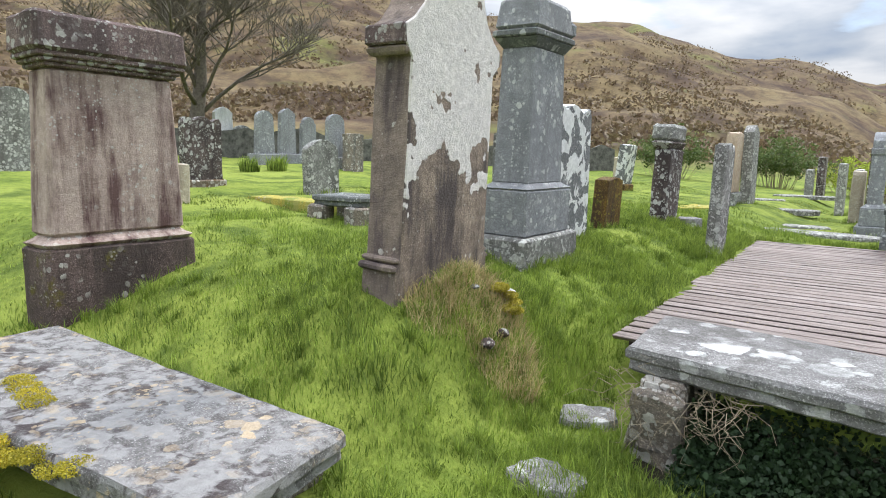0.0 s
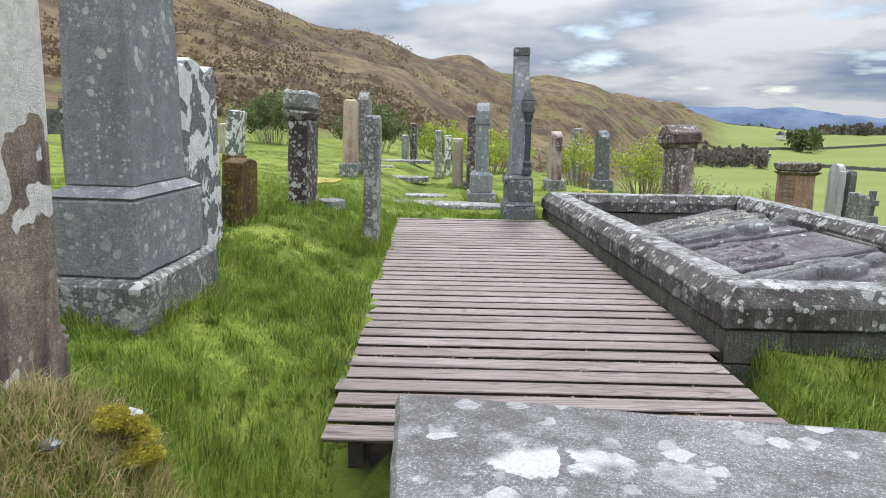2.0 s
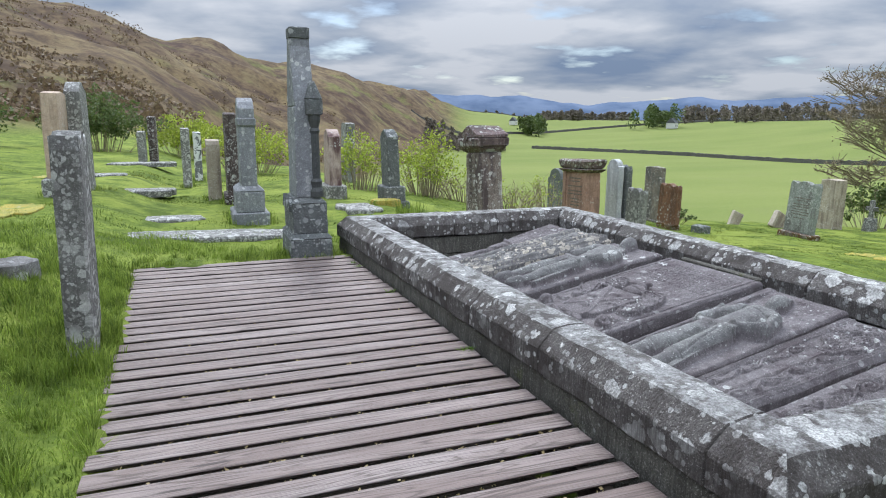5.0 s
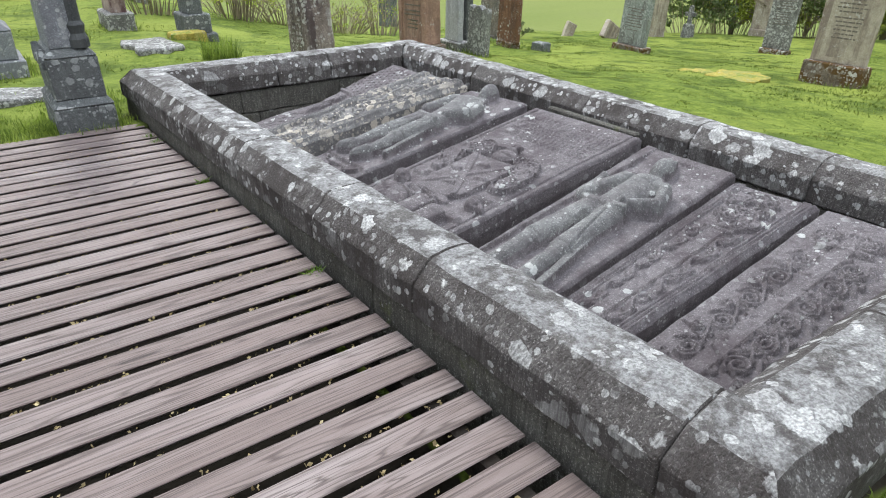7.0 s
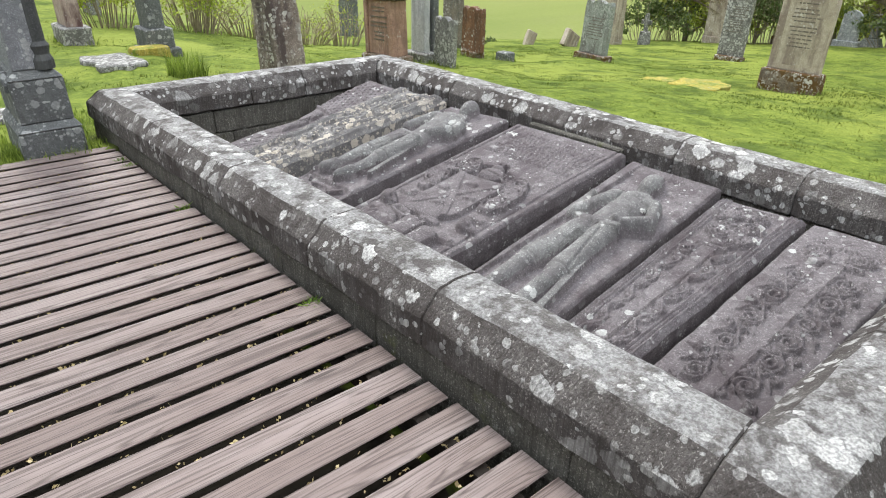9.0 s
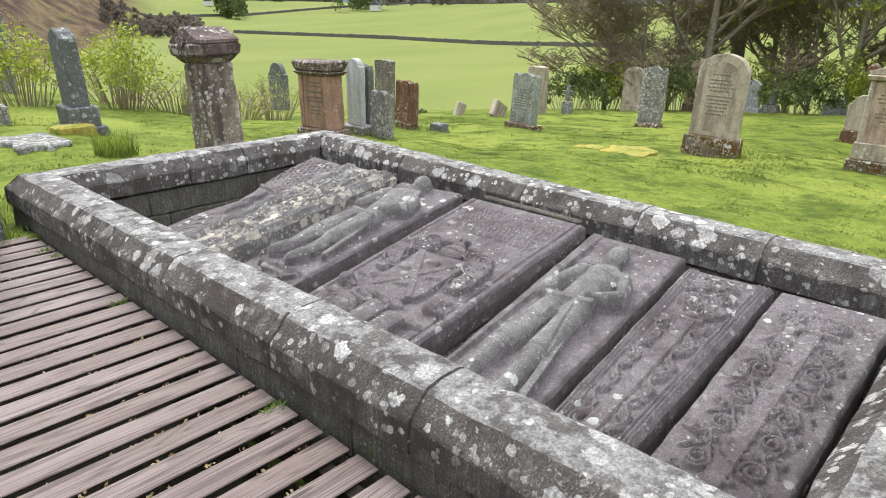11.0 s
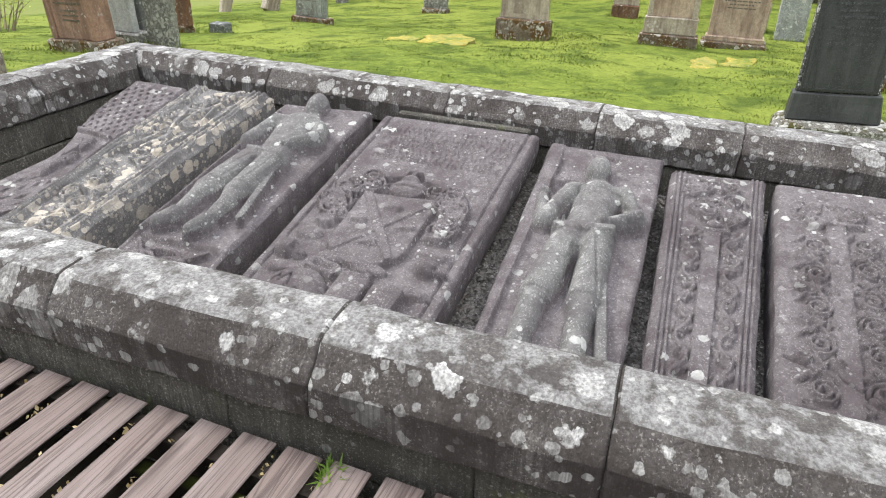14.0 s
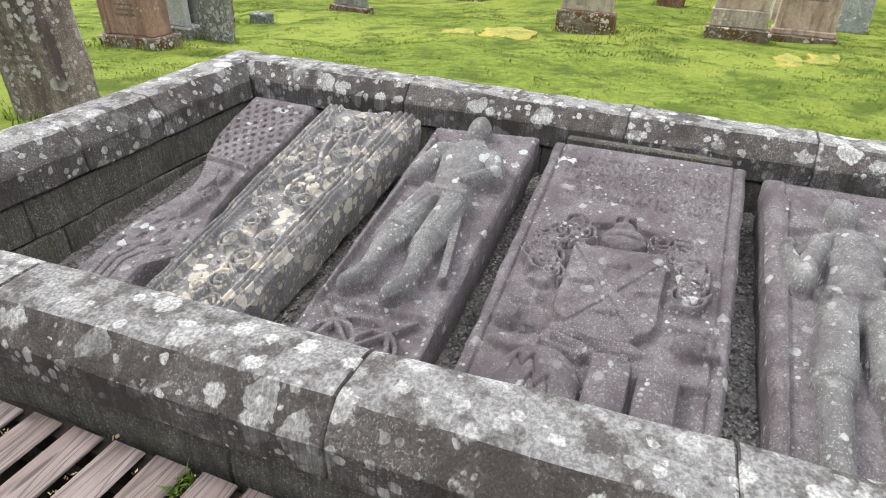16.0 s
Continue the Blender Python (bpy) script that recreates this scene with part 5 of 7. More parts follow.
headstone(27.0, 14.2, 0.7, 1.3, 0.16, "gable", BLUEG, "pale grey headstone by the trees", (0.9, 0.4, 0.2), BLUEG, (0, 0), 0, 0.1, 7)
headstone(29.0, 11.55, 0.85, 0.70, 0.2, "round", BLUEG, "small rounded grey stone near the wood", None, None, (0, 8), 0, 0, 8)
headstone(18.10, 8.52, 0.66, 1.21, 0.15, "shoulder", BUFF, "small lichened buff headstone with a rusty foot", (0.70, 0.3, 0.34), RUST, (0, 0), 0, 0, 9)
headstone(22.10, 7.62, 0.70, 2.02, 0.15, "round", BUFF, "plain tall round-topped buff headstone", None, None, (0, 0), 0, 0, 11, (0.52, 0.5, 1.85, BUFF))
headstone(15.9, 4.62, 0.60, 2.45, 0.18, "round", BLUEG, "pale blue-grey round-topped headstone behind another", None, None, (-3, 0), 0, 0.04, 16)
headstone(12.91, 4.12, 0.56, 1.86, 0.18, "shoulder", BLUEG, "tall pale blue-grey headstone leaning a little", (0.62, 0.32, 0.22), BLUEG, (-5, 0), 0, 0.05, 13)
headstone(19.5, 6.9, 0.45, 1.0, 0.2, "flat", BUFF, "small buff headstone beside a taller one", None, None, (0, 0), 0, 0, 14)
headstone(17.2, 3.4, 0.5, 1.5, 0.2, "flat", DARKMOT, "dark mottled headstone beyond the slate one", None, None, (-4, 0), 0, 0, 15)


def gabled_monument(x, y, w, h, thick, material, cap_mat, label, seed, lean=(0, 0), pediment=True, base_h=0.22, dado=0.30, text=True):
    """A classical headstone: base, dado, face between pilasters, cornice and pediment."""
    ob = thing("headstone", x, y, ground_z(x, y)[0], label, "headstone", "headstones in the churchyard", lean=lean)
    part("plinth", block(w * 1.06, thick * 2.0, -0.12, base_h, 0.02, 0.014, seed), BASEM, ob)
    part("dado", block(w * 0.95, thick * 1.5, base_h - 0.002, base_h + dado, 0.015, 0.010, seed + 1), cap_mat, ob)
    z0, z1 = base_h + dado - 0.002, h - (0.32 if pediment else 0.24)
    front = part("stone", plate(outline("flat", w * 0.78, z1 - z0, 0.02, z0), thick, 0.01, 0.006, seed + 2), material, ob)
    for s in (-1, 1):
        part("pilaster", block(0.085, thick * 1.2, z0, z1, 0.012, 0.006, seed + 3 + s), cap_mat, ob).location = (0, s * w * 0.40, 0)
    part("cornice", block(w * 0.98, thick * 1.55, z1 - 0.004, z1 + 0.09, 0.018, 0.008, seed + 5, (w * 1.02, thick * 1.7)), cap_mat, ob)
    if pediment:
        part("pediment", plate([(w * 0.49, z1 + 0.085), (w * 0.49, z1 + 0.15), (w * 0.30, z1 + 0.20), (w * 0.08, h), (-w * 0.08, h), (-w * 0.30, z1 + 0.20), (-w * 0.49, z1 + 0.15), (-w * 0.49, z1 + 0.085)], thick * 1.3, 0.015, 0.012, seed + 6), cap_mat, ob)
        for k, (ky, kz, kr) in enumerate(((-0.46, z1 + 0.17, 0.085), (0.46, z1 + 0.17, 0.085), (0.0, h + 0.02, 0.075))):
            part("acroterion", plate(arc(ky * w, kz, kr, 0, 330, 11), thick * 1.1, 0.02, 0.018, seed + 7 + k), BASEM, ob, "worn carved knob")
        part("arch_panel", plate(arc(0, z1 + 0.06 - 0.20, 0.20 * w, 0, 180, 12), 0.02, 0.004, 0.0, seed, -thick / 2 - 0.004), material, ob)
    else:
        part("capstone", block(w * 1.0, thick * 1.6, z1 + 0.086, h, 0.03, 0.012, seed + 6, (w * 0.9, thick * 1.4)), BASEM, ob)
    if text:
        part("inscription", inscription(w * 0.58, z1 - 0.16, z0 + (z1 - z0) * 0.35, -thick / 2 + 0.0015, seed), LETTER, front, "worn cut lettering")["kind"] = "stuff"
    return ob


gabled_monument(12.34, 6.97, 0.98, 1.88, 0.20, PEACH, BUFF, "gabled peach sandstone headstone with pilasters on a mossy base", 31)
gabled_monument(13.29, 5.82, 1.12, 1.96, 0.26, PEACH, PEACH, "peach sandstone headstone with a heavy dark capstone", 41, pediment=False, base_h=0.16, dado=0.10)
gabled_monument(8.95, 3.68, 1.00, 1.98, 0.24, PEACH, BUFF, "large leaning sandstone headstone with a pediment and inscription", 51, (-6, 0), base_h=0.25, dado=0.30)


def slate_stone():
    """The black slate headstone beside the enclosure."""
    x, y = 5.25, 5.21
    ob = thing("headstone", x, y, 0.14, "black slate headstone with eared shoulders, flaking lichened edges and white-crusted plinth", "headstone", lean=(-3.5, 1.0))
    ob.scale = (0.93, 0.93, 0.93)
    part("plinth", block(0.90, 0.40, -0.22, 0.19, 0.035, 0.030, 3.0), stone("lichened_plinth", (0.20, 0.19, 0.165), (0.34, 0.33, 0.30), None, (0.72, 0.72, 0.68), 16.0, 1.4, (0.30, 0.42), moss=(0.075, 0.07, 0.02), moss_gate=(0.54, 0.60), crust=(0.66, 0.66, 0.63), crust_gate=(0.53, 0.57)), ob)
    part("foot", block(0.72, 0.19, 0.188, 0.43, 0.014, 0.010, 4.0, (0.68, 0.17)), SLATE, ob)

    def head(k, z0, top):
        """A shaft that swells to two eared shoulders under a low arch."""
        right = [(0.315 * k, z0), (0.305 * k, 0.8), (0.295 * k, 1.24), (0.32 * k, 1.30), (0.36 * k, 1.335), (0.365 * k, top - 0.21), (0.33 * k, top - 0.18), (0.29 * k, top - 0.15), (0.24 * k, top - 0.085), (0.16 * k, top - 0.03), (0.08 * k, top - 0.005)]
        return right + [(0, top)] + [(-a, b) for a, b in reversed(right)]

    part("stone", plate(head(1.0, 0.425, 1.60), 0.13, 0.016, 0.026, 5.0), SLATEEDGE, ob, "flaking lichened edge of the slate")
    front = part("face", plate(head(0.925, 0.44, 1.555), 0.02, 0.004, 0.004, 6.0, -0.066), SLATE, ob)
    for s in (-1, 1):
        part("border", strip_box(-0.082, -0.070, s * 0.258 - 0.008, s * 0.258 + 0.008, 0.47, 1.20), SLATE, front)
    part("border", strip_box(-0.082, -0.070, -0.25, 0.25, 0.455, 0.47), SLATE, front)
    ring = [((-0.076, 0.258 * math.cos(radians(v)), 1.20 + 0.16 * math.sin(radians(v)))) for v in range(0, 181, 15)]
    part("arch_border", loft(tube([Vector(p) for p in ring], [0.009] * len(ring), 5)), SLATE, front)
    part("inscription", inscription(0.42, 1.29, 0.84, -0.076 + 0.0015, 12, 0.052), LETTERS, front, "rows of grey cut lettering")["kind"] = "stuff"
    # carved leaves in the head of the stone
    rnd, pieces = random.Random(5), []
    for s in (-1, 1):
        for k in range(7):
            a = radians(20 + k * 11)
            cy, cz = s * 0.30 * math.cos(a), 1.27 + 0.22 * math.sin(a)
            v, f = block(0.05, 0.012, -0.05, 0.05, 0.004, 0.0, k, (0.012, 0.008), 1, 2)
            m = Matrix.Translation((-0.076, cy, cz)) @ Matrix.Rotation(s * (0.9 - k * 0.12), 4, "X")
            pieces.append(([m @ Vector(p) for p in v], f))
    part("leaf_carving", joined(pieces), SLATE, front)["kind"] = "stuff"


slate_stone()


# ---- monuments round the start of the walk ----
def pink_monument():
    ob = thing("grave_monument", -4.62, 2.30, 0.44, "pink sandstone slab monument with a dark moulded cap and black runs", "grave monument", lean=(0, -1))
    part("plinth", block(1.06, 0.40, -0.15, 0.42, 0.015, 0.010, 2.0), DAMPBASE, ob, "dark damp stained base")
    part("base_moulding", block(1.06, 0.40, 0.418, 0.50, 0.03, 0.006, 3.0, (0.98, 0.32)), PINK, ob)
    part("shaft", block(0.96, 0.30, 0.498, 1.60, 0.02, 0.008, 4.0, (0.86, 0.28), 8, 8), PINK, ob)
    for i, (w, d) in enumerate(((0.91, 0.33), (0.96, 0.37), (1.01, 0.41))):
        part("moulding", block(w, d, 1.598 + i * 0.03, 1.630 + i * 0.03, 0.008, 0.003, 6.0 + i), PINKCAP, ob)
    part("cap", block(1.05, 0.44, 1.688, 1.94, 0.025, 0.012, 9.0, (1.03, 0.42), 8, 4), PINKCAP, ob)


pink_monument()


def crusted_monument():
    """Brown sandstone monument, moulded at its ends; its flat back is covered by white lichen."""
    ob = thing("grave_monument", -2.36, 3.10, 0.64, "brown sandstone monument crusted with broad white lichen", "grave monument", lean=(-1.0, 1.5))

    def face(k):
        half = [(0.485, -0.25), (0.475, 0.0), (0.465, 0.22), (0.43, 0.31), (0.425, 0.60), (0.42, 0.90), (0.415, 1.20), (0.415, 1.40), (0.47, 1.47), (0.475, 1.56), (0.40, 1.61), (0.32, 1.70), (0.27, 1.82), (0.25, 2.05)]
        half = [(a - k, b) for a, b in half]
        return half + [(-a, b) for a, b in reversed(half)]
    part("body", plate(face(0.0), 0.262, 0.012, 0.008, 4.0), BROWNSIDE, ob, "rubbed brown sandstone")
    part("back_face", plate(face(0.004), 0.020, 0.005, 0.006, 4.0, 0.125), CRUSTED, ob, "back under white lichen crust")
    for s in (-1, 1):
        part("base_moulding", block(0.05, 0.272, 0.225, 0.268, 0.012, 0.004, 3.0), BROWNSIDE, ob).location = (-0.006, s * 0.470, 0)
        part("base_fillet", block(0.04, 0.268, 0.275, 0.305, 0.010, 0.004, 3.5), BROWNSIDE, ob).location = (-0.006, s * 0.448, 0)
        part("cornice", block(0.05, 0.275, 1.405, 1.45, 0.012, 0.004, 5.0, (0.07, 0.285)), BROWNSIDE, ob).location = (-0.008, s * 0.445, 0)
        part("cornice_fillet", block(0.06, 0.285, 1.458, 1.565, 0.010, 0.005, 6.0), PINKCAP, ob).location = (-0.008, s * 0.462, 0)
    part("west_moulding", block(0.90, 0.04, 1.41, 1.56, 0.012, 0.006, 8.0), BROWNSIDE, ob).location = (-0.145, 0, 0)


crusted_monument()


def granite_pillar():
    ob = thing("grave_monument", -2.57, 4.74, 0.66, "grey granite pillar monument on a stepped lichened base", "grave monument", lean=(0.5, 1.0))
    part("lower_plinth", block(0.98, 0.52, -0.25, 0.25, 0.02, 0.012, 1.0), GREYMOT, ob)
    part("upper_plinth", block(0.80, 0.42, 0.248, 0.62, 0.015, 0.006, 2.0), GRANITE, ob)
    part("weathering", block(0.80, 0.42, 0.618, 0.67, 0.01, 0.003, 2.5, (0.64, 0.34)), GRANITE, ob)
    part("shaft", block(0.60, 0.32, 0.668, 1.72, 0.01, 0.004, 3.0, (0.53, 0.29), 4, 4), GRANITE, ob)
    part("necking", block(0.54, 0.30, 1.718, 1.80, 0.01, 0.003, 4.0, (0.64, 0.38)), GRANITED, ob)
    part("cornice", block(0.68, 0.40, 1.798, 1.85, 0.01, 0.003, 5.0), GRANITED, ob)
    part("cap", block(0.66, 0.38, 1.848, 2.10, 0.03, 0.006, 6.0, (0.60, 0.34)), GRANITE, ob)
    part("scroll", block(0.10, 0.36, 1.86, 2.0, 0.03, 0.006, 7.0), GRANITE, ob).location = (0, 0.36, 0)


granite_pillar()
headstone(-2.70, 5.72, 0.80, 1.30, 0.20, "scroll", WHITECR, "rough headstone blotched with white lichen beside the granite pillar", None, None, (0, 0), 0, 0.05, 61, face=1)
headstone(-3.45, 6.05, 0.6, 1.05, 0.18, "flat", GREYMOT, "low grey headstone behind the granite pillar", None, None, (0, 0), 0, 0, 62, face=1)
headstone(-2.86, 7.25, 0.50, 0.60, 0.17, "flat", MOSSY, "low stone stump covered in orange and green moss", None, None, (0, 3), 0, 0.05, 63, face=1)
headstone(-1.70, 7.72, 0.55, 1.30, 0.14, "scroll", GREYMOT, "thin grey lichened headstone beside the boardwalk", None, None, (0, 1), 4, 0.03, 64, face=1)


def bracket_stone():
    ob = thing("headstone", -2.62, 8.72, 0.72, "dark leaning headstone with an overhanging moulded head", "headstone", lean=(0, 2.0))
    part("stone", block(0.62, 0.20, -0.12, 0.98, 0.02, 0.014, 3.0, (0.62, 0.20), 5, 6), DARKMOT, ob)
    part("neck", block(0.64, 0.20, 0.978, 1.08, 0.02, 0.01, 4.0, (0.70, 0.26)), DARKMOT, ob).location = (-0.02, 0, 0)
    part("head", block(0.70, 0.27, 1.078, 1.30, 0.04, 0.016, 5.0, (0.70, 0.27)), GREYMOT, ob).location = (-0.03, 0, 0)


bracket_stone()
headstone(-3.05, 14.8, 0.7, 1.55, 0.22, "flat", PEACH, "buff headstone seen on edge with a dark cap", (0.85, 0.36, 0.28), GREYMOT, (0, 1), 0, 0, 65, face=1)
headstone(-2.80, 15.4, 0.6, 1.74, 0.22, "gable", GREYMOT, "grey mottled headstone seen on edge", None, None, (0, -1), 0, 0, 66, face=1)
headstone(-2.51, 27.3, 0.7, 1.5, 0.25, "flat", DARKMOT, "dark headstone far out on the lawn", None, None, (0, 0), 0, 0, 67, face=1)
headstone(-2.80, 26.5, 0.7, 1.0, 0.22, "flat", GREYMOT, "small grey headstone far out on the lawn", None, None, (0, 0), 0, 0, 68, face=1)
headstone(-1.34, 19.8, 0.7, 1.39, 0.18, "flat", GREYMOT, "lichened grey headstone on the northern lawn", None, None, (0, 0), 0, 0, 69, face=1)
headstone(-1.10, 22.6, 0.7, 1.28, 0.20, "flat", WHITECR, "white-blotched dark headstone on the northern lawn", None, None, (0, 0), 0, 0, 70, face=1)
headstone(-0.80, 16.4, 0.6, 1.10, 0.24, "scroll", BUFF, "scroll-headed stone beside the row of granite", None, None, (0, 0), 0, 0, 71, face=1)
headstone(-0.50, 15.6, 0.8, 1.60, 0.20, "flat", DARKMOT, "tall dark headstone in the row", (0.9, 0.3, 0.18), DARKMOT, (0, 0), 0, 0, 72, face=1)
headstone(3.0, 22.0, 0.7, 1.7, 0.25, "flat", GREYMOT, "headstone beyond the bushes", None, None, (0, 0), 0, 0, 73, face=1)


def pedestal_stone(x, y, w, h, thick, label, seed, material=GRANITE, lean=(0, 0)):
    """A granite headstone on a weathered base and a lower step."""
    ob = thing("headstone", x, y, ground_z(x, y)[0], label, "headstone", lean=lean)
    part("lower_step", block(w * 1.35, thick * 2.3, -0.1, 0.16, 0.015, 0.008, seed), material, ob)
    part("base", block(w * 1.2, thick * 1.8, 0.158, 0.46, 0.015, 0.006, seed + 1), material, ob)
    part("weathering", block(w * 1.2, thick * 1.8, 0.458, 0.54, 0.008, 0.004, seed + 2, (w, thick * 1.05)), material, ob)
    part("stone", plate(outline("gable", w, h - 0.53, 0.12, 0.535), thick, 0.012, 0.005, seed + 3), material, ob)
    part("collar", block(w * 0.98, thick * 1.14, h * 0.78, h * 0.84, 0.01, 0.004, seed + 4), material, ob)
    return ob


pedestal_stone(-0.38, 13.25, 0.62, 1.75, 0.22, "grey granite headstone on a stepped base", 81)
headstone(1.48, 16.5, 0.62, 1.36, 0.24, "gable", PINK, "tapered pinkish headstone by the brambles", (0.8, 0.42, 0.26), GREYMOT, (0, 0), 0, 0.12, 83, face=1)


def slim_slate(x, y):
    ob = thing("headstone", x, y, ground_z(x, y)[0], "slim slate headstone on a rough granite base", "headstone", lean=(0, -2))
    part("lower_step", block(0.66, 0.48, -0.1, 0.10, 0.02, 0.012, 1.0), GRANITED, ob)
    part("base", block(0.56, 0.36, 0.098, 0.36, 0.015, 0.008, 2.0), GRANITED, ob)
    part("stone", plate(outline("gable", 0.48, 0.98, 0.05, 0.355), 0.20, 0.012, 0.004, 3.0), GRANITED, ob)


slim_slate(2.12, 14.4)


def lancet_monument():
    """The tall granite monument with corner colonnettes at the end of the boardwalk."""
    x, y = 0.02, 10.42
    ob = thing("grave_monument", x, y, 0.40, "tall dark granite gabled monument with corner colonnettes", "grave monument", lean=(0, -0.5))
    W, D = 0.78, 0.42
    part("step", block(W, D, -0.12, 0.22, 0.015, 0.006, 1.0), GRANITED, ob)
    part("step_weathering", block(W, D, 0.218, 0.27, 0.008, 0.003, 1.5, (W * 0.88, D * 0.86)), GRANITED, ob)
    part("base", block(W * 0.86, D * 0.84, 0.268, 0.58, 0.012, 0.005, 2.0), GRANITED, ob)
    part("base_weathering", block(W * 0.86, D * 0.84, 0.578, 0.64, 0.008, 0.003, 2.5, (W * 0.74, D * 0.62)), GRANITED, ob)
    part("shaft", block(W * 0.72, D * 0.58, 0.638, 1.55, 0.01, 0.004, 3.0, (W * 0.72, D * 0.50)), GRANITE, ob)
    part("gable", plate([(0.28, 1.548), (0.26, 1.64), (0.09, 2.14), (0.08, 2.30), (-0.08, 2.30), (-0.09, 2.14), (-0.26, 1.64), (-0.28, 1.548)], 0.20, 0.015, 0.006, 4.0), GRANITE, ob)
    part("finial", block(0.20, 0.21, 2.22, 2.33, 0.01, 0.004, 5.0), GRANITED, ob)
    for s in (-1, 1):
        rings = []
        for z, r in ((0.64, 0.075), (0.70, 0.075), (0.74, 0.058), (0.80, 0.070), (0.83, 0.052), (1.28, 0.050), (1.31, 0.062), (1.34, 0.050), (1.42, 0.072), (1.47, 0.072)):
            rings.append([(math.cos(a) * r, math.sin(a) * r, z) for a in [2 * math.pi * i / 14 for i in range(14)]])
        part("colonnette", loft(rings), SLATE, ob, "dark polished colonnette", smooth=False).location = (0.085, s * 0.245, 0)
        part("pinnacle", block(0.17, 0.17, 1.468, 1.62, 0.01, 0.003, 8.0 + s), GRANITED, ob).location = (0.085, s * 0.245, 0)
        part("pinnacle_cap", block(0.17, 0.17, 1.618, 1.80, 0.01, 0.003, 9.0 + s, (0.05, 0.05)), GRANITED, ob).location = (0.085, s * 0.245, 0)
    for k in range(3):
        part("base_gablet", plate([(0.08, 0.50), (0.08, 0.55), (0.0, 0.64), (-0.08, 0.55), (-0.08, 0.50)], 0.05, 0.006, 0.0, k, -0.175), GRANITED, ob).location = (0, (k - 1) * 0.2, 0)


lancet_monument()


def urn_pedestal():
    """The brown pedestal stone with a pediment just north-east of the enclosure."""
    x, y = 2.70, 11.68
    ob = thing("grave_monument", x, y, 0.30, "brown sandstone pedestal monument with a pedimented head and pale lichen", "grave monument", lean=(-3.0, -1.0))
    part("shaft", block(0.56, 0.34, -0.12, 1.10, 0.025, 0.02, 2.0, (0.52, 0.32), 8, 8), stone("lichened_brown", (0.25, 0.20, 0.17), (0.40, 0.345, 0.295), (0.075, 0.055, 0.055), (0.66, 0.64, 0.59), 11.0, 1.2, (0.38, 0.50), streak=0.85), ob)
    part("necking", block(0.50, 0.32, 1.098, 1.17, 0.01, 0.006, 3.0, (0.60, 0.42)), PINKCAP, ob)
    part("cornice", block(0.66, 0.48, 1.168, 1.30, 0.02, 0.008, 4.0, (0.68, 0.50)), PINKCAP, ob)
    part("pediment", plate([(0.34, 1.298), (0.34, 1.33), (0.06, 1.46), (-0.06, 1.46), (-0.34, 1.33), (-0.34, 1.298)], 0.46, 0.02, 0.012, 5.0), PINKCAP, ob)
    part("rosette", plate(arc(0, 1.31, 0.06, 0, 330, 11), 0.03, 0.008, 0.003, 6.0, -0.25), PINKCAP, ob)
    part("inscription", inscription(0.34, 0.95, 0.30, -0.168, 7), LETTER, ob, "worn cut lettering")["kind"] = "stuff"


urn_pedestal()


def red_monument():
    x, y = 5.95, 14.25
    ob = thing("grave_monument", x, y, ground_z(x, y)[0], "red sandstone headstone with a carved cornice and inscription", "grave monument", lean=(-2, 0))
    part("plinth", block(1.0, 0.44, -0.12, 0.16, 0.02, 0.015, 1.0), BASEM, ob)
    part("shaft", block(0.80, 0.30, 0.158, 1.06, 0.015, 0.008, 2.0, (0.78, 0.28)), REDST, ob)
    for s in (-1, 1):
        part("pilaster", block(0.10, 0.33, 0.158, 1.06, 0.012, 0.006, 3.0 + s), REDST, ob).location = (-0.01, s * 0.37, 0)
    part("cornice", block(0.90, 0.36, 1.058, 1.12, 0.01, 0.006, 5.0, (1.02, 0.44)), PINKCAP, ob)
    part("frieze", block(0.96, 0.40, 1.118, 1.30, 0.03, 0.024, 6.0, (1.04, 0.46)), PINKCAP, ob)
    for k in range(3):
        part("rosette", plate(arc(0, 1.20, 0.055, 0, 330, 11), 0.03, 0.008, 0.003, 6.0 + k, -0.20), PINKCAP, ob).location = (0, (k - 1) * 0.30, 0)
    part("inscription", inscription(0.52, 0.95, 0.40, -0.15, 9), LETTER, ob, "rows of cut lettering")["kind"] = "stuff"


red_monument()
headstone(6.85, 14.45, 0.40, 1.40, 0.14, "shoulder", WHITEST, "pale white marble headstone beside the red one", (0.62, 0.3, 0.2), GREYMOT, (0, 0), 0, 0, 91)
headstone(7.1, 14.5, 0.40, 1.32, 0.14, "scroll", GRANITED, "dark headstone behind the white marble one", (0.5, 0.3, 0.15), GRANITED, (0, 0), 0, 0, 92)
headstone(11.9, 25.2, 1.05, 1.65, 0.16, "shoulder", GRANITED, "plain dark rounded headstone by the brambles", None, None, (0, 0), 0, 0, 93)
headstone(6.92, 13.82, 0.52, 0.86, 0.12, "scroll", GREYMOT, "small grey lichened headstone", None, None, (3, 0), 0, 0, 94)
headstone(12.2, 19.8, 0.70, 1.75, 0.20, "flat", BROWNLOW, "brown headstone with a moulded top", (0.66, 0.3, 0.1), BROWNLOW, (0, 0), 0, -0.04, 95)
headstone(9.85, 16.32, 0.66, 1.13, 0.16, "scroll", RUST, "rust-coloured mossy headstone with a scrolled top", (0.58, 0.28, 0.14), BASEM, (2, 0), 0, 0, 96)


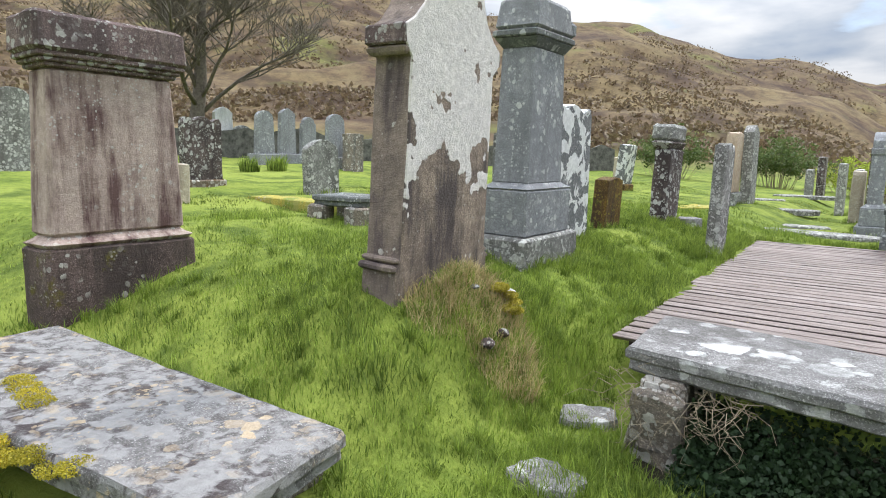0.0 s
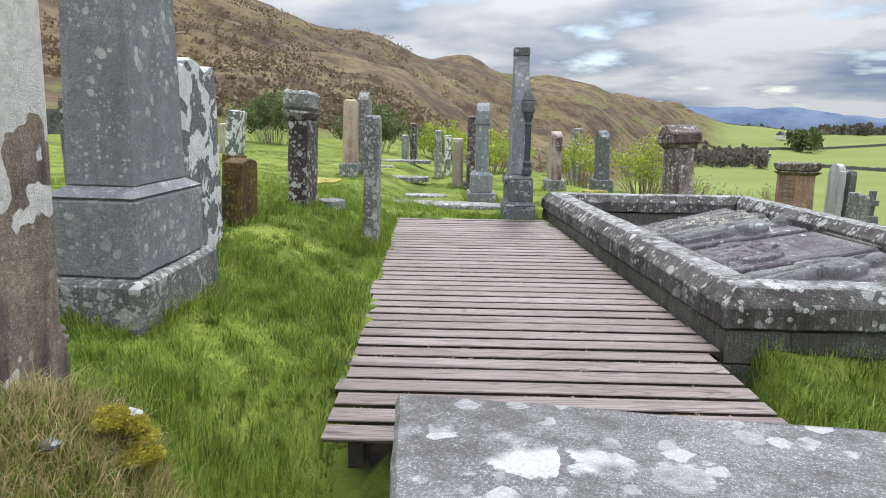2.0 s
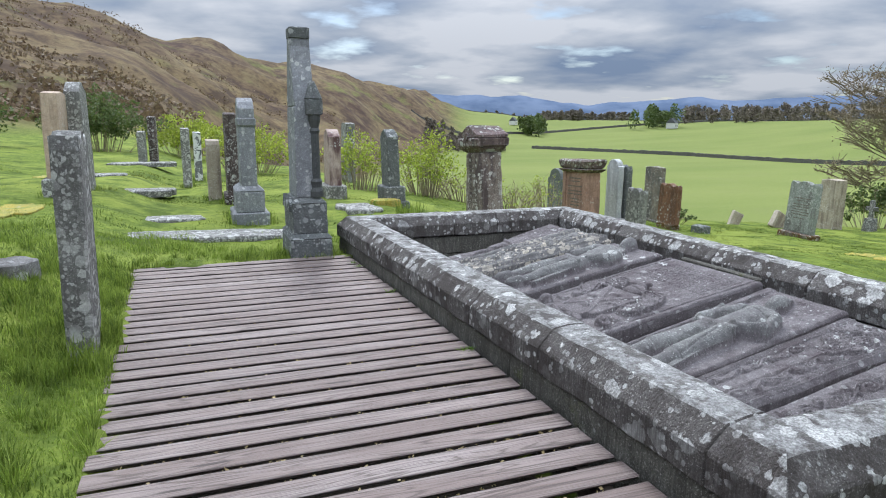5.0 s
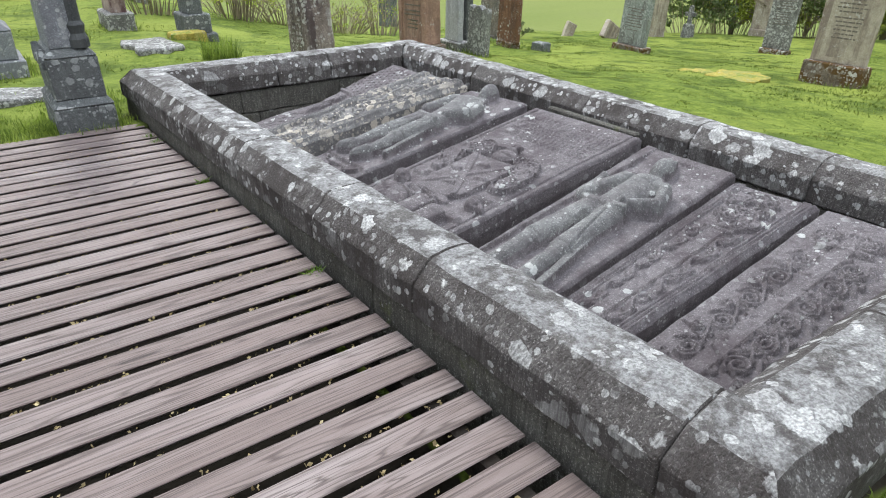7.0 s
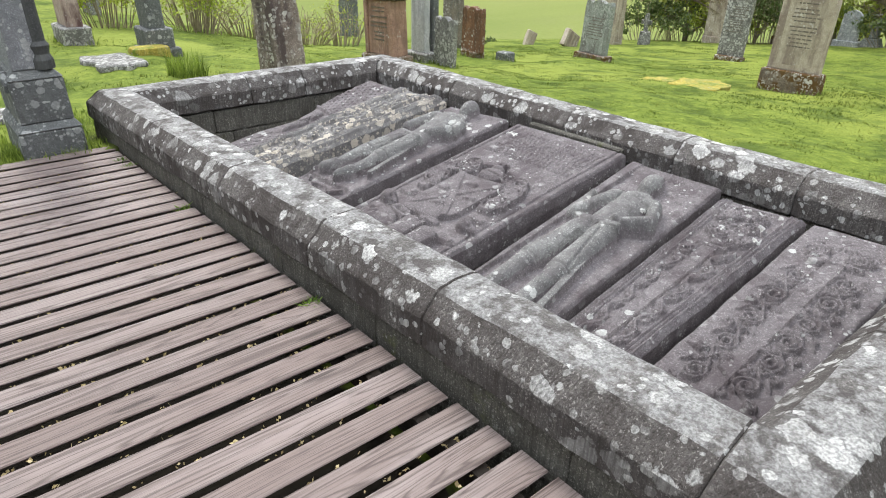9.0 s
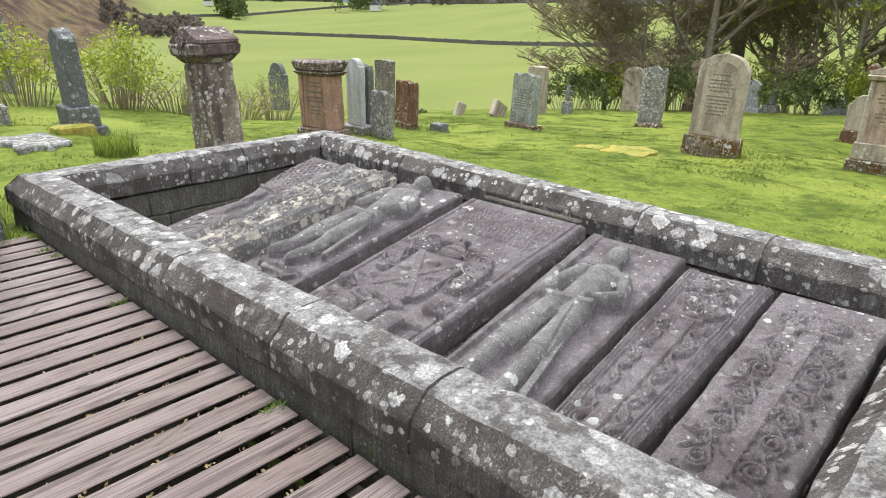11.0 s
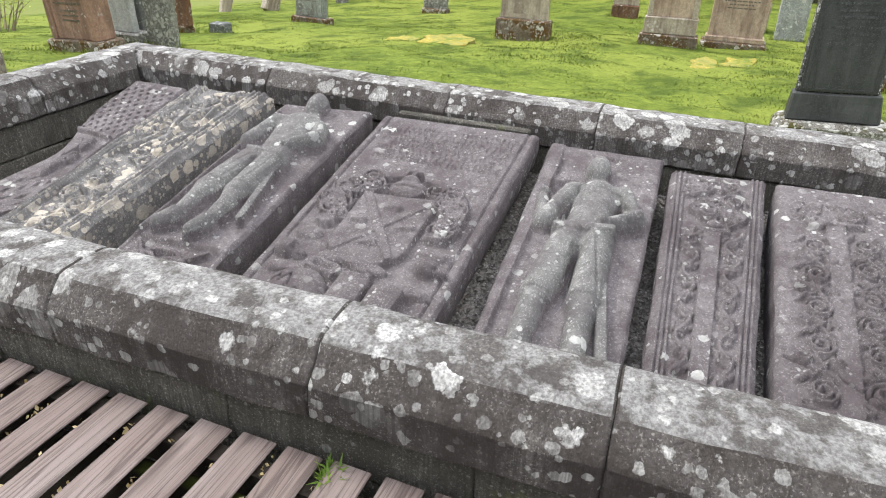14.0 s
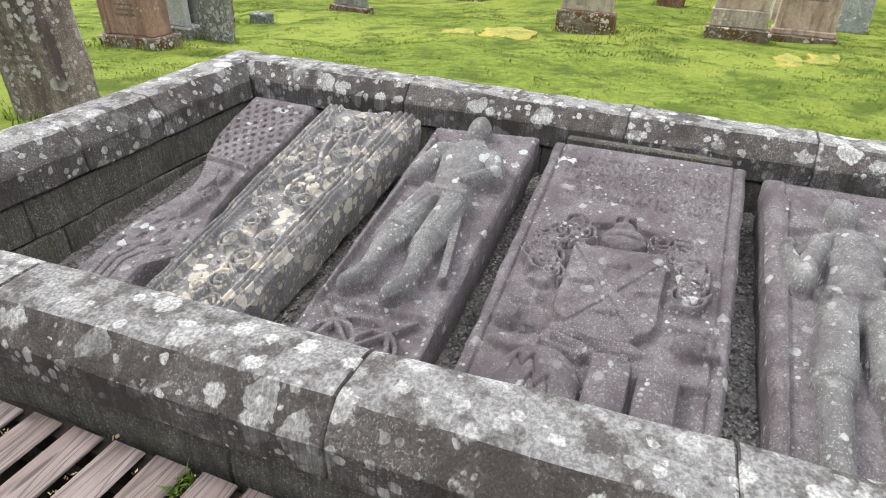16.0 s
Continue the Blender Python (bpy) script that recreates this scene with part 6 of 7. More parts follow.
def small_block(x, y, w, d, h, label, material, name="stone_block", lean=(0, 0), yaw=0):
    ob = thing(name, x, y, ground_z(x, y)[0], label, "stone", lean=lean, yaw=yaw)
    part("block", block(w, d, -0.06, h, 0.02, 0.014, x), material, ob)
    return ob


small_block(10.24, 15.59, 0.38, 0.28, 0.22, "small squared stone block in the grass", GRANITED)
small_block(16.23, 20.5, 0.14, 0.46, 0.50, "leaning pale stone post at the field edge", BUFF, lean=(0, 24))
small_block(17.0, 19.37, 0.20, 0.70, 0.52, "leaning pale stone slab at the field edge", BUFF, lean=(0, 30))


def stone_cross(x, y, s, label, material):
    ob = thing("stone_cross", x, y, ground_z(x, y)[0], label, "cross")
    part("base", block(0.34 * s, 0.28 * s, -0.08, 0.42 * s, 0.02, 0.01, x, (0.26 * s, 0.22 * s)), material, ob)
    part("shaft", block(0.12 * s, 0.10 * s, 0.418 * s, 0.95 * s, 0.012, 0.006, y), material, ob)
    part("arm", block(0.36 * s, 0.09 * s, 0.64 * s, 0.76 * s, 0.012, 0.006, x + y), material, ob)


stone_cross(21.58, 19.4, 1.22, "small grey stone cross on a block", GREYMOT)
stone_cross(10.6, 19.0, 1.3, "small dark stone cross", GRANITED)


def far_monument():
    ob = thing("grave_monument", 17.4, 5.6, ground_z(17.4, 5.6)[0], "tall grey-buff obelisk monument before the trees", "grave monument")
    part("base", block(1.1, 1.1, -0.1, 0.7, 0.02, 0.01, 1.0), BUFF, ob)
    part("pedestal", block(0.72, 0.72, 0.698, 1.5, 0.02, 0.01, 2.0, (0.66, 0.66)), BUFF, ob)
    part("cornice", block(0.8, 0.8, 1.498, 1.62, 0.02, 0.01, 3.0), BUFF, ob)
    part("shaft", block(0.50, 0.50, 1.618, 4.2, 0.02, 0.01, 4.0, (0.30, 0.30)), BUFF, ob)


far_monument()

# the western rows, seen at the start
headstone(-9.79, 6.42, 0.72, 1.20, 0.18, "scroll", DARKMOT, "dark red-brown headstone freckled with lichen", (0.8, 0.3, 0.14), BASEM, (0, 0), 0, 0, 101, face=1)
headstone(-22.4, 15.7, 0.9, 1.95, 0.2, "gable", WHITEST, "white gabled headstone by the wall", (1.0, 0.5, 0.4), BLUEG, (0, 0), 0, 0.1, 102, face=1)
headstone(-22.8, 16.9, 0.95, 1.32, 0.2, "round", GRANITED, "broad dark headstone by the wall", None, None, (0, 0), 0, 0, 103, face=1)
for i, (hx, hy, hh, sh) in enumerate(((-17.3, 13.7, 1.75, "round"), (-18.3, 15.5, 1.95, "gable"), (-18.4, 16.6, 1.74, "shoulder"), (-14.2, 13.9, 1.62, "round"))):
    pm = headstone(hx, hy, 0.74, hh, 0.18, sh, GRANITE, "blue-grey granite headstone on a stepped base in the western row", (1.0, 0.5, 0.34), GRANITE, (0, 0), 0, 0.1, 110 + i, face=1, group="granite headstones in the western row")
headstone(-13.66, 14.13, 0.74, 1.14, 0.18, "flat", BROWNLOW, "brown lichened headstone at the end of the western row", None, None, (0, 0), 0, 0, 120, face=1)
headstone(-7.57, 7.11, 0.66, 0.86, 0.15, "ogee", GREYMOT, "small grey headstone thick with lichen", None, None, (2, 0), 0, 0, 121, face=1)
headstone(-14.27, 5.22, 0.8, 1.64, 0.2, "round", GREYMOT, "grey rounded headstone far to the west", None, None, (0, 0), 0, 0, 122, face=1)
headstone(-15.8, 4.6, 0.8, 1.7, 0.2, "round", GRANITED, "dark headstone far to the west", None, None, (0, 0), 0, 0, 123, face=1)
headstone(-7.84, 21.1, 0.7, 0.9, 0.3, "flat", BUFF, "small square buff headstone in the grass", None, None, (0, 0), 0, 0, 124, face=1)
headstone(-6.2, 16.8, 0.7, 1.25, 0.24, "flat", WHITECR, "leaning white-crusted headstone on the lawn", (0.7, 0.36, 0.2), MOSSY, (0, 6), 0, 0, 125, face=1)


def table_tomb(corners, z, thick, label, material, z_ground, leg_mat=BROWNLOW, seed=0.0):
    """A flat grave slab carried on low stone supports."""
    cx, cy = sum(c[0] for c in corners) / 4, sum(c[1] for c in corners) / 4
    ob = thing("table_tomb", cx, cy, z_ground, label, "table tomb")
    zt = z - z_ground
    n = 16

    def ring(ins, zz, wobble=0.0):
        out = []
        for i in range(4):
            a, b = Vector(corners[i]), Vector(corners[(i + 1) % 4])
            for k in range(n):
                p = a + (b - a) * (k / n)
                c = Vector((cx, cy))
                q = p + (c - p).normalized() * ins
                out.append((q.x - cx, q.y - cy, zz))
        return out
    v, f = loft([ring(0.05, zt - thick), ring(0.02, zt - thick + 0.015), ring(0.025, zt - thick * 0.55), ring(0.0, zt - thick * 0.45), ring(0.0, zt - 0.02), ring(0.018, zt)], 0.010, 6.0, seed)
    part("slab", (v, f), material, ob)
    for i in range(4):
        a = Vector(corners[i]) * 0.80 + Vector((cx, cy)) * 0.20
        leg = part("support", block(0.22, 0.22, -0.1, zt - thick + 0.01, 0.02, 0.015, seed + i), leg_mat, ob)
        leg.location = (a.x - cx, a.y - cy, 0)
    return ob


table_tomb([(-1.05, 3.02), (1.05, 2.72), (1.12, 3.52), (-1.10, 3.82)], 0.60, 0.13, "grey table tomb slab with white lichen over ivy", TOMB, 0.20, seed=3.0)
table_tomb([(-1.60, 1.02), (-1.74, 1.76), (-4.3, 1.75), (-4.2, 0.75)], 0.40, 0.14, "pale grey table tomb slab with ochre lichen and yellow moss", TOMBY, 0.10, seed=7.0)
small_block(-7.7, 4.6, 0.34, 0.34, 0.50, "short stone pillar of a table tomb", BUFF, "stone_pillar")
table_tomb([(-4.5, 4.75), (-4.5, 5.3), (-5.2, 5.3), (-5.2, 4.75)], 1.10, 0.12, "low dark table tomb in the grass", GRANITED, 0.70, seed=9.0)


def flat_stone(x, y, w, d, label, material, z=None, yaw=0, h=0.05, seed=0.0, ragged=0.16):
    """A sunken stone of uneven outline."""
    zz = ground_z(x, y)[0] if z is None else z
    ob = thing("flat_stone", x, y, zz, label, "ledger stone", "flat stones in the grass", yaw=yaw)
    rings = []
    for s, q in ((1.0, -0.08), (1.0, h * 0.5), (0.96, h * 0.9), (0.80, h), (0.40, h * 1.02)):
        ring = []
        for i in range(28):
            a = 2 * math.pi * i / 28
            c, t = math.cos(a), math.sin(a)
            k = 1 / max(abs(c), abs(t)) ** 0.7
            k *= s * (1 + ragged * noise.noise(Vector((c * 2.2, t * 2.2, seed + x))) * 1.6)
            ring.append((c * k * d / 2, t * k * w / 2, q))
        rings.append(ring)
    part("slab", loft(rings, 0.008, 6.0, seed), material, ob)


flat_stone(-1.33, 3.27, 0.27, 0.32, "pale flat stone trodden into the path", TOMB, yaw=20, h=0.055)
flat_stone(-1.19, 2.47, 0.26, 0.34, "pale flat stone trodden into the path", TOMB, yaw=-15, h=0.055)
flat_stone(-2.35, 9.0, 0.34, 0.30, "broken pale stone beside a headstone", TOMB, yaw=30, h=0.08)
flat_stone(-0.9, 11.6, 2.2, 0.55, "long grey ledger stone sunk in the turf", GREYMOT, yaw=80, h=0.06)
flat_stone(1.35, 13.6, 0.9, 0.6, "pale ledger stone with yellow moss", GREYMOT, yaw=5, h=0.05)
flat_stone(-6.35, 5.55, 2.0, 0.40, "long ledger stone under bright yellow moss", LICHENY, yaw=84, h=0.13)
flat_stone(4.75, 4.05, 0.75, 1.3, "grey ledger stone edged with yellow moss", GREYMOT, yaw=0, h=0.03)
flat_stone(1.9, 14.0, 0.35, 0.5, "ledger stone under yellow moss", LICHENY, yaw=0, h=0.10)
for fx, fy, fw, fd in ((9.90, 10.47, 0.8, 0.9), (10.05, 11.37, 0.5, 0.7), (9.91, 6.27, 0.35, 0.9), (10.43, 5.73, 0.45, 0.9), (-3.2, 12.6, 1.1, 0.5), (-3.6, 17.5, 1.5, 0.9)):
    flat_stone(fx, fy, fw, fd, "ledger stone under yellow moss and lichen", LICHENY, h=0.022, seed=fx, ragged=0.4)
for fx, fy, fw, fd in ((-1.6, 13.5, 0.5, 1.2), (-2.2, 16.5, 0.6, 1.5), (-3.4, 19.5, 0.6, 1.6), (-2.6, 24.0, 0.7, 1.8)):
    flat_stone(fx, fy, fw, fd, "grey ledger stone sunk in mossy turf", GREYMOT, h=0.04, seed=fx)


def small_urn_stone(x, y):
    ob = thing("grave_marker", x, y, ground_z(x, y)[0], "small pale pointed stone marker before the wood", "grave marker")
    part("base", block(0.8, 0.8, -0.1, 0.35, 0.04, 0.02, 1.0, (0.55, 0.55)), BLUEG, ob)
    part("shaft", block(0.40, 0.40, 0.348, 1.25, 0.04, 0.02, 2.0, (0.26, 0.26)), BLUEG, ob)


small_urn_stone(29.0, 14.0)


FIELD_WALLS = (((163, 305), (201, 229), (210, 152), (204, 117)), ((120, 380), (200, 400), (430, 450), (505, 444), (470, 300)), ((245, 643), (700, 800)))

# ---- distance: dykes, woods and a farmhouse ----
def dyke(name, pts, h, w, label, kind="structure"):
    verts, faces, rnd = [], [], random.Random(len(pts))
    n = 0
    for (a, b) in zip(pts, pts[1:]):
        a, b = Vector(a), Vector(b)
        m = max(4, int((b - a).length / max(0.5, h * 0.6)))
        side = Vector((-(b - a).y, (b - a).x)).normalized() * w / 2
        for i in range(m + (1 if b == Vector(pts[-1]) else 0)):
            p = a + (b - a) * i / m
            z = land(p.x, p.y)[0]
            hh = h * rnd.uniform(0.82, 1.12)
            verts += [(p.x - side.x, p.y - side.y, z - 0.3), (p.x - side.x * 0.7, p.y - side.y * 0.7, z + hh), (p.x + side.x * 0.7, p.y + side.y * 0.7, z + hh * rnd.uniform(0.92, 1.05)), (p.x + side.x, p.y + side.y, z - 0.3)]
            n += 1
    for i in range(n - 1):
        for j in range(3):
            faces.append((i * 4 + j, i * 4 + j + 1, i * 4 + j + 5, i * 4 + j + 4))
    faces += [(0, 1, 2, 3), (n * 4 - 4, n * 4 - 1, n * 4 - 2, n * 4 - 3)]
    return tagged(new(name, mesh_from(name, verts, faces, DYKE)), label, "stone wall", kind=kind)


dyke("boundary_wall", [(-27, -2), (-24.5, 8), (-22.0, 16.5), (-18.5, 24.5), (-12.0, 31.0)], 1.15, 0.6, "dry-stone boundary wall at the foot of the hill")
for i, pts in enumerate(FIELD_WALLS):
    dyke("field_wall", pts, 1.5, 1.3, "dark dry-stone field wall across the green valley")


def tri_mesh(name, verts, tris, material):
    me = bpy.data.meshes.new(name)
    verts = np.asarray(verts, np.float32).reshape(-1, 3)
    tris = np.asarray(tris, np.int32).reshape(-1, 3)
    me.vertices.add(len(verts)), me.vertices.foreach_set("co", verts.ravel())
    me.loops.add(tris.size), me.loops.foreach_set("vertex_index", tris.ravel())
    me.polygons.add(len(tris)), me.polygons.foreach_set("loop_start", np.arange(0, tris.size, 3, dtype=np.int32))
    me.update(calc_edges=True)
    me.materials.append(material)
    return me


def leaf_cloud(centres, radii, count, size, rs, flat=0.6):
    """Small leaves strewn through ellipsoids: each a pair of triangles."""
    V, T = [], []
    for c, r in zip(centres, radii):
        p = rs.normal(size=(count, 3))
        p /= np.linalg.norm(p, axis=1)[:, None]
        p *= rs.uniform(0.25, 1.0, (count, 1)) ** 0.5
        p = p * np.array(r) + np.array(c)
        a = rs.normal(size=(count, 3))
        a /= np.linalg.norm(a, axis=1)[:, None]
        b = np.cross(a, rs.normal(size=(count, 3)))
        b /= np.linalg.norm(b, axis=1)[:, None] + 1e-6
        s = size * rs.uniform(0.5, 1.3, (count, 1))
        q = np.stack([p - a * s, p + b * s * flat, p + a * s, p - b * s * flat], 1)
        V.append(q.reshape(-1, 3))
    V = np.concatenate(V)
    k = np.arange(len(V) // 4)[:, None] * 4
    T = np.concatenate([k + np.array([0, 1, 2]), k + np.array([0, 2, 3])], 1).reshape(-1, 3)
    return V, T


def far_wood(name, a0, a1, d0, d1, n, hgt, seed, label, material=WOODS, leaf=1.1):
    rs = np.random.RandomState(seed)
    cs, rr = [], []
    for _ in range(n):
        a, d = radians(rs.uniform(a0, a1)), rs.uniform(d0, d1)
        x, y = MX - math.sin(a) * d, MY + math.cos(a) * d
        h = hgt * rs.uniform(0.6, 1.2)
        z = land(x, y)[0]
        for k in range(3):
            f = (0.35, 0.6, 0.82)[k]
            cs.append((x + rs.uniform(-1, 1) * h * 0.12, y + rs.uniform(-1, 1) * h * 0.12, z + h * f))
            w = h * (0.34, 0.30, 0.18)[k] * rs.uniform(0.8, 1.2)
            rr.append((w, w, h * (0.36, 0.28, 0.2)[k]))
    V, T = leaf_cloud(cs, rr, 60, leaf, rs)
    return tagged(new(name, tri_mesh(name, V, T, material)), label, "woodland", kind="stuff")


far_wood("far_wood", -41, -57, 560, 700, 110, 13, 1, "bare brown woodland across the valley")
far_wood("far_wood", -29, -37, 620, 780, 60, 9, 2, "bare woodland along the far fields")
far_wood("far_wood", -19, -26, 300, 400, 130, 5.5, 3, "grey-brown trees at the foot of the moor", leaf=0.6)
far_wood("far_wood", -36.5, -40.5, 480, 540, 14, 15, 4, "dark evergreens round a farmhouse", DARKLEAF)
far_wood("far_wood", -27.5, -29.5, 430, 470, 10, 12, 5, "dark clump of evergreens by the fields", DARKLEAF)
far_wood("far_wood", -20, -58, 900, 1300, 120, 6, 6, "hazy line of distant woods")


def farmhouse(heading, d, s, label):
    a = radians(heading)
    x, y = MX - math.sin(a) * d, MY + math.cos(a) * d
    ob = thing("farmhouse", x, y, land(x, y)[0], label, "house", yaw=heading + 80)
    part("wall", block(6 * s, 14 * s, 0, 4 * s, 0.05, 0), WHITEWASH, ob)
    part("roof", loft([rect(6.6 * s, 14.4 * s, 4 * s - 0.02, 0.1), rect(0.4, 13.6 * s, 7.5 * s, 0.05)]), ROOF, ob)
    for k in (-1, 0, 1):
        part("window", strip_box(k * 4 * s - 0.5 * s, k * 4 * s + 0.5 * s, -3.06 * s, -2.95 * s, 1.4 * s, 2.8 * s), ROOF, ob)


farmhouse(-40.2, 500, 1.0, "pale farmhouse with a slate roof among evergreens")
farmhouse(-26.8, 520, 0.8, "small white house beyond the fields")


# ---- scrub on the moor ----
def moor_scrub():
    rs = np.random.RandomState(12)
    cs, rr = [], []
    while len(cs) < 5200:
        a, d = rs.uniform(-14, 86), 44 * (230 / 44) ** rs.uniform(0, 1)
        x, y = MX - math.sin(radians(a)) * d, MY + math.cos(radians(a)) * d
        z, hill, _ = land(x, y)
        if hill < 0.7 or noise.noise(Vector((x, y, 0)) * 0.035) < -0.12:
            continue
        s = rs.uniform(0.25, 0.9) * (1 + d / 150)
        cs.append((x, y, z + s * 0.25)), rr.append((s * 1.5, s * 1.5, s * 0.6))
    V, T = leaf_cloud(cs, rr, 12, 0.28, rs, 0.7)
    tagged(new("moor_scrub", tri_mesh("moor_scrub", V, T, SCRUB)), "brown bracken and heather on the moor", "scrub", kind="stuff")


moor_scrub()


# ---- trees and bushes ----
def grow(seed, height, trunk_r, spread, levels, kids, slim=1.0, lean=0.0, twig_len=1.0, start=0.25, droop=0.0):
    """Branches as (points, radii, level), from a trunk of that height."""
    rnd = random.Random(seed)
    out = []

    def branch(p, d, ln, r, lev):
        n = 5 if lev < 2 else (3 if lev == 2 else 2)
        pts, rad = [p.copy()], [r]
        q, dd = p.copy(), d.normalized()
        for i in range(n):
            dd = (dd + Vector((rnd.uniform(-1, 1), rnd.uniform(-1, 1), rnd.uniform(-0.6, 0.9) - droop * lev)) * (0.10 if lev == 0 else 0.22)).normalized()
            q = q + dd * ln / n
            pts.append(q.copy())
            rad.append(r * (1 - 0.72 * (i + 1) / n))
        if lev >= levels and lev > 3:
            out.append(([pts[0], pts[-1]], [rad[0], rad[-1]], lev))
            return
        out.append((pts, rad, lev))
        if lev >= levels:
            return
        m = kids[lev]
        for k in range(m):
            f = start + (1 - start) * (k + rnd.uniform(0.2, 0.9)) / m if lev == 0 else rnd.uniform(0.2, 1.0)
            i = min(n - 1, int(f * n))
            base = pts[i].lerp(pts[i + 1], f * n - i)
            ang = rnd.uniform(0, 2 * math.pi) if lev == 0 else rnd.uniform(0, 2 * math.pi)
            out_d = Vector((math.cos(ang), math.sin(ang), 0))
            nd = (dd * rnd.uniform(0.35, 0.8) + out_d * spread * rnd.uniform(0.5, 1.0) + Vector((0, 0, 0.25 - droop))).normalized()
            branch(base, nd, ln * rnd.uniform(0.42, 0.68) * (1.15 - 0.45 * f), rad[i] * rnd.uniform(0.45, 0.65) * (slim if lev == 0 else 1.0), lev + 1)
    branch(Vector((0, 0, -0.3)), Vector((lean, 0, 1)), height, trunk_r, 0)
    return out


def tree_meshes(seed, height, trunk_r, spread, levels, kids, leaves=0, leaf=0.05, leaf_mat=LEAF, min_r=0.006, bark=BARK, twig=TWIG, **kw):
    wood_v, twig_v = [], []
    tips = []
    for pts, rad, lev in grow(seed, height, trunk_r, spread, levels, kids, **kw):
        rad = [max(min_r, r) for r in rad]
        rings = tube(pts, rad, 8 if lev == 0 else 5 if lev == 1 else 3)
        (wood_v if lev <= 1 else twig_v).append(loft(rings))
        if lev >= levels - 1:
            tips += [tuple(p) for p in pts[1:]]
    a = mesh_from("trunk", *joined(wood_v), bark, True)
    b = mesh_from("crown", *joined(twig_v), twig)
    c = None
    if leaves:
        rs = np.random.RandomState(seed)
        pick = [tips[i] for i in rs.randint(0, len(tips), min(leaves, 6 * len(tips)) // 5)]
        V, T = leaf_cloud(pick, [(0.16, 0.16, 0.16)] * len(pick), 5, leaf, rs)
        c = tri_mesh("leaves", V, T, leaf_mat)
    return a, b, c


def plant(name, meshes, x, y, label, category, scale=1.0, yaw=0.0, group="", z=None):
    ob = thing(name, x, y, land(x, y)[0] - 0.05 if z is None else z, label, category, group, yaw=yaw)
    ob.scale = (scale, scale, scale)
    part("trunk", meshes[0], BARK, ob)
    part("crown", meshes[1], TWIG, ob, "fine bare twigs")
    if meshes[2]:
        part("leaves", meshes[2], LEAF, ob, "sparse young leaves")
    return ob


plant("bare_tree", tree_meshes(5, 8.0, 0.34, 1.05, 4, (19, 10, 6, 4), 2000, 0.03, BUDS, bark=DARKBARK, twig=DARKBARK, start=0.20, min_r=0.013, slim=0.55), -22.6, 14.6, "large spreading tree, bare but for buds, behind the wall", "tree", yaw=40)
TREE_A = tree_meshes(21, 9.0, 0.20, 0.85, 4, (12, 7, 5, 3), 15000, 0.080, LEAF, start=0.2, min_r=0.011)
TREE_B = tree_meshes(33, 10.5, 0.24, 0.75, 4, (12, 7, 5, 3), 16000, 0.080, LEAF, start=0.25, min_r=0.011)
TREE_C = tree_meshes(47, 6.0, 0.10, 1.25, 4, (16, 10, 7, 3), 9000, 0.035, BUDS, start=0.05, droop=0.05, min_r=0.012)
EVER = tree_meshes(52, 7.5, 0.16, 0.8, 3, (12, 6, 4), 6000, 0.11, DARKLEAF, start=0.1, min_r=0.012)


def place_woods():
    rnd = random.Random(8)
    a = -60.0
    i = 0
    while a > -122:
        d = rnd.uniform(30, 36)
        x, y = -0.5 - math.sin(radians(a)) * d, 5 + math.cos(radians(a)) * d
        young = a > -66
        m = TREE_C if young or i % 6 == 0 else (TREE_A if i % 2 else TREE_B)
        plant("woodland_tree", m, x, y, "spreading leafless shrubby tree at the wood's edge" if m is TREE_C else "woodland tree just coming into yellow-green leaf", "tree", rnd.uniform(0.85, 1.15), rnd.uniform(0, 360), "trees of the eastern wood")
        if not young and i % 2:
            d2 = d + rnd.uniform(4, 9)
            x, y = -0.5 - math.sin(radians(a - 1.5)) * d2, 5 + math.cos(radians(a - 1.5)) * d2
            e = EVER if i % 8 == 5 else (TREE_B if i % 4 == 1 else TREE_A)
            plant("evergreen_tree" if e is EVER else "woodland_tree", e, x, y, "dense dark evergreen in the wood" if e is EVER else "woodland tree just coming into yellow-green leaf", "tree", rnd.uniform(0.9, 1.3), rnd.uniform(0, 360), "" if e is EVER else "trees of the eastern wood")
        a -= rnd.uniform(2.0, 3.3)
        i += 1


place_woods()


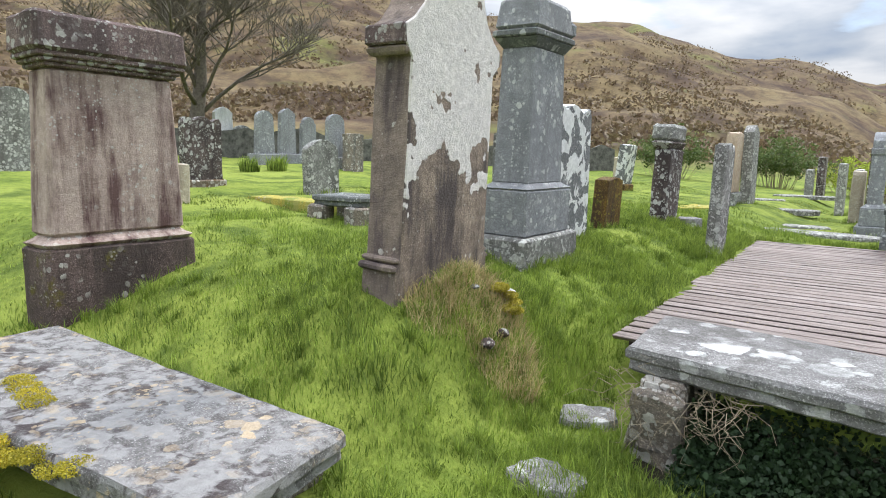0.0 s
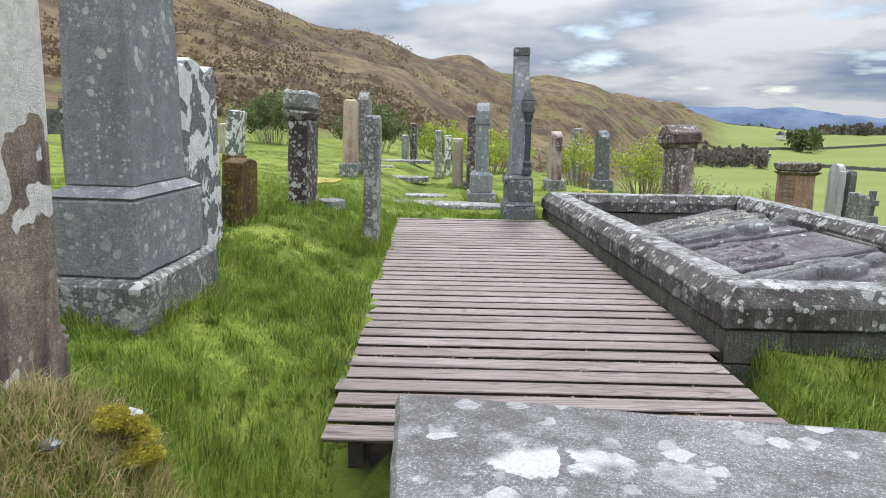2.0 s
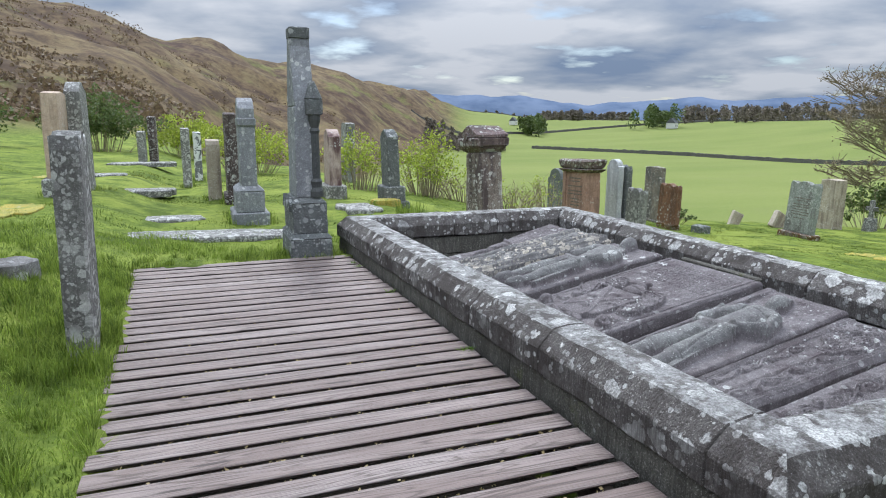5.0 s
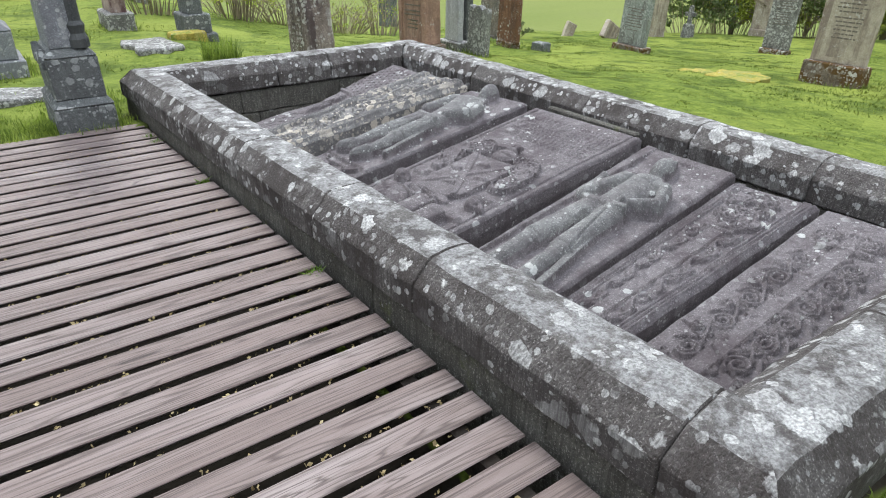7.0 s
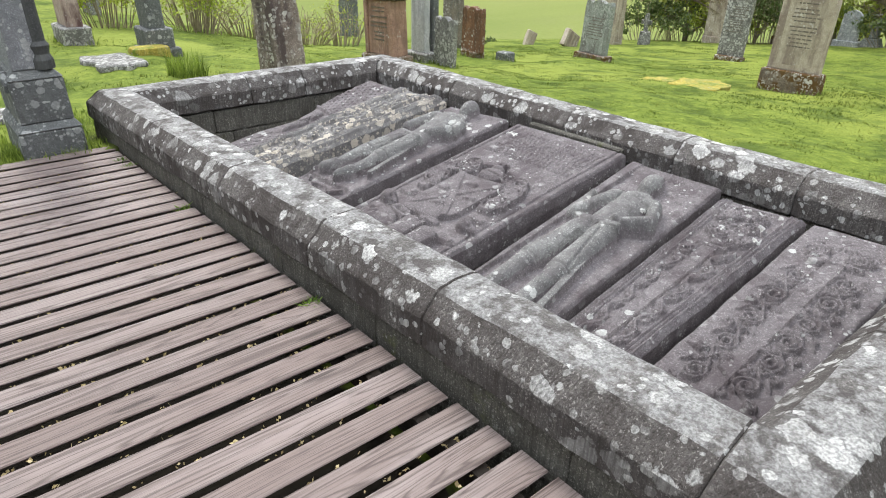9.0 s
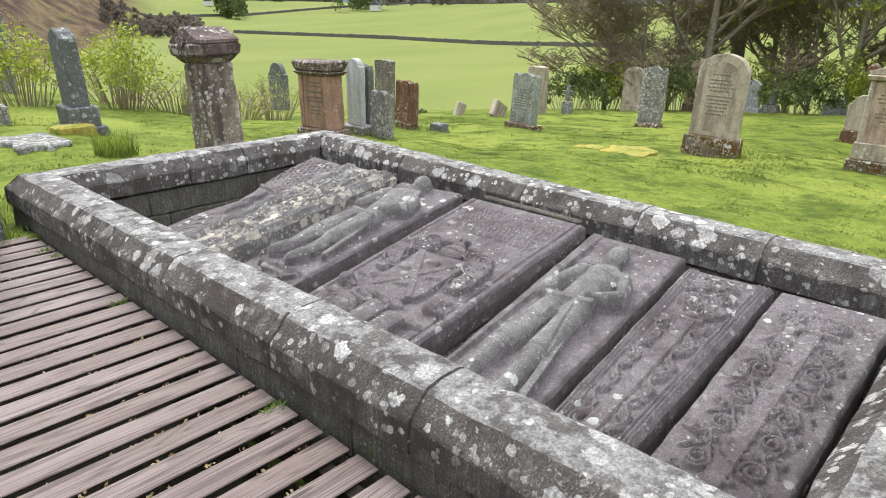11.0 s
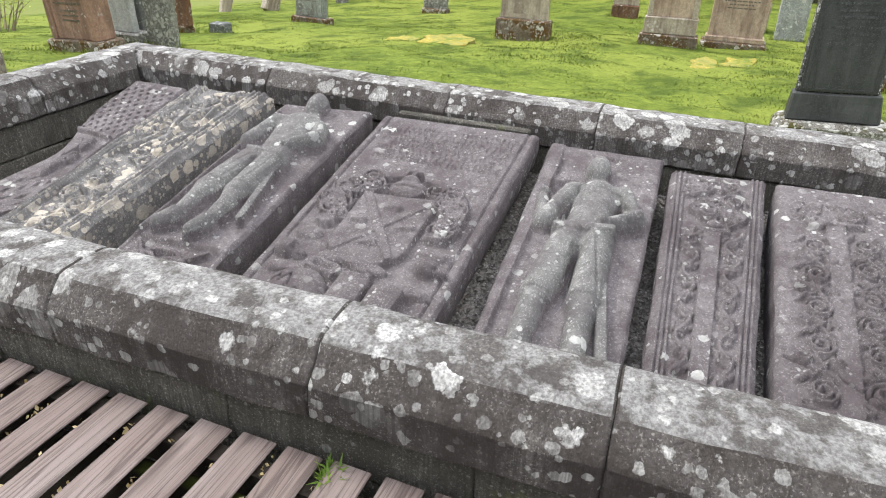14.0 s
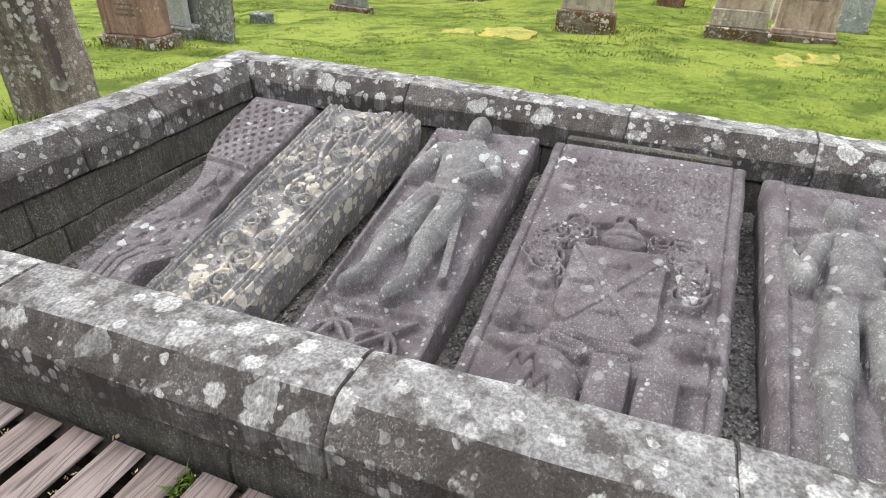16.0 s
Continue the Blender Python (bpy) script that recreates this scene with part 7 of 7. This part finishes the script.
def bush(x, y, r, h, stems, leaves, label, leaf_mat=LEAF, seed=0, leaf=0.035, name="bush", stem_mat=TWIG, z=None):
    rnd, rs = random.Random(seed), np.random.RandomState(seed)
    ob = thing(name, x, y, land(x, y)[0] - 0.02 if z is None else z, label, "bush")
    pieces, tips = [], []
    for _ in range(stems):
        a, k = rnd.uniform(0, 6.283), rnd.uniform(0.1, 1.0)
        b = Vector((math.cos(a) * r * 0.5 * k, math.sin(a) * r * 0.5 * k, -0.05))
        t = Vector((math.cos(a) * r * k, math.sin(a) * r * k, h * rnd.uniform(0.5, 1.0) * (1.1 - 0.4 * k)))
        m = b.lerp(t, 0.55) + Vector((rnd.uniform(-0.1, 0.1), rnd.uniform(-0.1, 0.1), 0.08 * h))
        pieces.append(loft(tube([b, m, t], [0.012, 0.008, 0.004], 3)))
        tips += [tuple(m), tuple(m.lerp(t, 0.5)), tuple(t)]
        for _ in range(3):
            s = m.lerp(t, rnd.random())
            e = s + Vector((rnd.uniform(-1, 1), rnd.uniform(-1, 1), rnd.uniform(-0.1, 0.9))) * 0.22 * h
            pieces.append(loft(tube([s, e], [0.006, 0.003], 3)))
            tips.append(tuple(e))
    part("brushwood", joined(pieces), stem_mat, ob)["kind"] = "stuff"
    if leaves:
        pick = [tips[i] for i in rs.randint(0, len(tips), leaves // 6)]
        V, T = leaf_cloud(pick, [(0.11 * h, 0.11 * h, 0.10 * h)] * len(pick), 6, leaf, rs)
        part("leaves", tri_mesh("leaves", V, T, leaf_mat), leaf_mat, ob, "small young leaves")["kind"] = "stuff"
    return ob


bush(2.5, 18.6, 0.8, 1.45, 34, 1700, "yellow-green leafing bush at the churchyard's edge", LEAF, 1, 0.04)
bush(4.2, 18.6, 0.95, 1.6, 40, 2200, "yellow-green leafing bush at the churchyard's edge", LEAF, 2, 0.04)
bush(5.6, 19.2, 1.1, 0.95, 70, 300, "tangle of dry brown brambles", LEAF, 3, 0.03)
bush(7.0, 19.4, 1.1, 0.85, 70, 250, "tangle of dry brown brambles", LEAF, 4, 0.03)
bush(8.6, 20.2, 1.2, 1.2, 50, 500, "thin leafing shrub with upright shoots", LEAF, 5, 0.03)
bush(5.0, 21.0, 1.4, 0.9, 60, 500, "low brambles at the field edge", LEAF, 9, 0.03)
bush(13.6, 20.6, 0.9, 0.55, 40, 1500, "low green shrub beyond the headstones", DARKLEAF, 6, 0.04)
bush(0.3, 24.0, 1.6, 1.5, 60, 3500, "shrub at the foot of the hill", LEAF, 7, 0.05)
bush(-9.5, 32.0, 2.0, 2.2, 60, 5000, "dark green shrub at the foot of the hill", DARKLEAF, 8, 0.07)
bush(-5.0, 34.0, 2.4, 2.3, 60, 6000, "dark green shrub at the foot of the hill", DARKLEAF, 10, 0.07)
bush(-1.5, 36.0, 2.2, 2.0, 60, 5000, "green shrub at the foot of the hill", LEAF, 11, 0.07)
bush(-12.5, 24.5, 1.8, 2.2, 60, 6000, "dark shrub behind the monuments", DARKLEAF, 12, 0.07)
for i in range(20):
    a = -57 - i * 3.0
    d = 29.0 + (i % 3) * 1.6
    bush(-0.5 - math.sin(radians(a)) * d, 5 + math.cos(radians(a)) * d, 2.0, 1.7 + 0.7 * (i % 2), 44, 2600, "undergrowth of brambles and evergreen at the wood's edge", DARKLEAF if i % 3 == 0 else LEAF, 20 + i, 0.07)


# ---- grass ----
GX0, GX1, GY0, GY1, GS = -9.0, 22.0, -1.5, 24.0, 0.1
HEIGHTS = np.array([[ground_z(GX0 + i * GS, GY0 + j * GS)[0] for j in range(int((GY1 - GY0) / GS) + 2)] for i in range(int((GX1 - GX0) / GS) + 2)])


def heights(x, y):
    fx, fy = (x - GX0) / GS, (y - GY0) / GS
    i, j = np.clip(fx.astype(int), 0, HEIGHTS.shape[0] - 2), np.clip(fy.astype(int), 0, HEIGHTS.shape[1] - 2)
    a, b = fx - i, fy - j
    return HEIGHTS[i, j] * (1 - a) * (1 - b) + HEIGHTS[i + 1, j] * a * (1 - b) + HEIGHTS[i, j + 1] * (1 - a) * b + HEIGHTS[i + 1, j + 1] * a * b


def bare(x, y):
    """Where no grass grows: boards, kerb, tombs and bases."""
    m = (y > 3.74) & (y < 9.97) & (x > -1.36 - 0.043 * (y - 3.75)) & (x < 0.58)
    wx = W0 + (W1 - W0) * (y - S_Y) / (N_Y - S_Y)
    m |= (y > S_Y) & (y < N_Y) & (x > wx) & (x < E_X)
    m |= (x > -4.2) & (x < -1.68) & (y > 0.95) & (y < 1.68)
    m |= (x > -0.95) & (x < 1.2) & (y + 0.14 * x > 2.7) & (y < 3.7)
    return m


def blades(name, x, y, hgt, width, rs, material, label, bend=0.45, z=None, way=None):
    """Bent, tapering blades: three triangles each."""
    n = len(x)
    z = heights(x, y) - 0.012 if z is None else z
    a = rs.uniform(0, 2 * np.pi, n)
    ux, uy = np.cos(a), np.sin(a)
    b = rs.uniform(0, 2 * np.pi, n) if way is None else way + rs.normal(0, 0.4, n)
    k = hgt * bend * rs.uniform(0.2, 1.3, n)
    lx, ly = np.cos(b) * k, np.sin(b) * k
    w = width * rs.uniform(0.6, 1.3, n)
    P = np.empty((n, 5, 3))
    P[:, 0] = np.stack([x - ux * w, y - uy * w, z], 1)
    P[:, 1] = np.stack([x + ux * w, y + uy * w, z], 1)
    P[:, 2] = np.stack([x - ux * w * 0.75 + lx * 0.35, y - uy * w * 0.75 + ly * 0.35, z + hgt * 0.58], 1)
    P[:, 3] = np.stack([x + ux * w * 0.75 + lx * 0.35, y + uy * w * 0.75 + ly * 0.35, z + hgt * 0.58], 1)
    P[:, 4] = np.stack([x + lx, y + ly, z + hgt * (1 - 0.25 * (k / (hgt + 1e-6)))], 1)
    o = np.arange(n)[:, None] * 5
    T = np.concatenate([o + np.array(t) for t in ((0, 1, 3), (0, 3, 2), (2, 3, 4))], 1).reshape(-1, 3)
    return tagged(new(name, tri_mesh(name, P, T, material)), label, "grass", kind="stuff")


def patchy(x, y, s, seed):
    """A soft 0 to 1 pattern for clumps."""
    rs = np.random.RandomState(seed)
    o = np.zeros_like(x)
    for _ in range(9):
        a, b, c = rs.uniform(-s, s), rs.uniform(-s, s), rs.uniform(0, 6)
        o += np.sin(a * x + b * y + c)
    return 1 / (1 + np.exp(-o * 1.1))


def sow():
    rs = np.random.RandomState(5)
    # long lush grass west of the boardwalk and round the start
    n = 500000
    x, y = rs.uniform(-6.5, 1.2, n), rs.uniform(-0.4, 11.5, n)
    d = np.hypot(x + 0.9, np.clip(y - 6, 0, 99) * 0.6 + np.clip(0.2 - y, 0, 9)) + 0.4
    keep = (rs.uniform(0, 1, n) < np.clip(2.0 / d, 0.1, 1.0) ** 1.3) & ~bare(x, y)
    x, y = x[keep], y[keep]
    lush = 0.5 * patchy(x, y, 5.0, 1) + 0.7 * patchy(x, y, 17.0, 8) ** 2
    edge = np.exp(-((x + 1.6 + 0.04 * (y - 3.7)) / 0.35) ** 2) * (y > 3.4) * (y < 10)
    h = (0.026 + 0.075 * lush ** 1.5 + 0.085 * edge * lush) * rs.uniform(0.5, 1.3, len(x))
    blades("long_grass", x, y, h, 0.0027, rs, BLADE, "lush green grass beside the boardwalk and monuments")
    # rank grass under the southern kerb
    n = 34000
    x, y = rs.uniform(0.62, 4.6, n), rs.uniform(2.6, 5.2, n)
    keep = ~bare(x, y)
    x, y = x[keep], y[keep]
    blades("rank_grass", x, y, (0.05 + 0.09 * patchy(x, y, 8.0, 4)) * rs.uniform(0.5, 1.3, len(x)), 0.0032, rs, BLADE, "rank grass below the kerb wall", 0.6)
    # clipped mossy lawn
    n = 420000
    x, y = rs.uniform(-8.8, 21, n), rs.uniform(1.0, 23.5, n)
    d = np.hypot(x, y - 5)
    keep = (rs.uniform(0, 1, n) < np.clip(7.0 / d, 0.15, 1) ** 1.2) & ~bare(x, y) & ~((x > -6) & (x < 0.6) & (y < 11))
    x, y = x[keep], y[keep]
    d = d[keep]
    lush = 0.6 * patchy(x, y, 2.2, 3) + 0.6 * patchy(x, y, 9.0, 6) ** 2
    h = (0.012 + 0.034 * lush ** 2) * rs.uniform(0.5, 1.4, len(x))
    blades("lawn_grass", x, y, h, 0.0032 + 0.0005 * d[:, ] * 0.5, rs, SHORT, "short mossy lawn between the graves", 0.8)


sow()


def clumps():
    """Taller tufts that arch outwards from their middles."""
    rs = np.random.RandomState(31)
    cx, cy = rs.uniform(-4.6, -0.2, 900), rs.uniform(0.3, 10.5, 900)
    ok = ~bare(cx, cy) & (rs.uniform(0, 1, 900) < np.clip(1.2 / (np.abs(cx + 1.2) + 0.2), 0.25, 1))
    cx, cy = cx[ok], cy[ok]
    k = 70
    a = rs.uniform(0, 2 * np.pi, (len(cx), k))
    r = np.abs(rs.normal(0, 0.030, (len(cx), k)))
    s = rs.uniform(0.6, 1.35, (len(cx), 1))
    x, y = (cx[:, None] + np.cos(a) * r * s).ravel(), (cy[:, None] + np.sin(a) * r * s).ravel()
    h = (rs.uniform(0.05, 0.13, (len(cx), k)) * s).ravel()
    keep = ~bare(x, y)
    blades("grass_clumps", x[keep], y[keep], h[keep], 0.0024, rs, BLADE, "tufts of longer grass in the turf", 0.75, None, a.ravel()[keep])
    # the same, shorter, over the eastern lawn
    cx, cy = rs.uniform(3.6, 16, 2600), rs.uniform(2.0, 20, 2600)
    a = rs.uniform(0, 2 * np.pi, (2600, 30))
    r = np.abs(rs.normal(0, 0.12, (2600, 30)))
    x, y = (cx[:, None] + np.cos(a) * r).ravel(), (cy[:, None] + np.sin(a) * r).ravel()
    blades("lawn_clumps", x, y, rs.uniform(0.015, 0.04, len(x)), 0.005, rs, SHORT, "darker tufts of grass in the mossy lawn", 0.7, None, a.ravel())


clumps()


def tuft(x, y, r, n, h, material, label, seed, name="grass_tuft", bend=0.5, width=0.0026):
    rs = np.random.RandomState(seed)
    a, k = rs.uniform(0, 6.283, n), np.sqrt(rs.uniform(0, 1, n)) * r
    px, py = x + np.cos(a) * k, y + np.sin(a) * k
    ok = ~bare(px, py)
    px, py = px[ok], py[ok]
    return blades(name, px, py, h * rs.uniform(0.4, 1.2, len(px)), width, rs, material, label, bend)


tuft(MOUND[0] + 0.05, MOUND[1] - 0.05, 0.30, 3600, 0.12, STRAW, "dry straw-coloured grass on a small mound", 1, bend=0.9, width=0.002)
tuft(MOUND[0] - 0.16, MOUND[1] - 0.38, 0.16, 420, 0.16, STRAW, "dry straw-coloured grass below a monument", 11, bend=0.7, width=0.002)
tuft(MOUND[0] + 0.05, MOUND[1] - 0.1, 0.42, 2600, 0.09, BLADE, "green grass round a small mound", 2)
tuft(-0.95, 2.55, 0.45, 2200, 0.15, BLADE, "long grass round the foot of a table tomb", 3)
tuft(1.9, 12.6, 0.22, 260, 0.30, BLADE, "clump of daffodil leaves in the lawn", 4, "daffodil_clump", 0.35, 0.006)


def far_tuft(x, y, seed):
    rs = np.random.RandomState(seed)
    a, k = rs.uniform(0, 6.283, 240), np.sqrt(rs.uniform(0, 1, 240)) * 0.24
    blades("daffodil_clump", x + np.cos(a) * k, y + np.sin(a) * k, 0.42 * rs.uniform(0.5, 1.2, 240), 0.012, rs, BLADE, "clump of daffodil leaves in the western lawn", 0.35, np.full(240, land(x, y)[0] - 0.02))


far_tuft(-13.6, 10.3, 41)
far_tuft(-13.5, 11.1, 42)


def skirts():
    """Longer grass left standing round the feet of the stones."""
    rs = np.random.RandomState(9)
    X, Y, H = [], [], []
    for ob in list(scene.objects):
        if ob.parent is None and ob.name.split(".")[0] in ("headstone", "grave_monument", "stone_block", "stone_cross"):
            px, py = ob.location.x, ob.location.y
            d = math.hypot(px, py - 5)
            if d > 21 or not (GX0 < px < GX1 and GY0 < py < GY1):
                continue
            foot = [c for c in ob.children if c.name.split(".")[0] in ("plinth", "step", "lower_step", "lower_plinth", "stone", "shaft", "base")]
            ys = [v.co.y for c in foot for v in c.data.vertices] or [0.3]
            xs = [v.co.x for c in foot for v in c.data.vertices] or [0.1]
            wy_, wx_ = max(ys) + 0.02, max(xs) + 0.02
            n = int(260 * (1.0 if d < 9 else 0.6))
            t = rs.uniform(-1, 1, n)
            s = rs.choice([-1, 1], n)
            side = rs.uniform(0, 1, n) < 0.68
            X.append(px + np.where(side, s * (wx_ + rs.exponential(0.03, n)), t * wx_))
            Y.append(py + np.where(side, t * wy_, s * (wy_ + rs.exponential(0.03, n))))
            H.append(rs.uniform(0.03, 0.13, n))
    X, Y, H = np.concatenate(X), np.concatenate(Y), np.concatenate(H)
    blades("grass_fringe", X, Y, H, 0.0045, rs, BLADE, "uncut grass round the feet of the headstones")


skirts()


# ---- ivy, twigs and loose stones under the near tomb ----
def ivy():
    rs = np.random.RandomState(3)
    n = 12000
    x = rs.uniform(-0.72, 1.1, n)
    t = rs.uniform(0, 1, n)
    y = 3.05 - 0.14 * x - 0.02 - 0.38 * t + rs.normal(0, 0.04, n)
    z = 0.06 + 0.36 * (1 - t) * rs.uniform(0.1, 1, n) + 0.05 * rs.uniform(0, 1, n)
    V, T = leaf_cloud(list(np.stack([x, y, z], 1)), [(0.03, 0.03, 0.03)] * n, 2, 0.015, rs, 0.8)
    tagged(new("ivy", tri_mesh("ivy", V, T, IVY)), "dark ivy spilling from under a table tomb", "ivy", kind="stuff")
    rnd, pieces = random.Random(4), []
    for _ in range(70):
        a = Vector((rnd.uniform(-1.08, -0.45), 2.96 + rnd.uniform(-0.06, 0.06), rnd.uniform(0.30, 0.48)))
        pts = [a]
        for k in range(4):
            pts.append(pts[-1] + Vector((rnd.uniform(-0.09, 0.09), rnd.uniform(-0.09, 0.03), rnd.uniform(-0.09, 0.05))))
        pieces.append(loft(tube(pts, [0.0024, 0.002, 0.0016, 0.0012, 0.0008], 3)))
    tagged(new("ivy_stems", mesh_from("ivy_stems", *joined(pieces), TWIG)), "dry tangled ivy stems under a table tomb", "twigs", kind="stuff")


ivy()


def leaning_prop():
    """The rough stone that props the tomb's west end."""
    ob = thing("prop_stone", -0.88, 3.04, 0.04, "rough grey stone leaning under the end of a table tomb", "stone", lean=(16, 8), yaw=-8)
    part("block", block(0.10, 0.34, -0.08, 0.42, 0.025, 0.03, 2.0, (0.08, 0.22), 4, 5), BROWNLOW, ob)


leaning_prop()


def pebble_stone(x, y, z, s, label, material, seed, name="stone"):
    rs = random.Random(seed)
    ob = thing(name, x, y, z, label, "stone")
    rings = []
    for k in range(6):
        f = k / 5
        r = s * math.sin(math.pi * (0.12 + 0.80 * f))
        rings.append([(math.cos(a) * r, math.sin(a) * r * 0.8, s * (f - 0.3) * 1.1) for a in [2 * math.pi * i / 9 for i in range(9)]])
    part("body", loft(rings, s * 0.35, 2.2 / s * 0.4, seed), material, ob)


def on_ground(x, y, up=0.0):
    return (x, y, ground_z(x, y)[0] + up)


pebble_stone(*on_ground(-1.92, 3.36, 0.05), 0.045, "white quartz stone on the mound", WHITEST, 1)
pebble_stone(*on_ground(-1.80, 2.93, 0.02), 0.055, "dark stone bedded in the mound", DARKMOT, 2)
pebble_stone(*on_ground(-1.95, 3.02, 0.04), 0.030, "grey stone in the mound", GREYMOT, 4)
pebble_stone(*on_ground(-1.78, 3.06, 0.03), 0.045, "lichened stone showing through the turf", DARKMOT, 5)


def moss_patch(pts, n, r, label, seed):
    """Cushions of tiny yellow moss leaves."""
    rs = np.random.RandomState(seed)
    V, T = leaf_cloud(pts, [(r, r, r * 0.35)] * len(pts), n * 3, 0.0045, rs, 0.8)
    tagged(new("moss", tri_mesh("moss", V, T, YMOSS)), label, "moss", kind="stuff")


moss_patch([on_ground(-1.88 + 0.05 * math.cos(i * 1.9), 3.27 + 0.05 * math.sin(i * 1.9), 0.06) for i in range(6)], 800, 0.065, "bright yellow moss on the mound", 1)
moss_patch([(-2.30 - 0.11 * i, 0.97 - 0.03 * i, 0.385 - 0.03 * (i % 2)) for i in range(9)], 450, 0.075, "yellow-green moss along the edge of a tomb slab", 2)
moss_patch([(-3.0 - 0.12 * i, 1.12 + 0.02 * i, 0.40) for i in range(4)], 450, 0.08, "yellow-green moss on a tomb slab", 3)


def debris():
    """Clover, moss and dead leaves caught between the boards."""
    rs = np.random.RandomState(6)
    n = 900
    y = 3.8 + PITCH * rs.randint(0, 39, n) + PITCH / 2 + rs.normal(0, 0.006, n)
    x = rs.uniform(-1.4, 0.45, n)
    z = np.full(n, DECK_Z - 0.012)
    V, T = leaf_cloud(list(np.stack([x, y, z], 1)), [(0.02, 0.008, 0.008)] * n, 2, 0.009, rs, 0.7)
    tagged(new("leaf_litter", tri_mesh("leaf_litter", V, T, STRAW)), "scraps of dry leaf caught between the boards", "leaf litter", kind="stuff")
    for i, (px, py) in enumerate(((0.40, 8.45), (0.35, 9.45), (0.34, 9.6), (0.47, 7.0))):
        tuft_z = np.full(60, DECK_Z - 0.03)
        a = rs.uniform(0, 6.283, 60)
        blades("weed", px + np.cos(a) * 0.03, py + np.sin(a) * 0.02, 0.055 * rs.uniform(0.4, 1.2, 60), 0.006, rs, IVYLIGHT, "small green weed growing against the kerb", 0.9, tuft_z)


debris()
